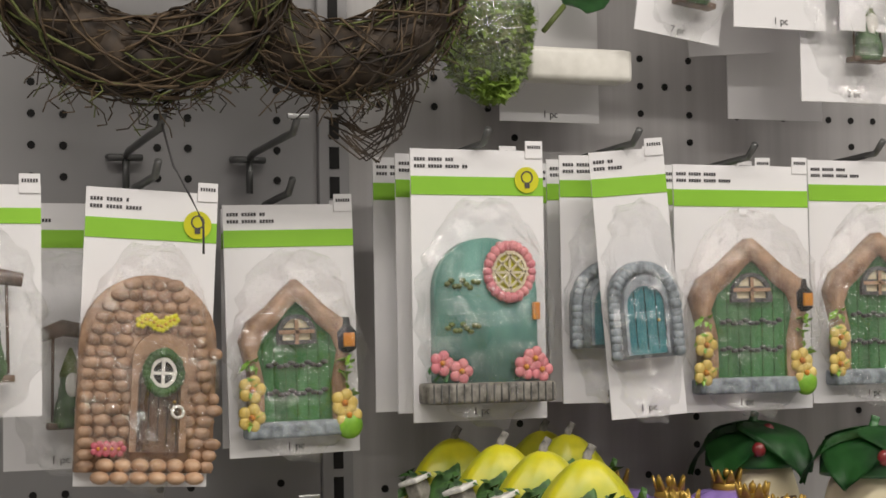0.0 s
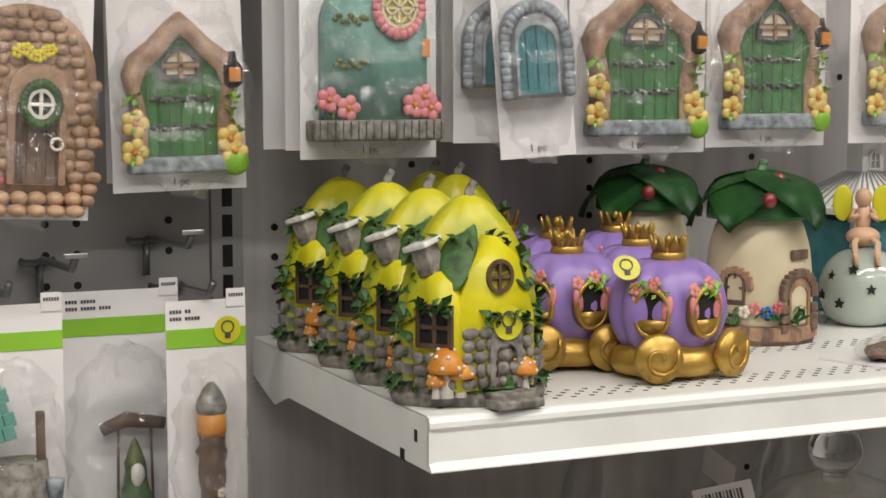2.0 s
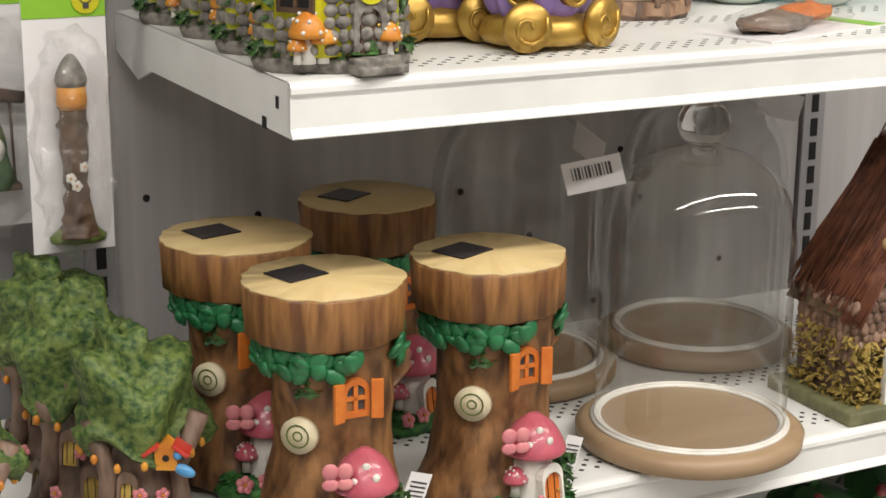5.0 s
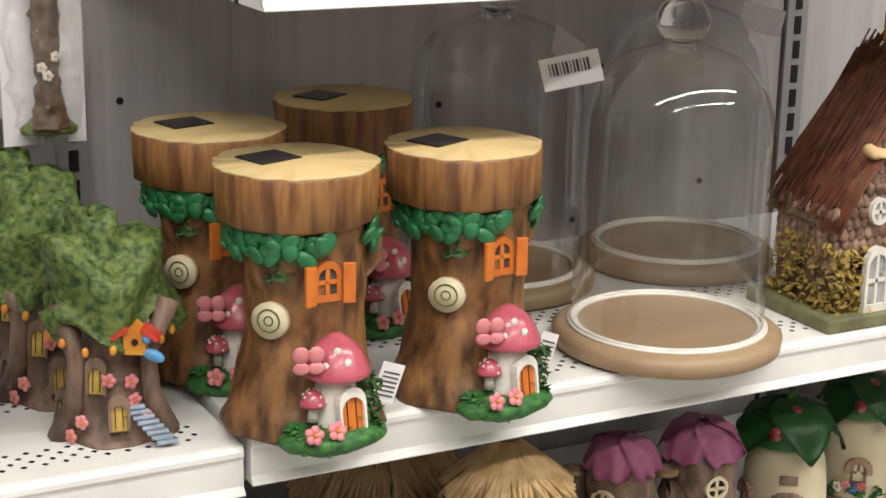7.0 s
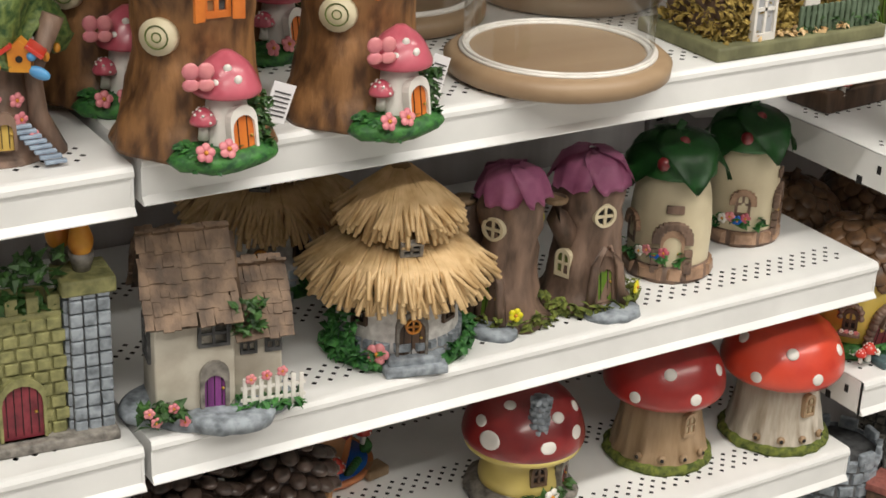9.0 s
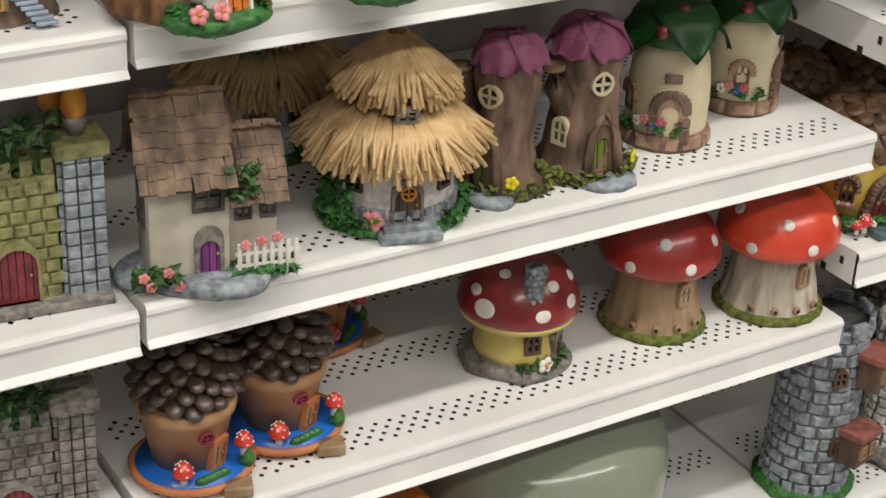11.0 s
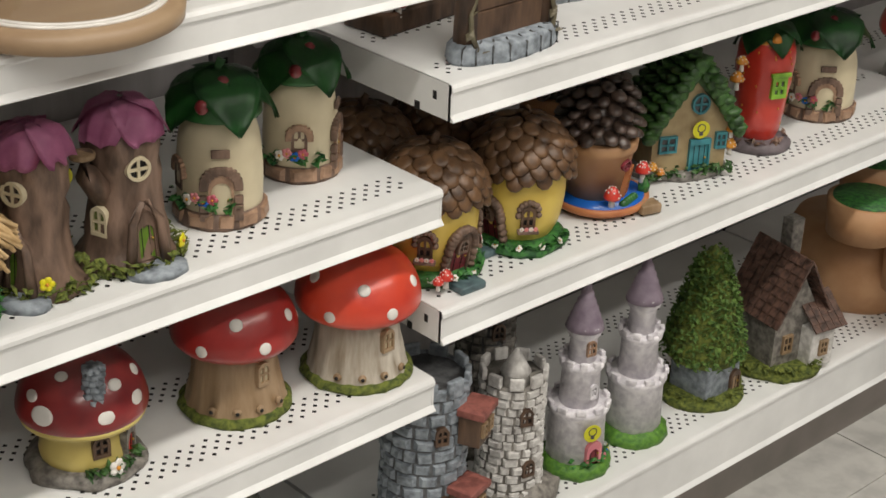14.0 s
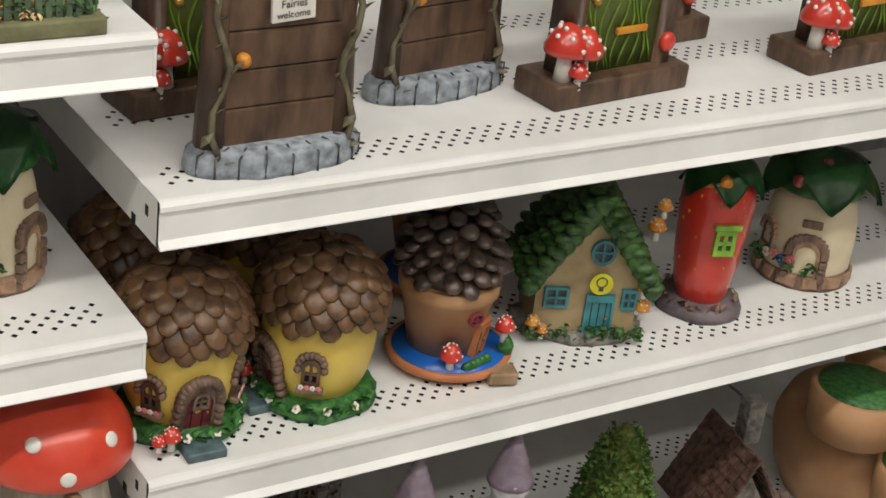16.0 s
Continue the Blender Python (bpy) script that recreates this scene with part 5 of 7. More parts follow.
def thatch_hut(x, y, z, rz):
    t = thing("thatched_hut", x, y, z, rz, "round white hut with shaggy straw roof and brown door", "fairy house", "straw huts")
    P = [(0.052, 0.006), (0.050, 0.03), (0.050, 0.075), (0.046, 0.09)]
    part("base", lathe([(0.058, 0), (0.060, 0.005), (0.054, 0.010)], wob=0.004, fr=60), GRASS, t)
    part("wall", lathe(P, wob=0.001, fr=60), WHITESTONE, t)
    bm = bmesh.new()
    add_stones(bm, lambda q: 0.0515, 0.006, 0.026, 0.0095, seed=3)
    part("stone_course", bm, BLUESTONE, t, smooth=False)["kind"] = "stuff"
    part("path", box((0.000, -0.054, 0.004), (0.052, 0.020, 0.008), 0.002, pose(0, 0, 0, 0, 0, -10)), BLUESTONE, t)
    part("path", box((0.000, -0.050, 0.010), (0.044, 0.016, 0.008), 0.002, pose(0, 0, 0, 0, 0, -10)), BLUESTONE, t)
    d = on(-12, 0.051, 0.012)
    dr_ = door(t, d, 0.026, 0.040, BROWN, STONE, 4, label="dark brown arched door")
    window(t, d @ pose(0, -0.003, 0.022), 0.013, 0.013, AMBER, DARK, "round", 0.0015)
    window(t, on(28, 0.0505, 0.036), 0.015, 0.024, BROWN, None, "arch", 0.0018)
    window(t, on(-62, 0.0505, 0.036), 0.015, 0.024, BROWN, None, "arch", 0.0018)
    rnd = random.Random(8)
    for nm, n, r0, z0, r1, z1 in (("lower_thatch", 460, 0.030, 0.104, 0.073, 0.062), ("upper_thatch", 330, 0.008, 0.152, 0.048, 0.110)):
        bm = bmesh.new()
        for _ in range(n):
            a = rnd.uniform(0, 6.283)
            k = rnd.uniform(0.85, 1.16)
            p0 = (r0 * math.cos(a), r0 * math.sin(a), z0 + rnd.uniform(-0.004, 0.004))
            a2 = a + rnd.uniform(-0.15, 0.15)
            rm = (r0 + r1) * 0.56
            p1 = (rm * math.cos(a), rm * math.sin(a), z0 - (z0 - z1) * 0.38)
            p2 = (r1 * k * math.cos(a2), r1 * k * math.sin(a2), z1 + rnd.uniform(-0.008, 0.010) + 0.02 * max(0, k - 1))
            add_tube(bm, [p0, p1, p2], [0.0016, 0.0024, 0.0019], 4)
        part(nm, bm, STRAW, t, "pale straw thatch")["kind"] = "stuff"
    part("roof_core", lathe([(0.062, 0.072), (0.045, 0.095), (0.034, 0.105), (0.036, 0.118), (0.014, 0.148), (0.006, 0.158)]), STRAW_DARK, t)
    window(t, on(-14, 0.046, 0.098, 18), 0.018, 0.013, STONE, None, "square", 0.0018)
    leaf_patch(t, belt(0.060, 0.012, 120, 0.008, 4, -110, -38) + belt(0.058, 0.03, 60, 0.016, 6, -90, -60) + belt(0.060, 0.012, 90, 0.007, 5, 22, 90), 0.006, GRASS, 5, None, "hedge")
    flower(t, on(-40, 0.060, 0.018), 0.009)
    return t


hut = thatch_hut(0.240, -0.300, Z3, -4)
copy_thing(hut, pose(0.205, -0.130, Z3, 0, 0, -20))


def trunk_house(x, y, z, rz, s, tall=True):
    t = thing("trunk_house", x, y, z, rz, "grey-brown tree trunk house with magenta petal roof", "fairy house", "petal roof trunk houses")
    P = smooth_prof([(0.042 * s, 0), (0.034 * s, 0.012), (0.028 * s, 0.04), (0.026 * s, 0.075), (0.029 * s, 0.105), (0.02 * s, 0.125)], 16)
    part("trunk", lathe(P, wob=0.006, fr=55), TRUNK, t)
    leaf_roof(t, 0.0255 * s, 0.118, 0.138, 5, MAGENTA, 0.008, "petal_roof", 10, 0.0022)
    part("branch", tube([(-0.018 * s, -0.006, 0.06), (-0.034 * s, -0.012, 0.085), (-0.038 * s, -0.014, 0.104)], [0.012, 0.010, 0.009], 10), TRUNK, t)
    part("knot_hole", lathe([(0.0105, 0), (0.0108, 0.004), (0.007, 0.004)], seg=12, m=pose(-0.038 * s, -0.014, 0.101)), LIGHT_BARK, t)
    window(t, on(-2, 0.028 * s, 0.078), 0.021, 0.021, CREAM, DARK, "round", 0.0024)
    door(t, on(2, 0.033 * s, 0.010, -6), 0.020, 0.042, LEAF_DOOR, TRUNK, 3, label="green arched door", bar=0.0035)
    window(t, on(-64, 0.030 * s, 0.030), 0.016, 0.026, CREAM, OLIVE, "arch", 0.002)
    for sx in (-1, 1):
        part("porch_root", tube([(sx * 0.002, -0.034 * s, 0.062), (sx * 0.012, -0.036 * s, 0.045), (sx * 0.016, -0.038 * s, 0.008)], [0.003, 0.004, 0.005]), TRUNK, t)
    part("path", lathe([(0.026, 0), (0.025, 0.006), (0.018, 0.008)], sy=0.7, wob=0.002, fr=100, off=(0.006, -0.040 * s)), BLUESTONE, t)
    rnd = random.Random(2)
    leaf_patch(t, belt(0.044 * s, 0.008, 130, 0.007, 5, -120, 110), 0.006, MOSS, 3, None, "moss")
    flower(t, on(40, 0.046 * s, 0.02), 0.006, YELLOW)
    tag_disc(t, pose(-0.052 * s, -0.004, 0.085, 0, 0, -25), 0.010)


trunk_house(0.350, -0.296, Z3, -62, 0.95)
trunk_house(0.432, -0.295, Z3, -6, 1.08)


def stone_castle(x, y, z, s, rz, label, m1, m2, flame=True):
    t = thing("castle_house", x, y, z, rz, label, "fairy house")
    part("plinth", box((0, 0, 0.004), (0.105 * s, 0.08 * s, 0.008), 0.002), STONE, t)
    part("keep", box((-0.018 * s, 0, 0.055 * s), (0.070 * s, 0.05 * s, 0.10 * s), 0.002), m1, t)
    rnd = random.Random(5)
    bm = bmesh.new()
    for r in range(9):
        for c in range(6):
            add_box(bm, (-0.047 * s + c * 0.0115 * s + (0.003 if r % 2 else 0), -0.0255 * s, 0.012 + r * 0.0105 * s), (0.0098 * s, 0.004, 0.0088 * s), None, 0.0012)
    part("stone", bm, m1, t, smooth=False)["kind"] = "stuff"
    part("tower", box((0.036 * s, -0.012 * s, 0.06 * s), (0.030 * s, 0.032 * s, 0.118 * s), 0.001), MORTAR, t)
    bm = bmesh.new()
    for r in range(11):
        for c in range(3):
            mt = (0.026 * s + c * 0.0102 * s, -0.0285 * s, 0.010 + r * 0.0108 * s)
            add_box(bm, mt, (0.0090 * s, 0.005, 0.0095 * s), None, 0.0013)
            add_box(bm, (0.0205 * s, -0.022 * s + c * 0.0102 * s, mt[2]), (0.005, 0.0090 * s, 0.0095 * s), None, 0.0013)
    part("tower_stone", bm, m2, t, smooth=False)["kind"] = "stuff"
    part("tower_cap", box((0.036 * s, -0.012 * s, 0.122 * s), (0.040 * s, 0.040 * s, 0.012 * s), 0.002), m1, t)
    door(t, pose(-0.016 * s, -0.029 * s, 0.009), 0.034 * s, 0.05 * s, CRIMSON, m1, 6, label="dark red wooden gate")
    bm = bmesh.new()
    for k in range(5):
        add_box(bm, (-0.048 * s + k * 0.015 * s, -0.018 * s, 0.111 * s), (0.009 * s, 0.012, 0.012 * s), None, 0.001)
    part("battlement", bm, m1, t, smooth=False)
    leaf_patch(t, [(rnd.uniform(-0.055, 0.02) * s, -0.02 * s, rnd.uniform(0.10, 0.15) * s) for _ in range(150)], 0.0075, IVY, 3, None, "ivy")
    if flame:
        for dx in (0, -0.012):
            b = part("brazier", lathe([(0.006, 0.128 * s), (0.009, 0.138 * s), (0.0095, 0.142 * s)], seg=12, off=(0.036 * s + dx, -0.012 * s + dx * -1.5)), STONE, t)
            part("flame", lathe(smooth_prof([(0.006, 0.140 * s), (0.0095, 0.150 * s), (0.006, 0.162 * s), (0.001, 0.172 * s)], 12), seg=12, off=(0.036 * s + dx, -0.012 * s + dx * -1.5)), AMBER, b, "orange painted flame")


stone_castle(-0.062, -0.292, Z3 - 0.006, 1.0, -6, "ochre and blue-grey stone castle with red gate and flame", OCHRE_STONE, BLUESTONE)
stone_castle(-0.075, -0.290, Z4 - 0.01, 0.95, -10, "dark mossy stone castle with small turrets", STONE, STONE, False)


def cone_pot(x, y, z, rz, s=1.0):
    t = thing("pinecone_pot_house", x, y, z, rz, "tan flowerpot house with pinecone roof on a blue saucer", "fairy house", "pinecone pot houses")
    part("saucer", lathe([(0.040 * s, 0), (0.051 * s, 0.006), (0.053 * s, 0.012), (0.049 * s, 0.012)], seg=40, sy=0.95), TERRA, t)
    part("water", lathe([(0.047 * s, 0.009), (0.0475 * s, 0.0132), (0.01, 0.0138)], seg=40, sy=0.95), BLUE, t)
    part("pot", lathe([(0.029 * s, 0.011), (0.0385 * s, 0.060 * s), (0.0412 * s, 0.0615 * s), (0.0420 * s, 0.072 * s), (0.0395 * s, 0.0725 * s)], seg=40, off=(-0.003, 0.006)), POT_TAN, t)
    bm = bmesh.new()
    add_scales(bm, lambda u: (0.036 * s * math.sin(u * 1.65) + 0.001, (0.074 + 0.062 * math.cos(u * 1.5)) * s), 72, 0.0098 * s, pose(-0.003, 0.006, 0), tilt=-4, flat=0.42, gain=30, wide=0.8)
    add_ball(bm, (-0.003, 0.006, 0.076 * s), (0.036 * s, 0.036 * s, 0.050 * s))
    part("pinecone_roof", bm, PINECONE, t, "dark brown pinecone roof")["kind"] = "stuff"
    d = on(34, 0.0315 * s, 0.014, 9, -0.003, 0.006)
    door(t, d, 0.017 * s, 0.030 * s, POT_TAN, TERRA, 2, "square", label="small terracotta-framed door", bar=0.0022)
    window(t, on(12, 0.0368 * s, 0.044 * s, 9, -0.003, 0.006), 0.014, 0.012, CRIMSON, DARK, "round", 0.0015)
    toadstool(t, pose(-0.016 * s, -0.036 * s, 0.010), 0.024 * s, RED)
    toadstool(t, pose(0.038 * s, -0.022 * s, 0.022), 0.022 * s, RED)
    part("shrub", ball((0.040 * s, -0.023 * s, 0.018), (0.006, 0.006, 0.010), None, 10, 8, 0.002, 120), GRASS, t)
    bm = bmesh.new()
    for k in range(5):
        add_ball(bm, (-0.002 + k * 0.005, -0.040 * s + 0.002 * k, 0.014), (0.006, 0.004, 0.005), None, 8, 6)
    part("foliage", bm, GREEN, t)
    part("gangway", box((0.034 * s, -0.040 * s, 0.007), (0.024, 0.018, 0.010), 0.002, pose(0, 0, 0, 0, 0, -10)), LIGHT_BARK, t)
    return t


cp = cone_pot(0.150, -0.283, Z4, -8)
for a, b, zz, r in ((0.058, -0.300, Z4, -10), (0.245, -0.155, Z4, 20), (1.040, -0.283, ZC3, -6), (1.10, -0.16, ZC3, -6)):
    c_ = copy_thing(cp, pose(a, b, zz, 0, 0, r))
    if zz == ZC3:
        c_.scale = (1.05, 1.05, 1.12)


def mushroom_house(x, y, z, rz):
    t = thing("mushroom_house", x, y, z, rz, "yellow mushroom house with dark red spotted cap and stone chimney", "fairy house")
    part("base", lathe([(0.050, 0), (0.052, 0.008), (0.044, 0.014)], wob=0.007, fr=55), STONE, t)
    part("wall", lathe(smooth_prof([(0.036, 0.008), (0.040, 0.02), (0.036, 0.04), (0.040, 0.052)], 12)), mat("butter_paint", (0.62, 0.50, 0.16), (0.55, 0.43, 0.12), 25, 0.4, 0.03), t)
    part("cap_rim", lathe([(0.030, 0.046), (0.054, 0.054), (0.056, 0.060)], seg=48), MATS["butter_paint"], t)
    c = part("cap", lathe(smooth_prof([(0.055, 0.058), (0.057, 0.066), (0.051, 0.086), (0.036, 0.104), (0.014, 0.114), (0.002, 0.115)], 24), seg=48), DARK_RED, t)
    for az, r, zz, s, tl in ((-58, 0.0545, 0.076, 1.3, -15), (-30, 0.054, 0.068, 0.6, -8), (0, 0.054, 0.074, 1.0, -15), (18, 0.044, 0.096, 0.8, -40), (-75, 0.05, 0.088, 0.8, -25), (38, 0.053, 0.078, 1.0, -15), (-48, 0.034, 0.105, 0.7, -55), (60, 0.045, 0.094, 0.8, -35)):
        part("cap_spot", ball((0, 0, 0), (0.0085 * s, 0.0022, 0.0068 * s), on(az, r, zz, tl), 14, 8), WHITE, c)
    bm = bmesh.new()
    add_stones(bm, lambda q: 0.0075, 0.084, 0.118, 0.006, on(-6, 0.042, 0), seed=2)
    add_lathe(bm, [(0.0075, 0.08), (0.007, 0.119)], seg=10, m=on(-6, 0.042, 0))
    part("chimney", bm, BLUESTONE, t)
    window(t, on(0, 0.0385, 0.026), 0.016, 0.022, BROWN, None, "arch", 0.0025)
    leaf_patch(t, belt(0.046, 0.014, 70, 0.006, 2, -20, 60), 0.006, IVY, 4)
    flower(t, on(12, 0.049, 0.018), 0.008, WHITE)
    door(t, on(48, 0.040, 0.010), 0.022, 0.036, RED, STONE, 3, label="red arched door", bar=0.004)


mushroom_house(0.395, -0.272, Z4, -10)


def toadstool_house(x, y, z, h, stem, cap, label, dark=False):
    t = thing("toadstool_house", x, y, z, 0, label, "garden ornament", "red-capped toadstools")
    k = h / 0.125
    P = smooth_prof([(0.050 * k, 0.004), (0.046 * k, 0.012), (0.040 * k, 0.04 * k), (0.037 * k, 0.075 * k)], 14)
    part("moss_foot", lathe([(0.0515 * k, 0), (0.053 * k, 0.004), (0.049 * k, 0.009)], wob=0.003, fr=110), MOSS, t)
    part("stem", lathe(P, seg=60, lobes=17, lobe=0.05, wob=0.0015, fr=70), stem, t)
    part("gill", lathe([(0.03 * k, 0.068 * k), (0.054 * k, 0.072 * k), (0.055 * k, 0.076 * k)], seg=40), CREAM, t)
    c = part("cap", lathe(smooth_prof([(0.054 * k, 0.070 * k), (0.0585 * k, 0.078 * k), (0.055 * k, 0.096 * k), (0.042 * k, 0.115 * k), (0.020 * k, 0.126 * k), (0.002, 0.128 * k)], 26), seg=48), cap, t)
    for az, r, zz, tl in ((-66, 0.0575, 0.082, -10), (-8, 0.0575, 0.084, -12), (-34, 0.049, 0.107, -40), (32, 0.052, 0.101, -30), (-96, 0.047, 0.109, -42), (70, 0.058, 0.083, -10)):
        part("cap_spot", ball((0, 0, 0), (0.0062, 0.0022, 0.0060), on(az, r * k, zz * k, tl), 14, 8), WHITE, c)
    for az in (-62, -34, -8, 20):
        d = part("stud", ball((0, 0, 0), (0.0042, 0.003, 0.0042), on(az, 0.0475 * k, 0.016), 12, 8), LIGHT_BARK, t)
        part("stud_hole", ball((0, -0.002, 0), (0.0022, 0.002, 0.0022), on(az, 0.0475 * k, 0.016), 8, 6), DARK, d)
    window(t, on(2, 0.0415 * k, 0.036 * k), 0.014, 0.024, LIGHT_BARK, CREAM, "arch", 0.0018)
    return t


toadstool_house(0.556, -0.273, Z4, 0.126, LIGHT_BARK, mat("dull_red_paint", (0.40, 0.03, 0.025), (0.32, 0.022, 0.02), 40, 0.3, 0.03, coat=0.4), "brown-stemmed toadstool with red white-spotted cap")
toadstool_house(0.684, -0.297, Z4, 0.130, PALE_BARK, mat("bright_red_paint", (0.70, 0.075, 0.035), (0.58, 0.045, 0.025), 30, 0.3, 0.03, coat=0.4), "pale-stemmed toadstool with bright red spotted cap")
gj = thing("glass_jar", 0.46, -0.235, ZB, 0, "large sage green glass jar on the base deck", "glass jar")
part("jar_body", lathe(smooth_prof([(0.10, 0), (0.125, 0.02), (0.13, 0.12), (0.10, 0.16), (0.07, 0.175)], 20), seg=48), GREEN_GLASS, gj)
part("jar_rim", lathe([(0.070, 0.172), (0.074, 0.178), (0.070, 0.184)], seg=40), GREEN_GLASS, gj)
ob_ = thing("orange_bowl", 0.235, -0.27, ZB, 0, "round orange glazed bowl on the base deck", "bowl")
part("bowl", lathe(smooth_prof([(0.04, 0), (0.075, 0.03), (0.085, 0.08), (0.07, 0.12), (0.04, 0.135)], 18), seg=40), ORANGE, ob_)
part("bowl_rim", lathe([(0.04, 0.133), (0.042, 0.139), (0.038, 0.142)], seg=30), TERRA, ob_)


# third bay
def fairy_door(x, y, z, rz, s=1.0):
    t = thing("standing_door", x, y, z, rz, "brown plank fairy door with vines on a grey stone step", "fairy door", "brown fairy doors")
    h = 0.20 * s
    part("step", lathe([(0.064 * s, 0), (0.066 * s, 0.004), (0.065 * s, 0.014), (0.060 * s, 0.018)], sy=0.42, seg=48, wob=0.003, fr=50), BLUESTONE, t)
    bm = bmesh.new()
    for k in range(9):
        a = math.radians(200 + k * 17.5)
        add_tube(bm, [(0.066 * s * math.cos(a), 0.0285 * s * math.sin(a), 0.001), (0.066 * s * math.cos(a), 0.0285 * s * math.sin(a), 0.015), (0.05 * s * math.cos(a), 0.018 * s * math.sin(a), 0.019)], 0.0009, 4)
    part("step_joint", bm, MORTAR, t)
    for k in range(7):
        part("plank", box((0.002, 0.0 + 0.0006 * (k % 2), 0.030 * s + k * 0.0265 * s), (0.088 * s, 0.014, 0.0257 * s), 0.0014), BROWN, t, smooth=False)
    for sx in (-1, 1):
        part("jamb", tube([(sx * 0.049 * s, 0, 0.010), (sx * 0.047 * s, 0.001, h * 0.5), (sx * 0.050 * s, 0, h)], [0.011, 0.009, 0.010], 10), BROWN, t)
        pts = [(sx * (0.048 + 0.006 * math.sin(q * 1.3)) * s, -0.011 - 0.004 * math.cos(q * 1.3), 0.012 + q * 0.016 * s) for q in range(13)]
        v = part("vine", tube(pts, 0.0026, 6), VINE, t)
        leaf_patch(v, [(p[0] + 0.004 * (-1) ** i, p[1] - 0.002, p[2]) for i, p in enumerate(pts)], 0.006, VINE, 3, None, "vine_leaf")
    part("knob", ball((-0.032 * s, -0.010, 0.078 * s), (0.0052,) * 3), AMBER, t)
    sg = part("sign", box((0.008 * s, -0.0095, 0.110 * s), (0.032 * s, 0.003, 0.017 * s), 0.0006, pose(0, 0, 0, 0, -3)), WHITE, t, "white hanging sign", smooth=False)
    words("Fairies", 0.0075 * s, pose(0.008 * s - 0.006, -0.0115, 0.1115 * s, 0, -3), sg, INK)
    words("welcome", 0.0068 * s, pose(0.008 * s - 0.006, -0.0115, 0.1045 * s, 0, -3), sg, INK)
    part("sign_cord", tube([(-0.006 * s, -0.010, 0.118 * s), (0.006 * s, -0.010, 0.135 * s), (0.020 * s, -0.010, 0.118 * s)], 0.0008, 5), WHITE, sg)
    return t


fd = fairy_door(0.840, -0.318, ZC2, 2)
fd.scale = (1.06, 1.1, 1.08)
copy_thing(fd, pose(1.030, -0.228, ZC2, 0, 0, 8))


def round_door(x, y, z, rz):
    t = thing("round_top_door", x, y, z, rz, "olive green round-top fairy door on a brown plank base", "fairy door", "green fairy doors")
    part("plank_base", box((0, 0, 0.011), (0.150, 0.055, 0.022), 0.003), BROWN, t)
    part("door_leaf", plate(arch(0.090, 0.150, 12, 0.020), -0.010, 0.008), OLIVE, t)
    bm = bmesh.new()
    ring_plate(bm, arch(0.116, 0.166, 12, 0.020), arch(0.088, 0.150, 12, 0.020), -0.016, 0.012)
    part("frame", bm, BROWN, t)
    bm = bmesh.new()
    for k in range(9):
        pts = [(-0.034 + k * 0.0085 + 0.006 * math.sin(q * 0.8 + k), -0.0105, 0.024 + q * 0.011) for q in range(11)]
        add_tube(bm, pts, 0.0011, 4)
    part("vein", bm, LEAF_DOOR, t)
    part("hinge", box((0.012, -0.0125, 0.056), (0.034, 0.004, 0.006), 0.001), AMBER, t)
    part("hinge", box((0.012, -0.0125, 0.128), (0.034, 0.004, 0.006), 0.001), AMBER, t)
    part("knob", ball((-0.032, -0.012, 0.085), (0.004,) * 3), GOLD, t)
    toadstool(t, pose(-0.060, -0.014, 0.021), 0.050, RED)
    toadstool(t, pose(-0.045, -0.018, 0.021), 0.046, RED)
    toadstool(t, pose(-0.052, -0.024, 0.016), 0.024, RED)
    part("ladybird", ball((0.051, -0.018, 0.042), (0.008, 0.006, 0.009)), RED, t)
    return t


rdr = round_door(1.172, -0.268, ZC2, 6)
copy_thing(rdr, pose(1.275, -0.17, ZC2, 0, 0, 6))
copy_thing(rdr, pose(1.455, -0.262, ZC2, 0, 0, 6))
copy_thing(rdr, pose(0.84, -0.195, ZC2, 0, 0, 6))


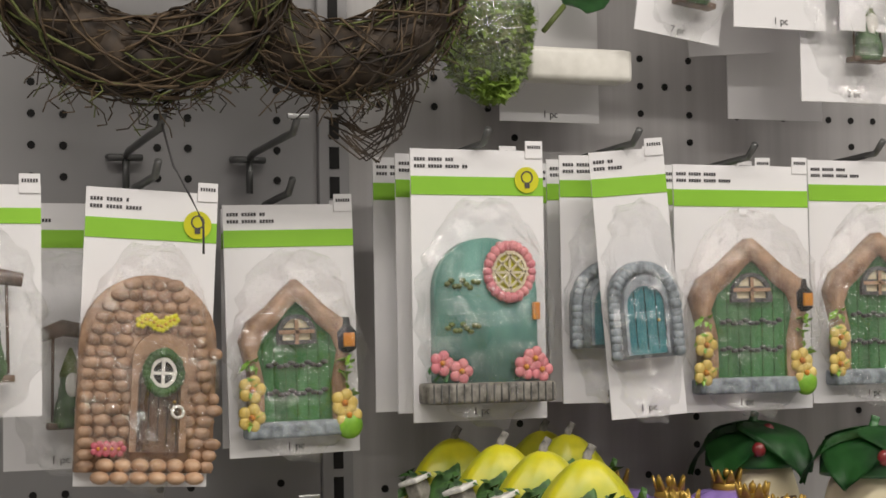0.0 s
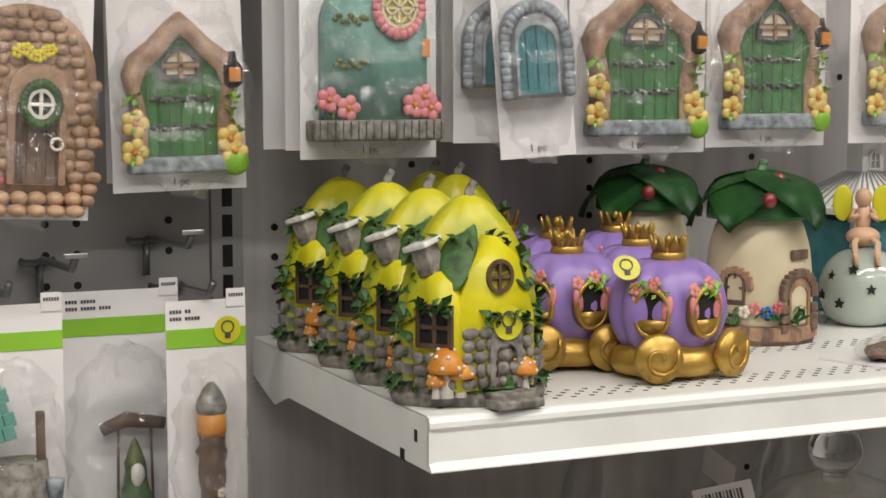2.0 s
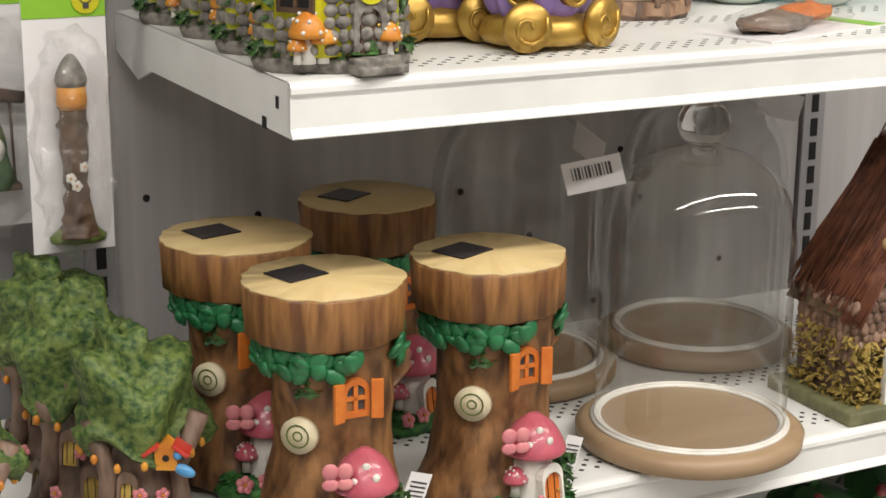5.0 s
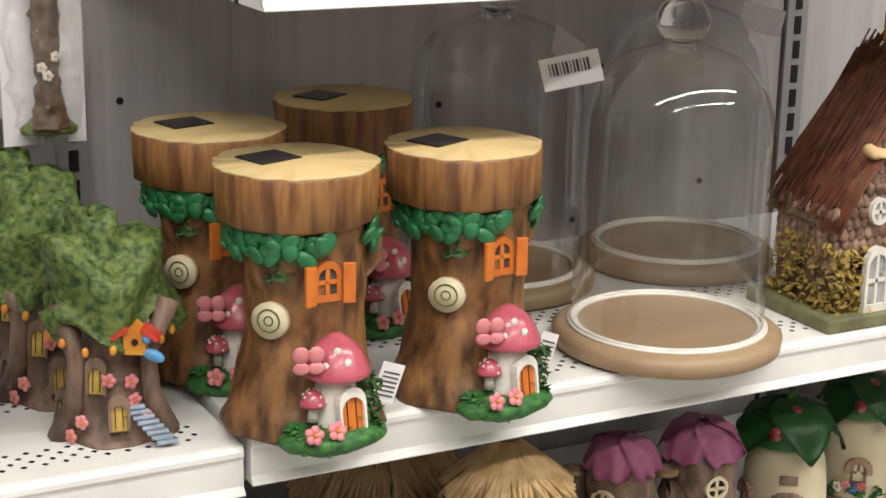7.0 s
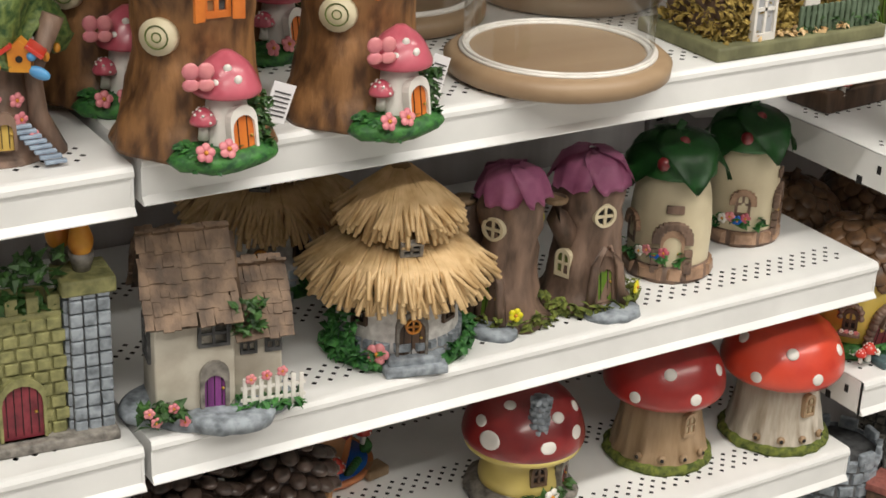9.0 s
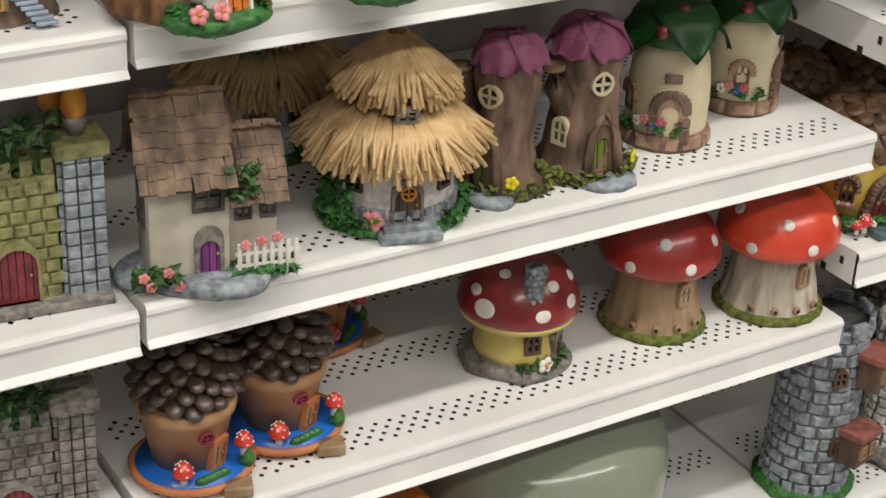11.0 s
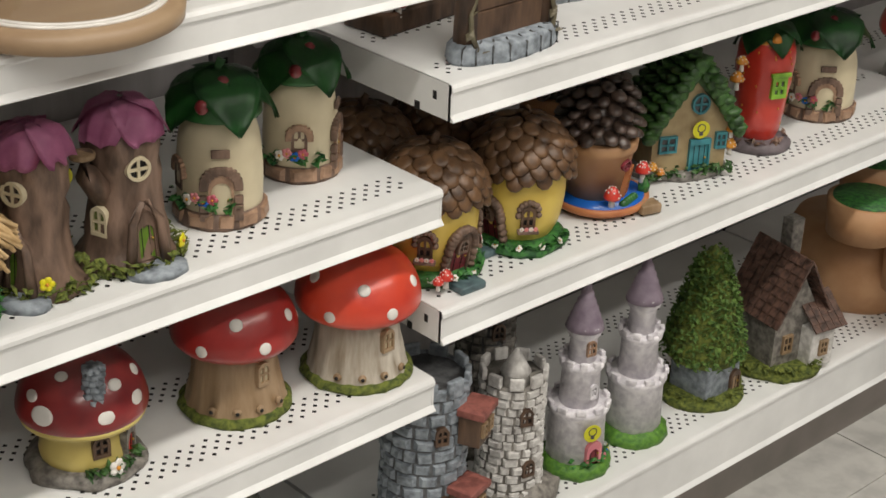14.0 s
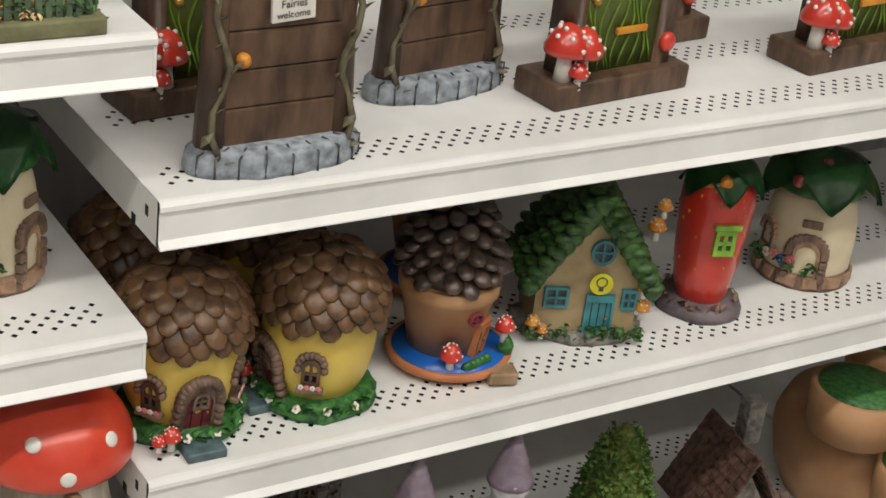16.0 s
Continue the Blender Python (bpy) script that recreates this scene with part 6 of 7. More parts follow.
def acorn_house(x, y, z, rz, w=0.106, h=0.142):
    t = thing("acorn_house", x, y, z, rz, "yellow acorn fairy house with brown scale cap and red door", "fairy house", "acorn houses")
    r = w / 2
    P = smooth_prof([(r * 0.62, 0.006), (r * 0.84, h * 0.20), (r * 0.93, h * 0.42), (r * 0.90, h * 0.66)], 14)
    part("base", lathe([(r * 1.0, 0), (r * 1.04, 0.006), (r * 0.85, 0.013)], wob=0.006, fr=60), GRASS, t)
    part("wall", lathe(P), mat("acorn_yellow", (0.74, 0.56, 0.12), (0.66, 0.47, 0.09), 24, 0.4, 0.04), t)
    bm = bmesh.new()
    add_scales(bm, lambda u: (r * 0.98 * math.sin(u * 1.62) + 0.001, h * (0.60 + 0.36 * math.cos(u * 1.50))), 88, 0.0115, tilt=4, flat=0.30, gain=62, wide=0.85)
    add_ball(bm, (0, 0, h * 0.62), (r * 0.93, r * 0.93, h * 0.33), None, 24, 14)
    part("acorn_cap", bm, ACORN, t, "overlapping brown scales")["kind"] = "stuff"
    part("stalk", tube([(0, 0, h * 0.94), (0.001, 0, h * 1.0), (0.004, 0, h * 1.03)], [0.005, 0.004, 0.0035], 8), ACORN, t)
    dm = on(0, r * 0.75, 0.008, 12)
    door(t, dm, 0.027, 0.050, CRIMSON, TRUNK, 3, label="dark red door in brown arch", bar=0.003)
    bm = bmesh.new()
    for i in range(15):
        a = math.pi * i / 14
        add_ball(bm, (0.0165 * math.cos(a), -0.001, 0.034 + 0.0205 * math.sin(a)), (0.0046, 0.0055, 0.0042), dm, 8, 6, 0.0012, 150)
    for sx in (-1, 1):
        for k in range(5):
            add_ball(bm, (sx * 0.0168, -0.001, 0.002 + k * 0.0075), (0.0044, 0.0055, 0.0048), dm, 8, 6, 0.0012, 150)
    part("door_surround", bm, TRUNK, t)["kind"] = "stuff"
    window(t, dm @ pose(0, -0.003, 0.028), 0.013, 0.016, TRUNK, None, "arch", 0.0018)
    for az in (54, -48):
        wm = on(az, r * 0.885, h * 0.21, 4)
        window(t, wm, 0.015, 0.027, BROWN, None, "arch", 0.0024)
        bm = bmesh.new()
        for i in range(9):
            u = i / 8
            add_ball(bm, (0.0105 * math.cos(math.pi * u), -0.001, 0.017 + 0.014 * math.sin(math.pi * u) ** 0.8), (0.0034, 0.0036, 0.0034), wm, 7, 5, 0.0008, 150)
        add_box(bm, (0, -0.003, -0.001), (0.022, 0.007, 0.004), wm, 0.001)
        part("window_surround", bm, TRUNK, t)["kind"] = "stuff"
        for k in range(4):
            flower(t, wm @ pose(-0.007 + 0.0048 * k, -0.006, 0.003), 0.0024, (WHITE, PINK)[k % 2])
    dw = on(28, r * 0.90, h * 0.66, -24)
    part("dormer", plate(arch(0.022, 0.024, 8), -0.006, 0.010, dw), ACORN, t)
    window(t, dw @ pose(0, -0.0065, 0.003), 0.014, 0.016, TRUNK, None, "arch", 0.0018)
    leaf_patch(t, belt(r * 1.0, 0.010, 100, 0.005, 3, -100, 140), 0.006, GRASS, 3, None, "grass_tuft")
    for k in range(8):
        flower(t, on(-96 + k * 28, r * 1.03, 0.012, -40), 0.0036, WHITE)
    part("path", box((0, -0.004, 0.004), (0.032, 0.026, 0.008), 0.002, on(0, r, 0)), mat("slate_path", (0.10, 0.16, 0.17), (0.05, 0.08, 0.09), 90, 0.5, 0.2), t)
    for px_, hh in ((-0.024, 0.020), (-0.034, 0.015)):
        toadstool(t, on(0, r, 0.006) @ pose(px_, -0.002, 0), hh, RED)
    return t


ah = acorn_house(0.790, -0.283, ZC3, -2, 0.100, 0.142)
for ax, ay, ar in ((0.909, -0.288, -88), (0.800, -0.165, -10), (0.910, -0.165, 5)):
    copy_thing(ah, pose(ax, ay, ZC3, 0, 0, ar))


def ivy_cottage(x, y, z, rz):
    t = thing("ivy_cottage", x, y, z, rz, "tan cottage under a dark green leaf roof with teal door", "fairy house")
    part("base", lathe([(0.060, 0), (0.061, 0.006), (0.055, 0.010)], sy=0.7, wob=0.004, fr=60), STONE, t)
    part("wall", plate([(-0.046, 0.006), (0.046, 0.006), (0.046, 0.066), (0, 0.118), (-0.046, 0.066)], -0.030, 0.034), mat("tan_wall", (0.42, 0.32, 0.17), (0.33, 0.24, 0.12), 60, 0.5, 0.15), t, smooth=False)
    rnd = random.Random(7)
    bm = bmesh.new()
    for sgn in (-1, 1):
        for k in range(9):
            for j in range(8):
                u = k / 8
                add_ball(bm, (sgn * (0.004 + 0.052 * u), -0.038 + j * 0.011, 0.145 - 0.082 * u ** 1.1), (0.0105, 0.0095, 0.0045), pose(0, 0, 0, random.uniform(-4, 4)), 7, 5, 0.003, 100)
    for sgn in (-1, 1):
        for k in range(9):
            u = k / 8
            add_ball(bm, (sgn * (0.002 + 0.054 * u), -0.040, 0.138 - 0.080 * u), (0.0095, 0.006, 0.010), None, 8, 6, 0.0015, 100)
    part("leaf_roof", bm, IVY, t, "dark green overlapping leaf roof")["kind"] = "stuff"
    part("roof_deck", plate([(-0.056, 0.058), (0, 0.138), (0.056, 0.058), (0, 0.118)], -0.036, 0.040), IVY, t)
    door(t, pose(0.012, -0.0325, 0.008), 0.026, 0.040, TEAL_BLUE, TEAL_BLUE, 4, "square", label="teal plank door")
    window(t, pose(0.008, -0.0325, 0.078), 0.022, 0.024, TEAL_BLUE, MORTAR, "round", 0.0022)
    window(t, pose(-0.028, -0.0325, 0.034), 0.022, 0.020, TEAL_BLUE, MORTAR, "square", 0.0022)
    window(t, pose(0.038, -0.0325, 0.034), 0.014, 0.020, TEAL_BLUE, MORTAR, "square", 0.002)
    tag_disc(t, pose(0.010, -0.036, 0.060), 0.0105)
    for px_, py_, pz, hh in ((-0.046, -0.034, 0.008, 0.018), (-0.038, -0.040, 0.006, 0.014), (0.052, -0.030, 0.024, 0.020), (0.050, -0.032, 0.046, 0.016), (0.054, -0.024, 0.10, 0.022), (0.058, -0.024, 0.122, 0.018)):
        toadstool(t, pose(px_, py_, pz), hh, AMBER)
    leaf_patch(t, [(rnd.uniform(-0.055, 0.055), rnd.uniform(-0.042, -0.034), rnd.uniform(0.006, 0.018)) for _ in range(100)], 0.005, IVY, 3)


ivy_cottage(1.183, -0.270, ZC3, -24)


def strawberry_house(x, y, z, rz):
    t = thing("strawberry_house", x, y, z, rz, "tall red strawberry fairy house with green window on grey base", "fairy house", "strawberry houses")
    part("base", lathe([(0.040, 0), (0.041, 0.008), (0.034, 0.013)], wob=0.003, fr=70), mat("slate_base", (0.17, 0.14, 0.15), (0.09, 0.075, 0.08), 70, 0.6, 0.2), t)
    P = smooth_prof([(0.022, 0.012), (0.027, 0.03), (0.032, 0.075), (0.034, 0.115), (0.028, 0.138), (0.012, 0.150)], 20)
    part("body", lathe(P, seg=40, wob=0.0012, fr=90), RED, t)
    R = lerp_prof(P)
    rnd = random.Random(3)
    bm = bmesh.new()
    for _ in range(60):
        zz = rnd.uniform(0.03, 0.135)
        add_ball(bm, (0, 0, 0), (0.0012, 0.0008, 0.0018), on(rnd.uniform(-180, 180), R(zz) + 0.0004, zz), 6, 4)
    part("seed", bm, AMBER, t)["kind"] = "stuff"
    leaf_roof(t, 0.030, 0.128, 0.156, 6, GREEN, 0.008, "calyx")
    for az, zz in ((-40, 0.136), (-10, 0.139), (20, 0.134), (-70, 0.134)):
        toadstool(t, on(az, 0.026, zz - 0.012), 0.02, AMBER, None, False)
    wn = on(6, 0.0335, 0.070)
    window(t, wn, 0.020, 0.026, LEAF_LIME, MORTAR, "square", 0.0035)
    part("lintel", box((0, -0.002, 0.029), (0.026, 0.005, 0.005), 0.001, wn), LEAF_LIME, t)
    leaf_patch(t, belt(0.034, 0.014, 50, 0.004, 4), 0.006, TRUNK, 3, None, "root_leaf")


strawberry_house(1.318, -0.282, ZC3, -26)
toadstool_house(1.70, -0.262, ZC3 - 0.02, 0.13, WHITE, RED, "white-stemmed red toadstool on the far shelf")


# base deck of the third bay
def round_tower(x, y, z, rz, r, h, stone, mortar, label, course=0.012, style="ruin"):
    t = thing("stone_tower", x, y, z, rz, label, "fairy tower")
    part("foot", lathe([(r * 1.15, 0), (r * 1.18, 0.008), (r * 1.0, 0.014)], wob=0.006, fr=50), GRASS if style != "ruin" else STONE, t)
    part("core", lathe([(r * 1.0, 0.004), (r * 0.93, h * 0.5), (r * 0.92, h)], wob=0.002, fr=50), mortar, t)
    bm = bmesh.new()
    add_stones(bm, lambda q: r * (0.995 - 0.07 * min(1, q / (h * 0.5))), 0.008, h, course, seed=int(r * 1e4), depth=0.003, gap=0.12)
    part("stone", bm, stone, t, smooth=False)["kind"] = "stuff"
    for k in range(9):
        a = k * 40
        part("merlon", box((0, 0, 0), (r * 0.42, 0.006, 0.014), 0.0015, on(a, r * 0.93, h + 0.006)), stone, t)
    for az, zz in ((-10, h * 0.30), (-20, h * 0.72)):
        window(t, on(az, r * 1.02, zz), 0.015, 0.021, BROWN, None, "arch", 0.0022)
    return t


rt = round_tower(0.775, -0.300, ZC4, 0, 0.046, 0.205, BLUESTONE, mat("grey_joint", (0.15, 0.155, 0.16), (0.07, 0.07, 0.075), 120, 0.7, 0.3), "blue-grey cobble tower with red-roofed wooden bay", 0.0145, "grass")
for dz_, az in ((0.055, 14), (0.145, 24)):
    bay = part("wooden_bay", box((0, -0.006, dz_ + 0.016), (0.034, 0.024, 0.034), 0.001, on(az, 0.05, 0)), BROWN, rt)
    part("bay_roof", box((0, -0.008, dz_ + 0.037), (0.040, 0.030, 0.008), 0.001, on(az, 0.05, 0)), mat("worn_red_roof", (0.30, 0.10, 0.08), (0.16, 0.05, 0.04), 110, 0.6, 0.3), bay)
    for sx in (-1, 1):
        window(bay, on(az, 0.05, 0) @ pose(sx * 0.008, -0.0195, dz_ + 0.010), 0.011, 0.016, LIGHT_BARK, None, "square", 0.0015)
rw = round_tower(0.905, -0.300, ZC4, 0, 0.037, 0.158, WHITESTONE, STONE, "weathered white stone ruined tower", 0.0105)
part("turret", lathe([(0.016, 0.150), (0.015, 0.172), (0.017, 0.173), (0.002, 0.200)], seg=16, off=(-0.012, -0.014)), WHITESTONE, rw)
part("boulder", ball((0.005, -0.018, 0.012), (0.05, 0.03, 0.02), None, 18, 12, 0.008, 60), STONE, rw)
rg = round_tower(0.955, -0.205, ZC4, 0, 0.034, 0.22, STONE, MORTAR, "grey stone tower standing behind the others", 0.011)


CASTLE_WHITE = mat("castle_white", (0.84, 0.81, 0.83), (0.60, 0.57, 0.61), 110, 0.55, 0.3)


def fairy_castle(x, y, z, rz, tag):
    t = thing("white_castle_tower", x, y, z, rz, "tall white castle tower with lilac conical roof on grass", "fairy tower", "white castle towers")
    part("grass_foot", lathe([(0.042, 0), (0.043, 0.010), (0.034, 0.018)], wob=0.004, fr=90), mat("bright_grass", (0.12, 0.28, 0.03), (0.05, 0.15, 0.02), 150, 0.6, 0.4), t)
    for r0, r1, z0, z1 in ((0.034, 0.032, 0.010, 0.085), (0.023, 0.022, 0.085, 0.140), (0.016, 0.0155, 0.140, 0.180)):
        part("drum", lathe([(r0, z0), (r1, z1 - 0.012), (r1 + 0.004, z1 - 0.006), (r1 + 0.004, z1)], seg=32, wob=0.001, fr=120), CASTLE_WHITE, t)
        for k in range(10):
            part("merlon", box((0, 0, 0), (r1 * 0.38, 0.005, 0.007), 0.001, on(k * 36, r1 + 0.0025, z1 + 0.002)), CASTLE_WHITE, t)
    P = []
    for k in range(6):
        u = k / 6
        P += [(0.021 * (1 - u) + 0.001, 0.180 + 0.055 * u), (0.0195 * (1 - u) + 0.0006, 0.180 + 0.055 * u + 0.007)]
    part("cone_roof", lathe(P, seg=24, wob=0.0008, fr=160), LILAC, t)
    door(t, on(-4, 0.034, 0.018), 0.021, 0.030, CRIMSON, PINK, 3, label="crimson arched door", bar=0.0045)
    window(t, on(0, 0.023, 0.098), 0.010, 0.018, CASTLE_WHITE, None, "arch", 0.0015)
    window(t, on(-6, 0.0158, 0.150), 0.012, 0.019, TANSTONE, None, "arch", 0.0015)
    leaf_patch(t, belt(0.037, 0.02, 40, 0.005, 3, -50, 60), 0.005, GRASS, 3, None, "shrub")
    for k, c in enumerate((PINK, BLUE, YELLOW)):
        flower(t, on(22 + 14 * k, 0.038, 0.022), 0.005, c)
    if tag:
        tag_disc(t, on(-14, 0.039, 0.062), 0.011)
    return t


fc = fairy_castle(1.013, -0.302, ZC4, -6, True)
fairy_castle(1.116, -0.300, ZC4, 120, False)


def topiary_house(x, y, z):
    t = thing("topiary_house", x, y, z, 0, "small blue house under a mossy cone of green leaves", "fairy house")
    part("foot", lathe([(0.054, 0), (0.056, 0.008), (0.05, 0.014)], wob=0.004, fr=60), MOSS, t)
    part("wall", box((0, -0.006, 0.035), (0.062, 0.06, 0.055), 0.003), BLUESTONE, t)
    door(t, pose(0.020, -0.0375, 0.012), 0.018, 0.030, LIGHT_BARK, BROWN, 3, label="brown plank door")
    rnd = random.Random(2)
    spots = []
    for _ in range(2400):
        u = rnd.random() ** 0.7
        a = rnd.uniform(0, 6.28)
        k = (0.012 + 0.040 * u ** 0.75) * rnd.uniform(0.85, 1.1)
        spots.append((k * math.cos(a), k * math.sin(a), 0.200 - 0.140 * u + rnd.uniform(-0.004, 0.004)))
    leaf_patch(t, spots, 0.0042, mat("topiary_green", (0.11, 0.19, 0.03), (0.03, 0.08, 0.012), 120, 0.7, 0.3), 5, None, "leaf_cone")
    part("crown_core", lathe([(0.044, 0.055), (0.048, 0.075), (0.032, 0.13), (0.012, 0.19), (0.002, 0.205)], wob=0.004, fr=70), MOSS, t)
    leaf_patch(t, belt(0.05, 0.014, 200, 0.008, 6), 0.0055, MOSS, 3, None, "moss")


topiary_house(1.252, -0.292, ZC4)
bc = thing("brick_cottage", 1.392, -0.300, ZC4, -10, "grey stone cottage with brown tiled roof and mossy foot", "fairy house")
part("foot", lathe([(0.064, 0), (0.066, 0.008), (0.058, 0.014)], wob=0.005, fr=60), MOSS, bc)
part("wall", plate([(-0.036, 0.008), (0.036, 0.008), (0.036, 0.078), (0, 0.140), (-0.036, 0.078)], -0.034, 0.040), STONE, bc, smooth=False)
part("annex", box((0.030, -0.040, 0.036), (0.040, 0.030, 0.056), 0.002), WHITESTONE, bc)
bm_r = bmesh.new()
for sg_ in (-1, 1):
    for k in range(8):
        for j in range(8):
            add_box(bm_r, (0, 0, 0), (0.0145, 0.0115, 0.003), pose(sg_ * (0.003 + 0.0058 * k), -0.042 + j * 0.0125, 0.156 - 0.0105 * k, 0, sg_ * 54), 0.0008)
for k in range(5):
    for j in range(5):
        add_box(bm_r, (0, 0, 0), (0.0102, 0.0125, 0.003), pose(0.010 + j * 0.011, -0.060 + k * 0.008, 0.070 + k * 0.007, 36), 0.0008)
part("roof_tile", bm_r, mat("brown_tile", (0.13, 0.07, 0.05), (0.035, 0.018, 0.013), 130, 0.5, 0.2), bc, smooth=False)["kind"] = "stuff"
window(bc, pose(-0.014, -0.036, 0.030), 0.016, 0.026, LIGHT_BARK, None, "square", 0.002)
window(bc, pose(0.030, -0.0565, 0.026), 0.014, 0.022, LIGHT_BARK, None, "square", 0.002)
part("chimney", box((0.026, 0.02, 0.165), (0.02, 0.02, 0.05), 0.002), STONE, bc)
leaf_patch(bc, belt(0.062, 0.014, 220, 0.007, 3), 0.0055, MOSS, 3, None, "moss")
bp_ = thing("broken_planter", 1.640, -0.250, ZC4, 0, "broken terracotta pot planter with stepped green terraces", "planter")
part("pot_wall", lathe(smooth_prof([(0.075, 0), (0.095, 0.04), (0.10, 0.08), (0.09, 0.11)], 12), seg=40, wob=0.003, fr=30), POT_TAN, bp_)
for k, (dx, dy, zz, rr) in enumerate(((-0.095, -0.060, 0.190, 0.052), (-0.020, -0.085, 0.165, 0.046), (-0.045, -0.120, 0.115, 0.046), (0.0, -0.01, 0.205, 0.05))):
    ter = part("terrace", lathe([(rr * 0.92, -0.05), (rr, 0.0), (rr * 0.9, 0.001)], seg=30, m=pose(dx, dy, zz)), POT_TAN, bp_)
    part("terrace_turf", lathe([(rr * 0.88, -0.002), (rr * 0.86, 0.003), (0.003, 0.004)], seg=30, m=pose(dx, dy, zz)), GRASS, ter)


# ---- hanging cards, hooks, nests ----
def hook(x, y1, z, plate_on=False, label="steel peg hook on the pegboard"):
    t = thing("peg_hook", x, 0, z, 0, label, "peg hook", "peg hooks")
    bm = bmesh.new()
    add_tube(bm, [(0, -0.004, 0.0), (0, -0.02, 0.004), (0, y1 + 0.012, 0.008), (0, y1, 0.018)], 0.0030, 8)
    part("arm", bm, GUN, t)
    bm = bmesh.new()
    add_tube(bm, [(-0.0127, 0.004, 0.001), (-0.0127, -0.006, 0), (0.0127, -0.006, 0), (0.0127, 0.004, 0.001)], 0.0030, 8)
    add_tube(bm, [(0, -0.006, 0), (0, -0.006, -0.028)], 0.003, 8)
    part("back_wire", bm, GUN, t)
    if plate_on:
        part("label_plate", box((0, y1 - 0.001, 0.019), (0.017, 0.003, 0.004), 0.0008), CHROME, t)


def product_card(x0, x1, z0, z1, y, content, label, rz=0.0, pc="1 pc", badge=False, tilt=0.0, band=True):
    w, h = x1 - x0, z1 - z0
    t = thing("product_card", (x0 + x1) / 2, y, z0, 0, label, "packaged ornament", "hanging cards")
    t.matrix_world = pose((x0 + x1) / 2, y, z1, 0, tilt, rz) @ pose(0, 0, -h)
    part("card", box((0, 0, h / 2), (w, 0.0012, h), 0.0), CARD, t, smooth=False)
    if band:
        part("printed_band", box((0, -0.0009, h * 0.865), (w * 0.998, 0.0006, h * 0.068), 0.0), LIME, t, smooth=False)
        bm = bmesh.new()
        for k, ln in ((0, 0.30), (1, 0.40)):
            n = int(w * ln / 0.0024)
            for q in range(n):
                if q % 6 != 4:
                    add_box(bm, (-w / 2 + 0.004 + q * 0.0024, -0.0009, h * 0.962 - k * 0.0055), (0.0017, 0.0005, 0.0026))
        part("printed_line", bm, INK, t, smooth=False)
        tg = part("price_label", box((w / 2 - 0.008, -0.0012, h + 0.001), (0.015, 0.0008, 0.014), 0.0), CARD, t, smooth=False)
        bm = bmesh.new()
        for q in range(6):
            add_box(bm, (w / 2 - 0.013 + q * 0.002, -0.0018, h + 0.003), (0.0013, 0.0004, 0.0026))
        part("price_print", bm, INK, tg, smooth=False)
    if badge:
        tag_disc(t, pose(w / 2 - 0.015, -0.0026, h * 0.89), 0.0105)
    if pc:
        words(pc, 0.0085, pose(0, -0.0012, h * 0.022), t, INK)
    if content:
        content(t, w, h)
        part("clear_bag", ball((0, -0.013, h * 0.40), (w * 0.50, 0.022, h * 0.42), None, 34, 26, 0.009, 85), FILM, t, "crinkled clear bag", smooth=False).visible_shadow = False
    return t


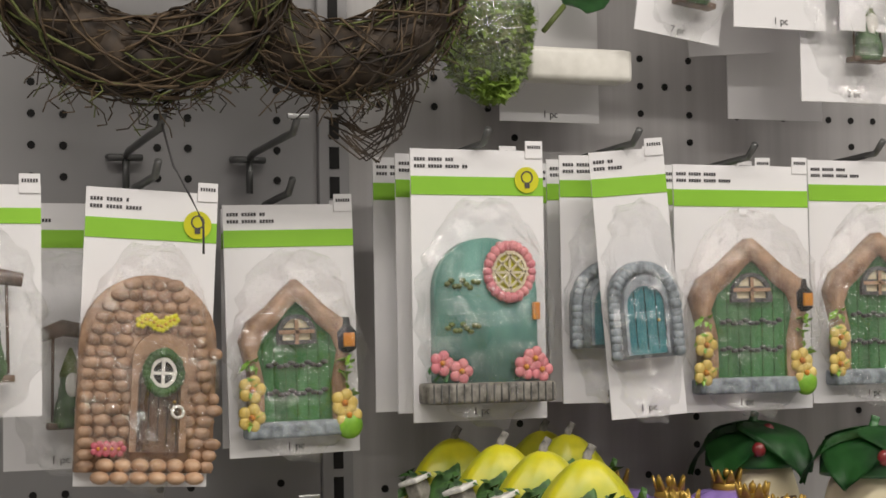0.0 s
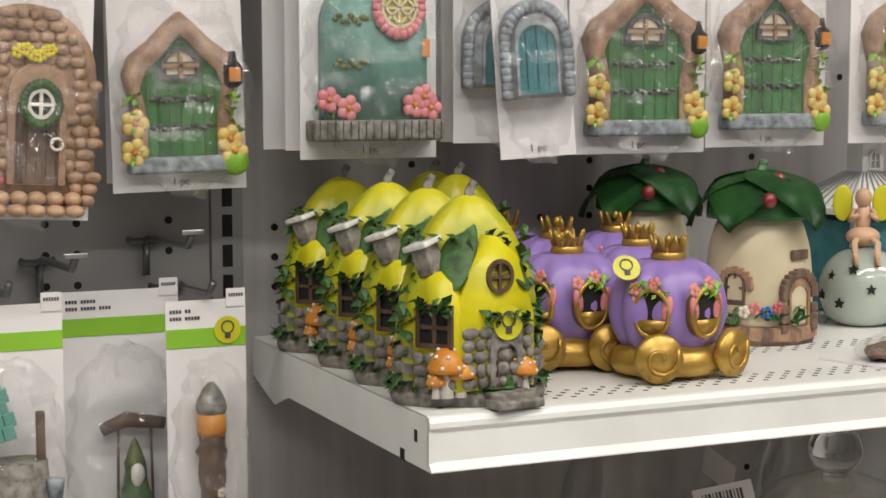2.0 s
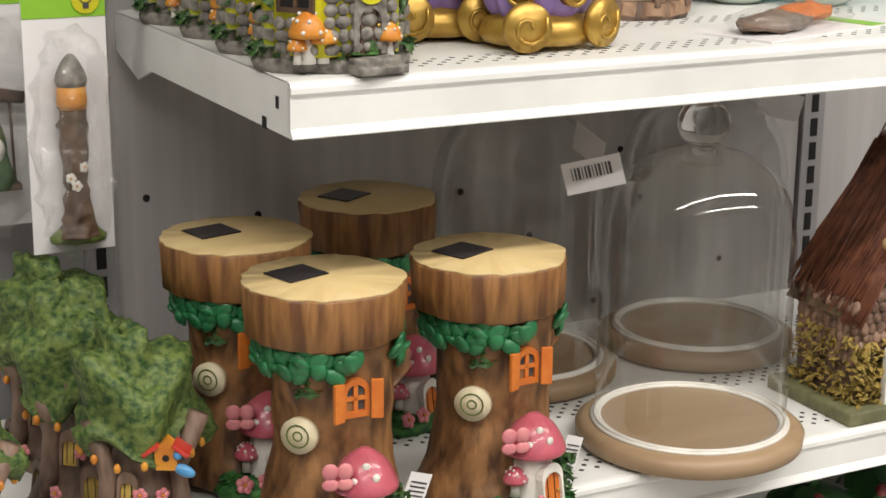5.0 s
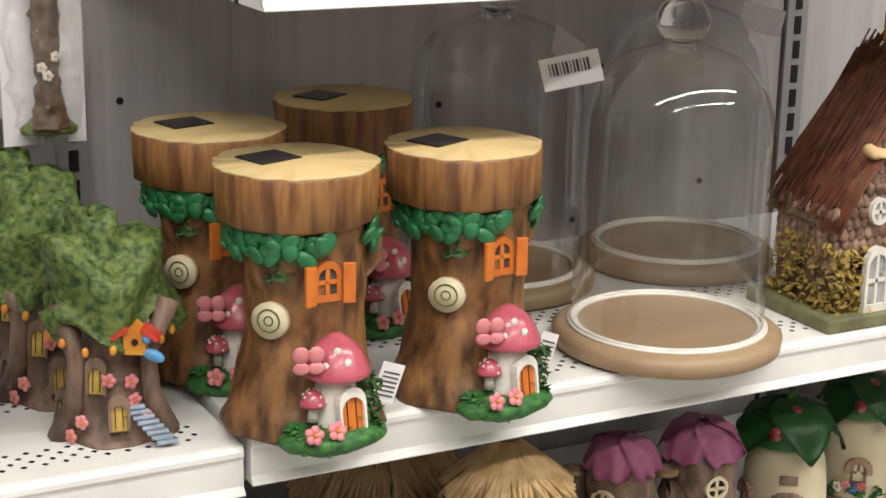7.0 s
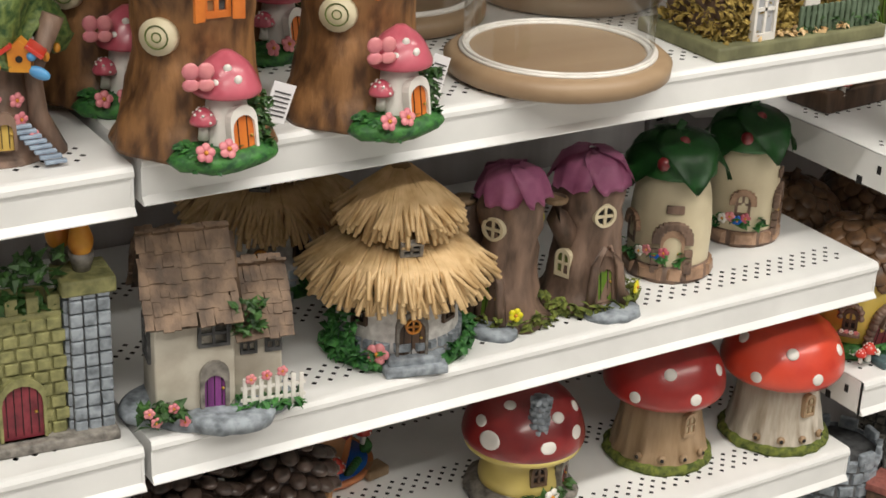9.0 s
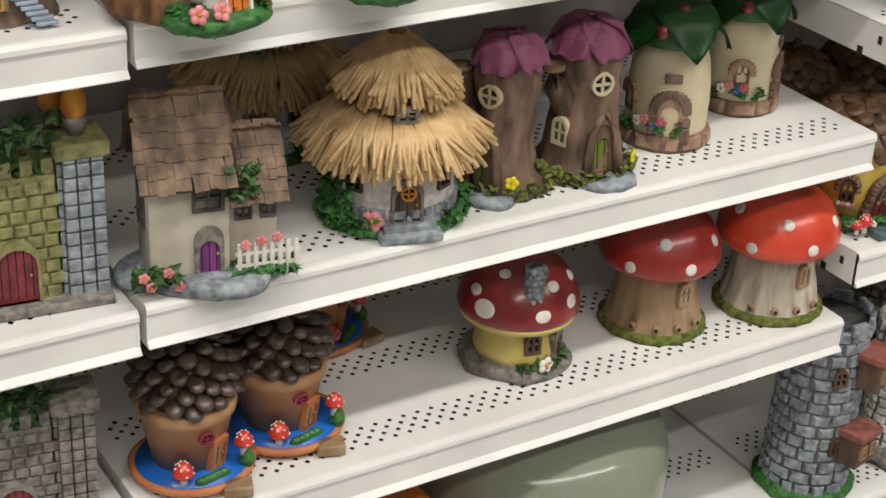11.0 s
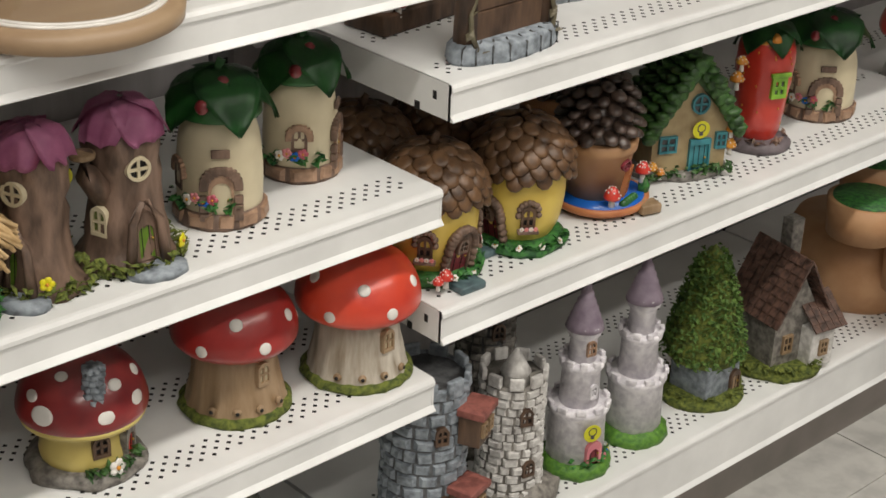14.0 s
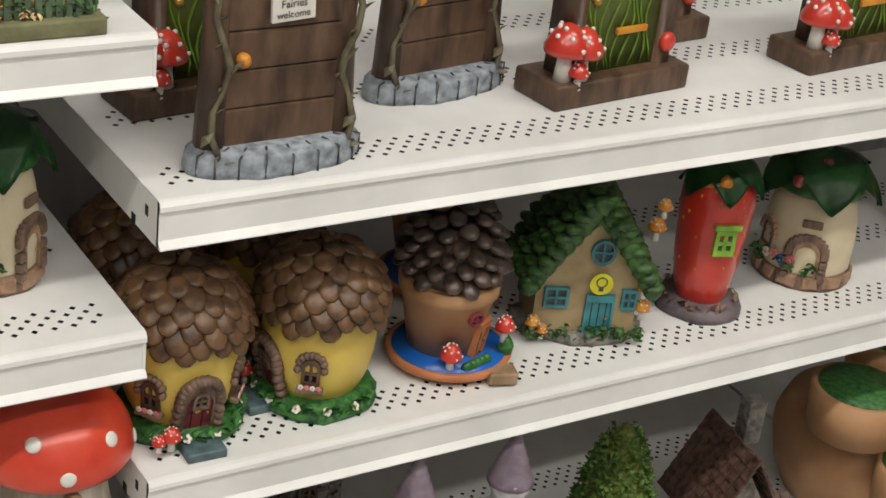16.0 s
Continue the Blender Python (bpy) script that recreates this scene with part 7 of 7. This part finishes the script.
def c_green(t, w, h):
    o = [(-0.36, 0.1), (0.36, 0.1), (0.36, 0.36), (0.42, 0.50), (0.36, 0.58), (0.22, 0.64), (0.08, 0.72), (0, 0.76), (-0.08, 0.72), (-0.22, 0.64), (-0.36, 0.58), (-0.42, 0.50), (-0.36, 0.36)]
    o = [(a * w, b * h * 0.92) for a, b in o]
    k = [(a * 0.74, 0.1 * h + (b - 0.1 * h) * 0.86) for a, b in o]
    bm = bmesh.new()
    ring_plate(bm, o, k, -0.016, -0.001)
    part("door_frame", bm, TANSTONE, t, "moulded brown wood frame")
    part("door_leaf", plate(k, -0.010, -0.001), GREEN_DOOR, t, "green plank door", smooth=False)
    bm = bmesh.new()
    for i in range(-3, 4):
        add_box(bm, (i * w * 0.085, -0.0102, h * 0.32), (0.0008, 0.0006, h * 0.40))
    part("plank_joint", bm, IVY, t, smooth=False)
    window(t, pose(0, -0.012, h * 0.44), w * 0.30, h * 0.12, MORTAR, CREAM, "arch", 0.003)
    bm = bmesh.new()
    add_box(bm, (0, -0.0135, h * 0.49), (w * 0.27, 0.002, 0.003))
    add_box(bm, (0, -0.0135, h * 0.49), (0.003, 0.002, h * 0.10))
    part("muntin", bm, TANSTONE, t, smooth=False)
    for zz in (0.36, 0.25):
        bm = bmesh.new()
        for i in range(11):
            add_ball(bm, ((i - 5) * w * 0.042, -0.0115, h * zz + 0.0015 * math.sin(i * 2)), (0.0034, 0.002, 0.002), None, 6, 4)
        part("strap_hinge", bm, MORTAR, t)
    part("door_step", box((0, -0.009, h * 0.105), (w * 0.80, 0.018, h * 0.065), 0.003), BLUESTONE, t)
    l = part("lantern", lathe([(0.004, 0), (0.008, 0.003), (0.0085, 0.016), (0.004, 0.021), (0.003, 0.028)], seg=12, m=pose(w * 0.38, -0.014, h * 0.40)), DARK, t, "black and yellow lantern")
    part("lantern_glass", box((w * 0.38, -0.021, h * 0.40 + 0.010), (0.009, 0.004, 0.011), 0.001), AMBER, l)
    for px_, pz in ((-0.36, 0.27), (-0.37, 0.16), (0.34, 0.20), (0.37, 0.15)):
        flower(t, pose(px_ * w, -0.017, pz * h), 0.0105, mat("pale_yellow_petal", (0.74, 0.58, 0.20), (0.66, 0.46, 0.10), 60, 0.4, 0.1))
    rnd = random.Random(5)
    leaf_patch(t, [(s * w * rnd.uniform(0.32, 0.42), -0.016, h * rnd.uniform(0.1, 0.38)) for s in (-1, 1) for _ in range(26)], 0.0065, LEAF_LIME, 3, None, "leaves")
    part("snail_leaf", ball((w * 0.38, -0.015, h * 0.11), (0.011, 0.006, 0.011)), LEAF_LIME, t)


def c_stone(t, w, h):
    o = [(a * 1.0, b) for a, b in arch(w * 1.02, h * 0.66, 14, h * 0.05)]
    part("stone_surround", plate(o, -0.012, -0.001), TANSTONE, t)
    bm = bmesh.new()
    rnd = random.Random(6)
    for r in range(17):
        zz = h * 0.07 + r * h * 0.038
        half = w * 0.5 if zz < h * 0.36 else w * 0.5 * math.sqrt(max(0.02, 1 - ((zz - h * 0.36) / (h * 0.35)) ** 2))
        xx = -half
        while xx < half - 0.003:
            wd = rnd.uniform(0.008, 0.014)
            if not (abs(xx + wd / 2 - w * 0.08) < w * 0.22 and zz < h * 0.52):
                add_ball(bm, (xx + wd / 2, -0.012, zz), (wd * 0.55, 0.0035, h * 0.021), None, 8, 6)
            xx += wd
    part("stone", bm, TANSTONE, t)["kind"] = "stuff"
    door(t, pose(w * 0.08, -0.0145, h * 0.12), w * 0.42, h * 0.40, BROWN, TANSTONE, 6, label="brown plank door", bar=0.006)
    bm = bmesh.new()
    for i in range(26):
        a = i * 2 * math.pi / 26
        add_ball(bm, (w * 0.10 + 0.0125 * math.cos(a), -0.019, h * 0.385 + 0.0145 * math.sin(a)), (0.0036, 0.003, 0.0036), None, 6, 5, 0.001, 200)
    part("wreath", bm, IVY, t)
    window(t, pose(w * 0.10, -0.0175, h * 0.385 - 0.011), 0.020, 0.022, WHITE, DARK, "round", 0.0022)
    part("ring_knocker", tube([(w * 0.22 + 0.0042 * math.cos(a), -0.0185, h * 0.255 + 0.0042 * math.sin(a)) for a in (k * 0.6 for k in range(12))], 0.0012, 5), WHITE, t)
    for k in range(9):
        flower(t, pose(w * (-0.08 + 0.03 * k), -0.019, h * (0.55 + 0.012 * math.sin(k))), 0.0045, YELLOW)
    for k in range(4):
        flower(t, pose(w * (-0.36 + 0.05 * k), -0.019, h * 0.13), 0.0055, CORAL)
    for k in range(6):
        part("step_stone", ball((w * (-0.30 + 0.13 * k), -0.016, h * 0.075), (w * 0.068, 0.008, h * 0.024), None, 10, 8), mat("pale_brick", (0.52, 0.34, 0.22), (0.40, 0.24, 0.15), 80, 0.4, 0.15), t)
        part("step_stone", ball((w * (-0.34 + 0.14 * k), -0.020, h * 0.035), (w * 0.073, 0.010, h * 0.022), None, 10, 8), MATS["pale_brick"], t)


def c_teal(t, w, h):
    part("door_slab", plate(arch(w * 0.74, h * 0.56, 14, h * 0.11), -0.017, -0.001), TEAL, t, "teal round-top door")
    bm = bmesh.new()
    for i in range(22):
        a = i * 2 * math.pi / 22
        add_ball(bm, (w * 0.16 + 0.0185 * math.cos(a), -0.019, h * 0.545 + 0.0205 * math.sin(a)), (0.0046, 0.004, 0.0046), None, 7, 5, 0.001, 220)
    part("rose_wreath", bm, PINK, t)
    window(t, pose(w * 0.16, -0.0185, h * 0.545 - 0.0165), 0.030, 0.033, CREAM, YELLOW_TAG, "round", 0.002)
    bm = bmesh.new()
    for s in (-1, 1):
        for k in (-1, 0, 1):
            add_box(bm, (k * 0.009, 0, 0), (0.0016, 0.002, 0.028), pose(w * 0.16, -0.020, h * 0.545) @ pose(0, 0, 0, 0, s * 45))
    part("lattice", bm, CREAM, t, smooth=False)
    for zz in (0.50, 0.34):
        bm = bmesh.new()
        for i in range(9):
            add_ball(bm, (-w * 0.30 + i * 0.0032, -0.018, h * zz + 0.003 * math.sin(i * 1.9)), (0.003, 0.0015, 0.0022), None, 6, 4)
        part("scroll_hinge", bm, OLIVE, t)
    part("latch", box((w * 0.36, -0.018, h * 0.40), (0.006, 0.004, 0.014), 0.001), AMBER, t)
    part("boardwalk", box((0, -0.014, h * 0.105), (w * 0.94, 0.026, h * 0.075), 0.003), STONE, t)
    bm = bmesh.new()
    for k in range(-8, 9):
        add_box(bm, (k * w * 0.055, -0.0274, h * 0.105), (0.0008, 0.0008, h * 0.07))
    part("board_joint", bm, MORTAR, t, smooth=False)
    for px_, pz in ((-0.36, 0.215), (-0.22, 0.185), (0.26, 0.195), (0.38, 0.185), (0.33, 0.225)):
        flower(t, pose(px_ * w, -0.021, pz * h), 0.0095)
    leaf_patch(t, [(s * w * random.uniform(0.18, 0.44), -0.018, h * random.uniform(0.15, 0.2)) for s in (-1, 1) for _ in range(16)], 0.006, GRASS, 3, None, "leaves")


def c_slim(t, w, h):
    part("door_slab", plate(arch(w * 0.86, h * 0.36, 12, h * 0.22), -0.017, -0.001), BLUESTONE, t)
    bm = bmesh.new()
    for i in range(18):
        a = math.pi * i / 17
        add_ball(bm, (w * 0.40 * math.cos(a), -0.017, h * 0.42 + h * 0.135 * math.sin(a)), (0.005, 0.004, 0.005), None, 7, 5)
    for k in range(7):
        for s in (-1, 1):
            add_ball(bm, (s * w * 0.41, -0.017, h * (0.24 + 0.028 * k)), (0.0052, 0.004, 0.005), None, 7, 5)
    part("stone", bm, BLUESTONE, t)
    door(t, pose(0, -0.018, h * 0.235), w * 0.56, h * 0.29, TEAL_BLUE, BLUESTONE, 4, label="grey-blue plank door")


def c_torch(t, w, h):
    part("stump_post", lathe(smooth_prof([(0.017, 0.016), (0.012, 0.025), (0.009, 0.05), (0.010, 0.09), (0.0095, 0.115)], 26), seg=28, wob=0.0045, fr=120, m=pose(0, -0.012, 0)), BROWN, t)
    part("foot", lathe([(0.021, 0.011), (0.022, 0.015), (0.016, 0.020)], seg=24, m=pose(0, -0.012, 0), sy=0.6), OLIVE, t)
    part("yellow_collar", lathe([(0.0105, 0.113), (0.0115, 0.118), (0.0105, 0.130)], seg=20, m=pose(0, -0.012, 0)), AMBER, t)
    part("acorn_top", lathe(smooth_prof([(0.0105, 0.130), (0.012, 0.136), (0.007, 0.148), (0.002, 0.154)], 10), seg=20, m=pose(0, -0.012, 0)), STONE, t)
    for az, zz in ((-30, 0.062), (20, 0.070), (-10, 0.056)):
        flower(t, pose(0, -0.012, 0) @ on(az, 0.012, zz), 0.004, WHITE)


def c_small(t, w, h):
    m = pose(0.006, -0.014, h * 0.16)
    part("figurine", lathe(smooth_prof([(0.012, 0), (0.013, 0.010), (0.009, 0.026), (0.0085, 0.034), (0.007, 0.042)], 16), seg=18, m=m, wob=0.002, fr=120), IVY, t, "small green moulded figurine")
    part("figurine_hat", lathe([(0.009, 0.038), (0.006, 0.048), (0.001, 0.060)], seg=14, m=m), OLIVE, t)
    part("figurine_beard", ball((0, -0.008, 0.032), (0.006, 0.004, 0.009), m, 10, 8, 0.001, 150), WHITE, t)
    for sx in (-1, 1):
        part("swing_rope", tube([(sx * 0.014, 0, 0.004), (sx * 0.013, 0, 0.070)], 0.0012, 5, m), BROWN, t)
    part("branch", tube([(-0.026, 0, 0.068), (-0.006, 0.001, 0.075), (0.024, 0, 0.070)], [0.005, 0.0065, 0.005], 9, m), BROWN, t)
    part("seat", box((0, 0, 0.001), (0.036, 0.014, 0.005), 0.001, m), BROWN, t)


def c_well(t, w, h):
    part("well_wall", lathe([(0.020, 0.03), (0.022, 0.06), (0.020, 0.09)], seg=24, m=pose(0.004, -0.018, 0), wob=0.003, fr=100), STONE, t)
    bm = bmesh.new()
    for r in range(5):
        for c in range(7):
            add_box(bm, (-0.030 + c * 0.0088 + 0.003 * (r % 2), -0.034 + r * 0.0028, 0.112 + r * 0.0085), (0.0085, 0.004, 0.0105), pose(0, 0, 0, 0, -14), 0.0008)
    part("well_roof", bm, TEAL, t, "green shingle roof", smooth=False)
    part("roof_board", box((-0.003, -0.020, 0.128), (0.058, 0.010, 0.040), 0.002, pose(0, 0, 0, 0, -14)), BROWN, t)
    for px_ in (-0.014, 0.020):
        part("well_post", box((px_, -0.018, 0.100), (0.006, 0.008, 0.050), 0.001), BROWN, t)
    part("bucket", lathe([(0.005, 0.062), (0.007, 0.076), (0.006, 0.077)], seg=14, m=pose(0.028, -0.030, 0)), BLUESTONE, t)
    for k in range(3):
        flower(t, pose(-0.014 + 0.012 * k, -0.040, 0.040 + 0.008 * (k % 2)), 0.005)


product_card(-0.248, -0.150, 1.335, 1.553, -0.13, c_stone, "bagged tan stone arch fairy door on white card", 0, "1 pc", True, 3.0)
product_card(-0.136, -0.030, 1.350, 1.547, -0.085, c_green, "bagged green fairy door with wood frame on white card", 0, "1 pc", False, -1.2)
product_card(-0.130, -0.024, 1.355, 1.545, -0.055, None, "white hanging card behind another pack", 0, "1 pc")
product_card(0.004, 0.118, 1.374, 1.589, -0.13, c_teal, "bagged teal round fairy door on white card", 0, "1 pc", True)
for k in range(2):
    product_card(0.002 - 0.008 * k, 0.108, 1.380, 1.588, -0.10 + 0.032 * k, None, "white hanging card behind another pack")
product_card(0.150, 0.212, 1.373, 1.589, -0.155, c_slim, "bagged slim grey fairy door on white card", -14, "1 pc", False, -4.0)
for k in range(3):
    product_card(0.140 + 0.004 * k, 0.228, 1.384, 1.588, -0.12 + 0.034 * k, c_slim if k == 0 else None, "bagged dark fairy door on white card", -8)
product_card(0.243, 0.375, 1.373, 1.582, -0.12, c_green, "bagged green fairy door with wood frame on white card")
for k in range(2):
    product_card(0.236 - 0.004 * k, 0.36, 1.380, 1.585, -0.085 + 0.03 * k, None, "white hanging card behind another pack")
product_card(0.386, 0.512, 1.376, 1.590, -0.105, c_green, "bagged green fairy door with wood frame on white card")
product_card(0.528, 0.660, 1.378, 1.592, -0.12, c_green, "bagged green fairy door with wood frame on white card")
product_card(-0.372, -0.282, 1.390, 1.555, -0.14, c_small, "bagged gnome ornament on white card")
product_card(-0.300, -0.215, 1.345, 1.548, -0.06, c_small, "bagged dark ornament on white hanging card")
product_card(-0.102, -0.039, 1.052, 1.268, -0.12, c_torch, "bagged tree stump torch on slim white card", 0, "1 pc", True)
product_card(-0.168, -0.075, 1.061, 1.271, -0.055, c_small, "bagged gnome ornament on wide white card")
product_card(-0.262, -0.180, 1.07, 1.272, -0.12, c_well, "bagged wishing well ornament on white card")
product_card(0.300, 0.392, 1.700, 1.88, -0.13, None, "white hanging card seen from below", 0, "1 pc", False, 0, False)
product_card(0.238, 0.320, 1.690, 1.86, -0.11, c_small, "bagged orange ornament on tilted white card", 0, "7 pc", False, 8, False)
product_card(0.275, 0.36, 1.686, 1.86, -0.07, None, "white hanging card behind another pack", 0, "", False, -5, False)
product_card(0.372, 0.480, 1.640, 1.86, -0.12, c_small, "bagged green ornaments on white card", 0, "2 pc", False, 0, False)
product_card(0.340, 0.440, 1.632, 1.80, -0.05, None, "grey shaded card behind another pack", 0, "", False, 0, False)
product_card(0.120, 0.215, 1.625, 1.80, -0.04, None, "grey shaded card with white tray in front", 0, "1 pc", False, 0, False)
product_card(0.40, 0.52, 1.70, 1.88, -0.14, c_small, "bagged dark green foliage on white card", 0, "", False, 0, False)
tr = thing("white_tray", 0.175, -0.075, 1.655, 0, "white plastic tray in clear wrap hanging on a hook", "tray")
part("tray", box((0, 0, 0.014), (0.098, 0.030, 0.028), 0.005), WHITE, tr)
part("clover", ball((0.01, -0.005, 0.085), (0.028, 0.012, 0.025), None, 16, 12, 0.010, 70), GREEN, tr, "green clover sprig")
part("stalk", tube([(-0.03, -0.004, 0.042), (-0.01, -0.004, 0.065)], 0.0025), OLIVE, tr)
mb = thing("moss_bag", 0.088, -0.085, 1.632, 0, "clear bag of bright green moss", "moss bag")
rm = random.Random(4)
part("moss_fill", ball((0, 0, 0.065), (0.040, 0.022, 0.064), None, 20, 16, 0.006, 60), MOSS, mb)
leaf_patch(mb, [(0.042 * math.sin(a) * math.cos(b), -0.024 * abs(math.cos(a)), 0.065 + 0.064 * math.sin(b)) for a, b in ((rm.uniform(-1.5, 1.5), rm.uniform(-1.5, 1.5)) for _ in range(900))], 0.006, mat("fresh_moss", (0.24, 0.36, 0.05), (0.10, 0.16, 0.02), 120, 0.8, 0.3), 5, None, "moss_strand")
part("clear_bag", ball((0, -0.002, 0.064), (0.047, 0.029, 0.067), None, 26, 20, 0.006, 45), FILM, mb).visible_shadow = False


def nest_wreath(x, y, z, R, seed, hang):
    t = thing("twig_wreath", x, y, z, 0, "round wreath of dark tangled twigs hanging from a hook", "twig wreath", "twig wreaths")
    rnd = random.Random(seed)
    for nm, n, m_ in (("twig", 520, TWIG), ("dark_twig", 420, mat("dark_twig", (0.055, 0.036, 0.022), (0.02, 0.013, 0.009), 80, 0.7, 0.1)), ("green_twig", 190, TWIG_GREEN)):
        bm = bmesh.new()
        for _ in range(n):
            a, ln = rnd.uniform(0, 6.28), rnd.uniform(0.5, 1.5)
            ph, rr, w0 = rnd.uniform(0, 6.28), rnd.uniform(0.2, 1.0) * 0.033, rnd.uniform(-1.2, 1.2)
            pts = []
            for k in range(7):
                q = a + ln * (k / 6 - 0.5)
                rad = R + rr * math.cos(ph + w0 * k * 0.5) + rnd.uniform(-0.002, 0.002)
                pts.append((rad * math.cos(q), rr * 1.0 * math.sin(ph + w0 * k * 0.5), rad * math.sin(q)))
            add_tube(bm, pts, rnd.uniform(0.0006, 0.0014), 3)
        for _ in range(n // 10):
            a = rnd.uniform(3.4, 6.0)
            p = Vector((R * 1.3 * math.cos(a), rnd.uniform(-0.02, 0.02), R * 1.3 * math.sin(a)))
            pts = [p]
            for k in range(4):
                pts.append(pts[-1] + Vector((rnd.uniform(-0.010, 0.010), rnd.uniform(-0.004, 0.004), rnd.uniform(-0.010, 0.001))))
            add_tube(bm, pts, 0.0006, 3)
        part(nm, bm, m_, t)["kind"] = "stuff"
    bm = bmesh.new()
    for i in range(24):
        a = 2 * math.pi * i / 24
        add_ball(bm, (R * math.cos(a), 0, R * math.sin(a)), (0.026, 0.026, 0.026), None, 8, 6, 0.006, 90)
    part("inner_coil", bm, MATS["dark_twig"], t)
    if hang:
        bm = bmesh.new()
        for _ in range(18):
            x0, k = rnd.uniform(0.045, 0.066), rnd.uniform(0.8, 1.2)
            add_tube(bm, [(x0, rnd.uniform(-0.01, 0.01), -R * 0.6), (x0 + rnd.uniform(-0.008, 0.008), 0.004, -R - 0.02), (0.050 + rnd.uniform(-0.012, 0.008), 0.008, -R - 0.052 * k), (0.028 + rnd.uniform(-0.01, 0.01), 0.010, -R - 0.066 * k), (0.004 + rnd.uniform(-0.012, 0.012), 0.010, -R - 0.050 * k)], 0.0008, 3)
        part("trailing_root", bm, MATS["dark_twig"], t)


nest_wreath(-0.215, -0.165, 1.733, 0.088, 3, False)
nest_wreath(-0.062, -0.150, 1.733, 0.080, 9, True)
wire = thing("cord", -0.196, -0.15, 1.60, 0, "thin dark twisted cord hanging from a hook", "cord")
part("strand", tube([(0, 0, 0), (0.008, 0, -0.03), (0.020, 0, -0.052), (0.030, 0.0, -0.072), (0.030, 0.0, -0.095)], 0.0009, 5), INK, wire)
for hx, hy, hz in ((-0.196, -0.155, 1.590), (-0.093, -0.15, 1.590), (-0.199, -0.15, 1.555), (-0.083, -0.10, 1.548), (0.061, -0.155, 1.585), (0.181, -0.18, 1.585), (0.309, -0.145, 1.580), (0.449, -0.13, 1.588),
                   (0.594, -0.145, 1.590), (-0.088, -0.15, 1.304), (-0.175, -0.15, 1.290), (-0.070, -0.14, 1.265), (-0.221, -0.14, 1.272), (0.088, -0.11, 1.755)):
    hook(hx, hy, hz, (hx, hz) in ((-0.196, 1.590), (-0.093, 1.590), (-0.088, 1.304), (-0.175, 1.290)))
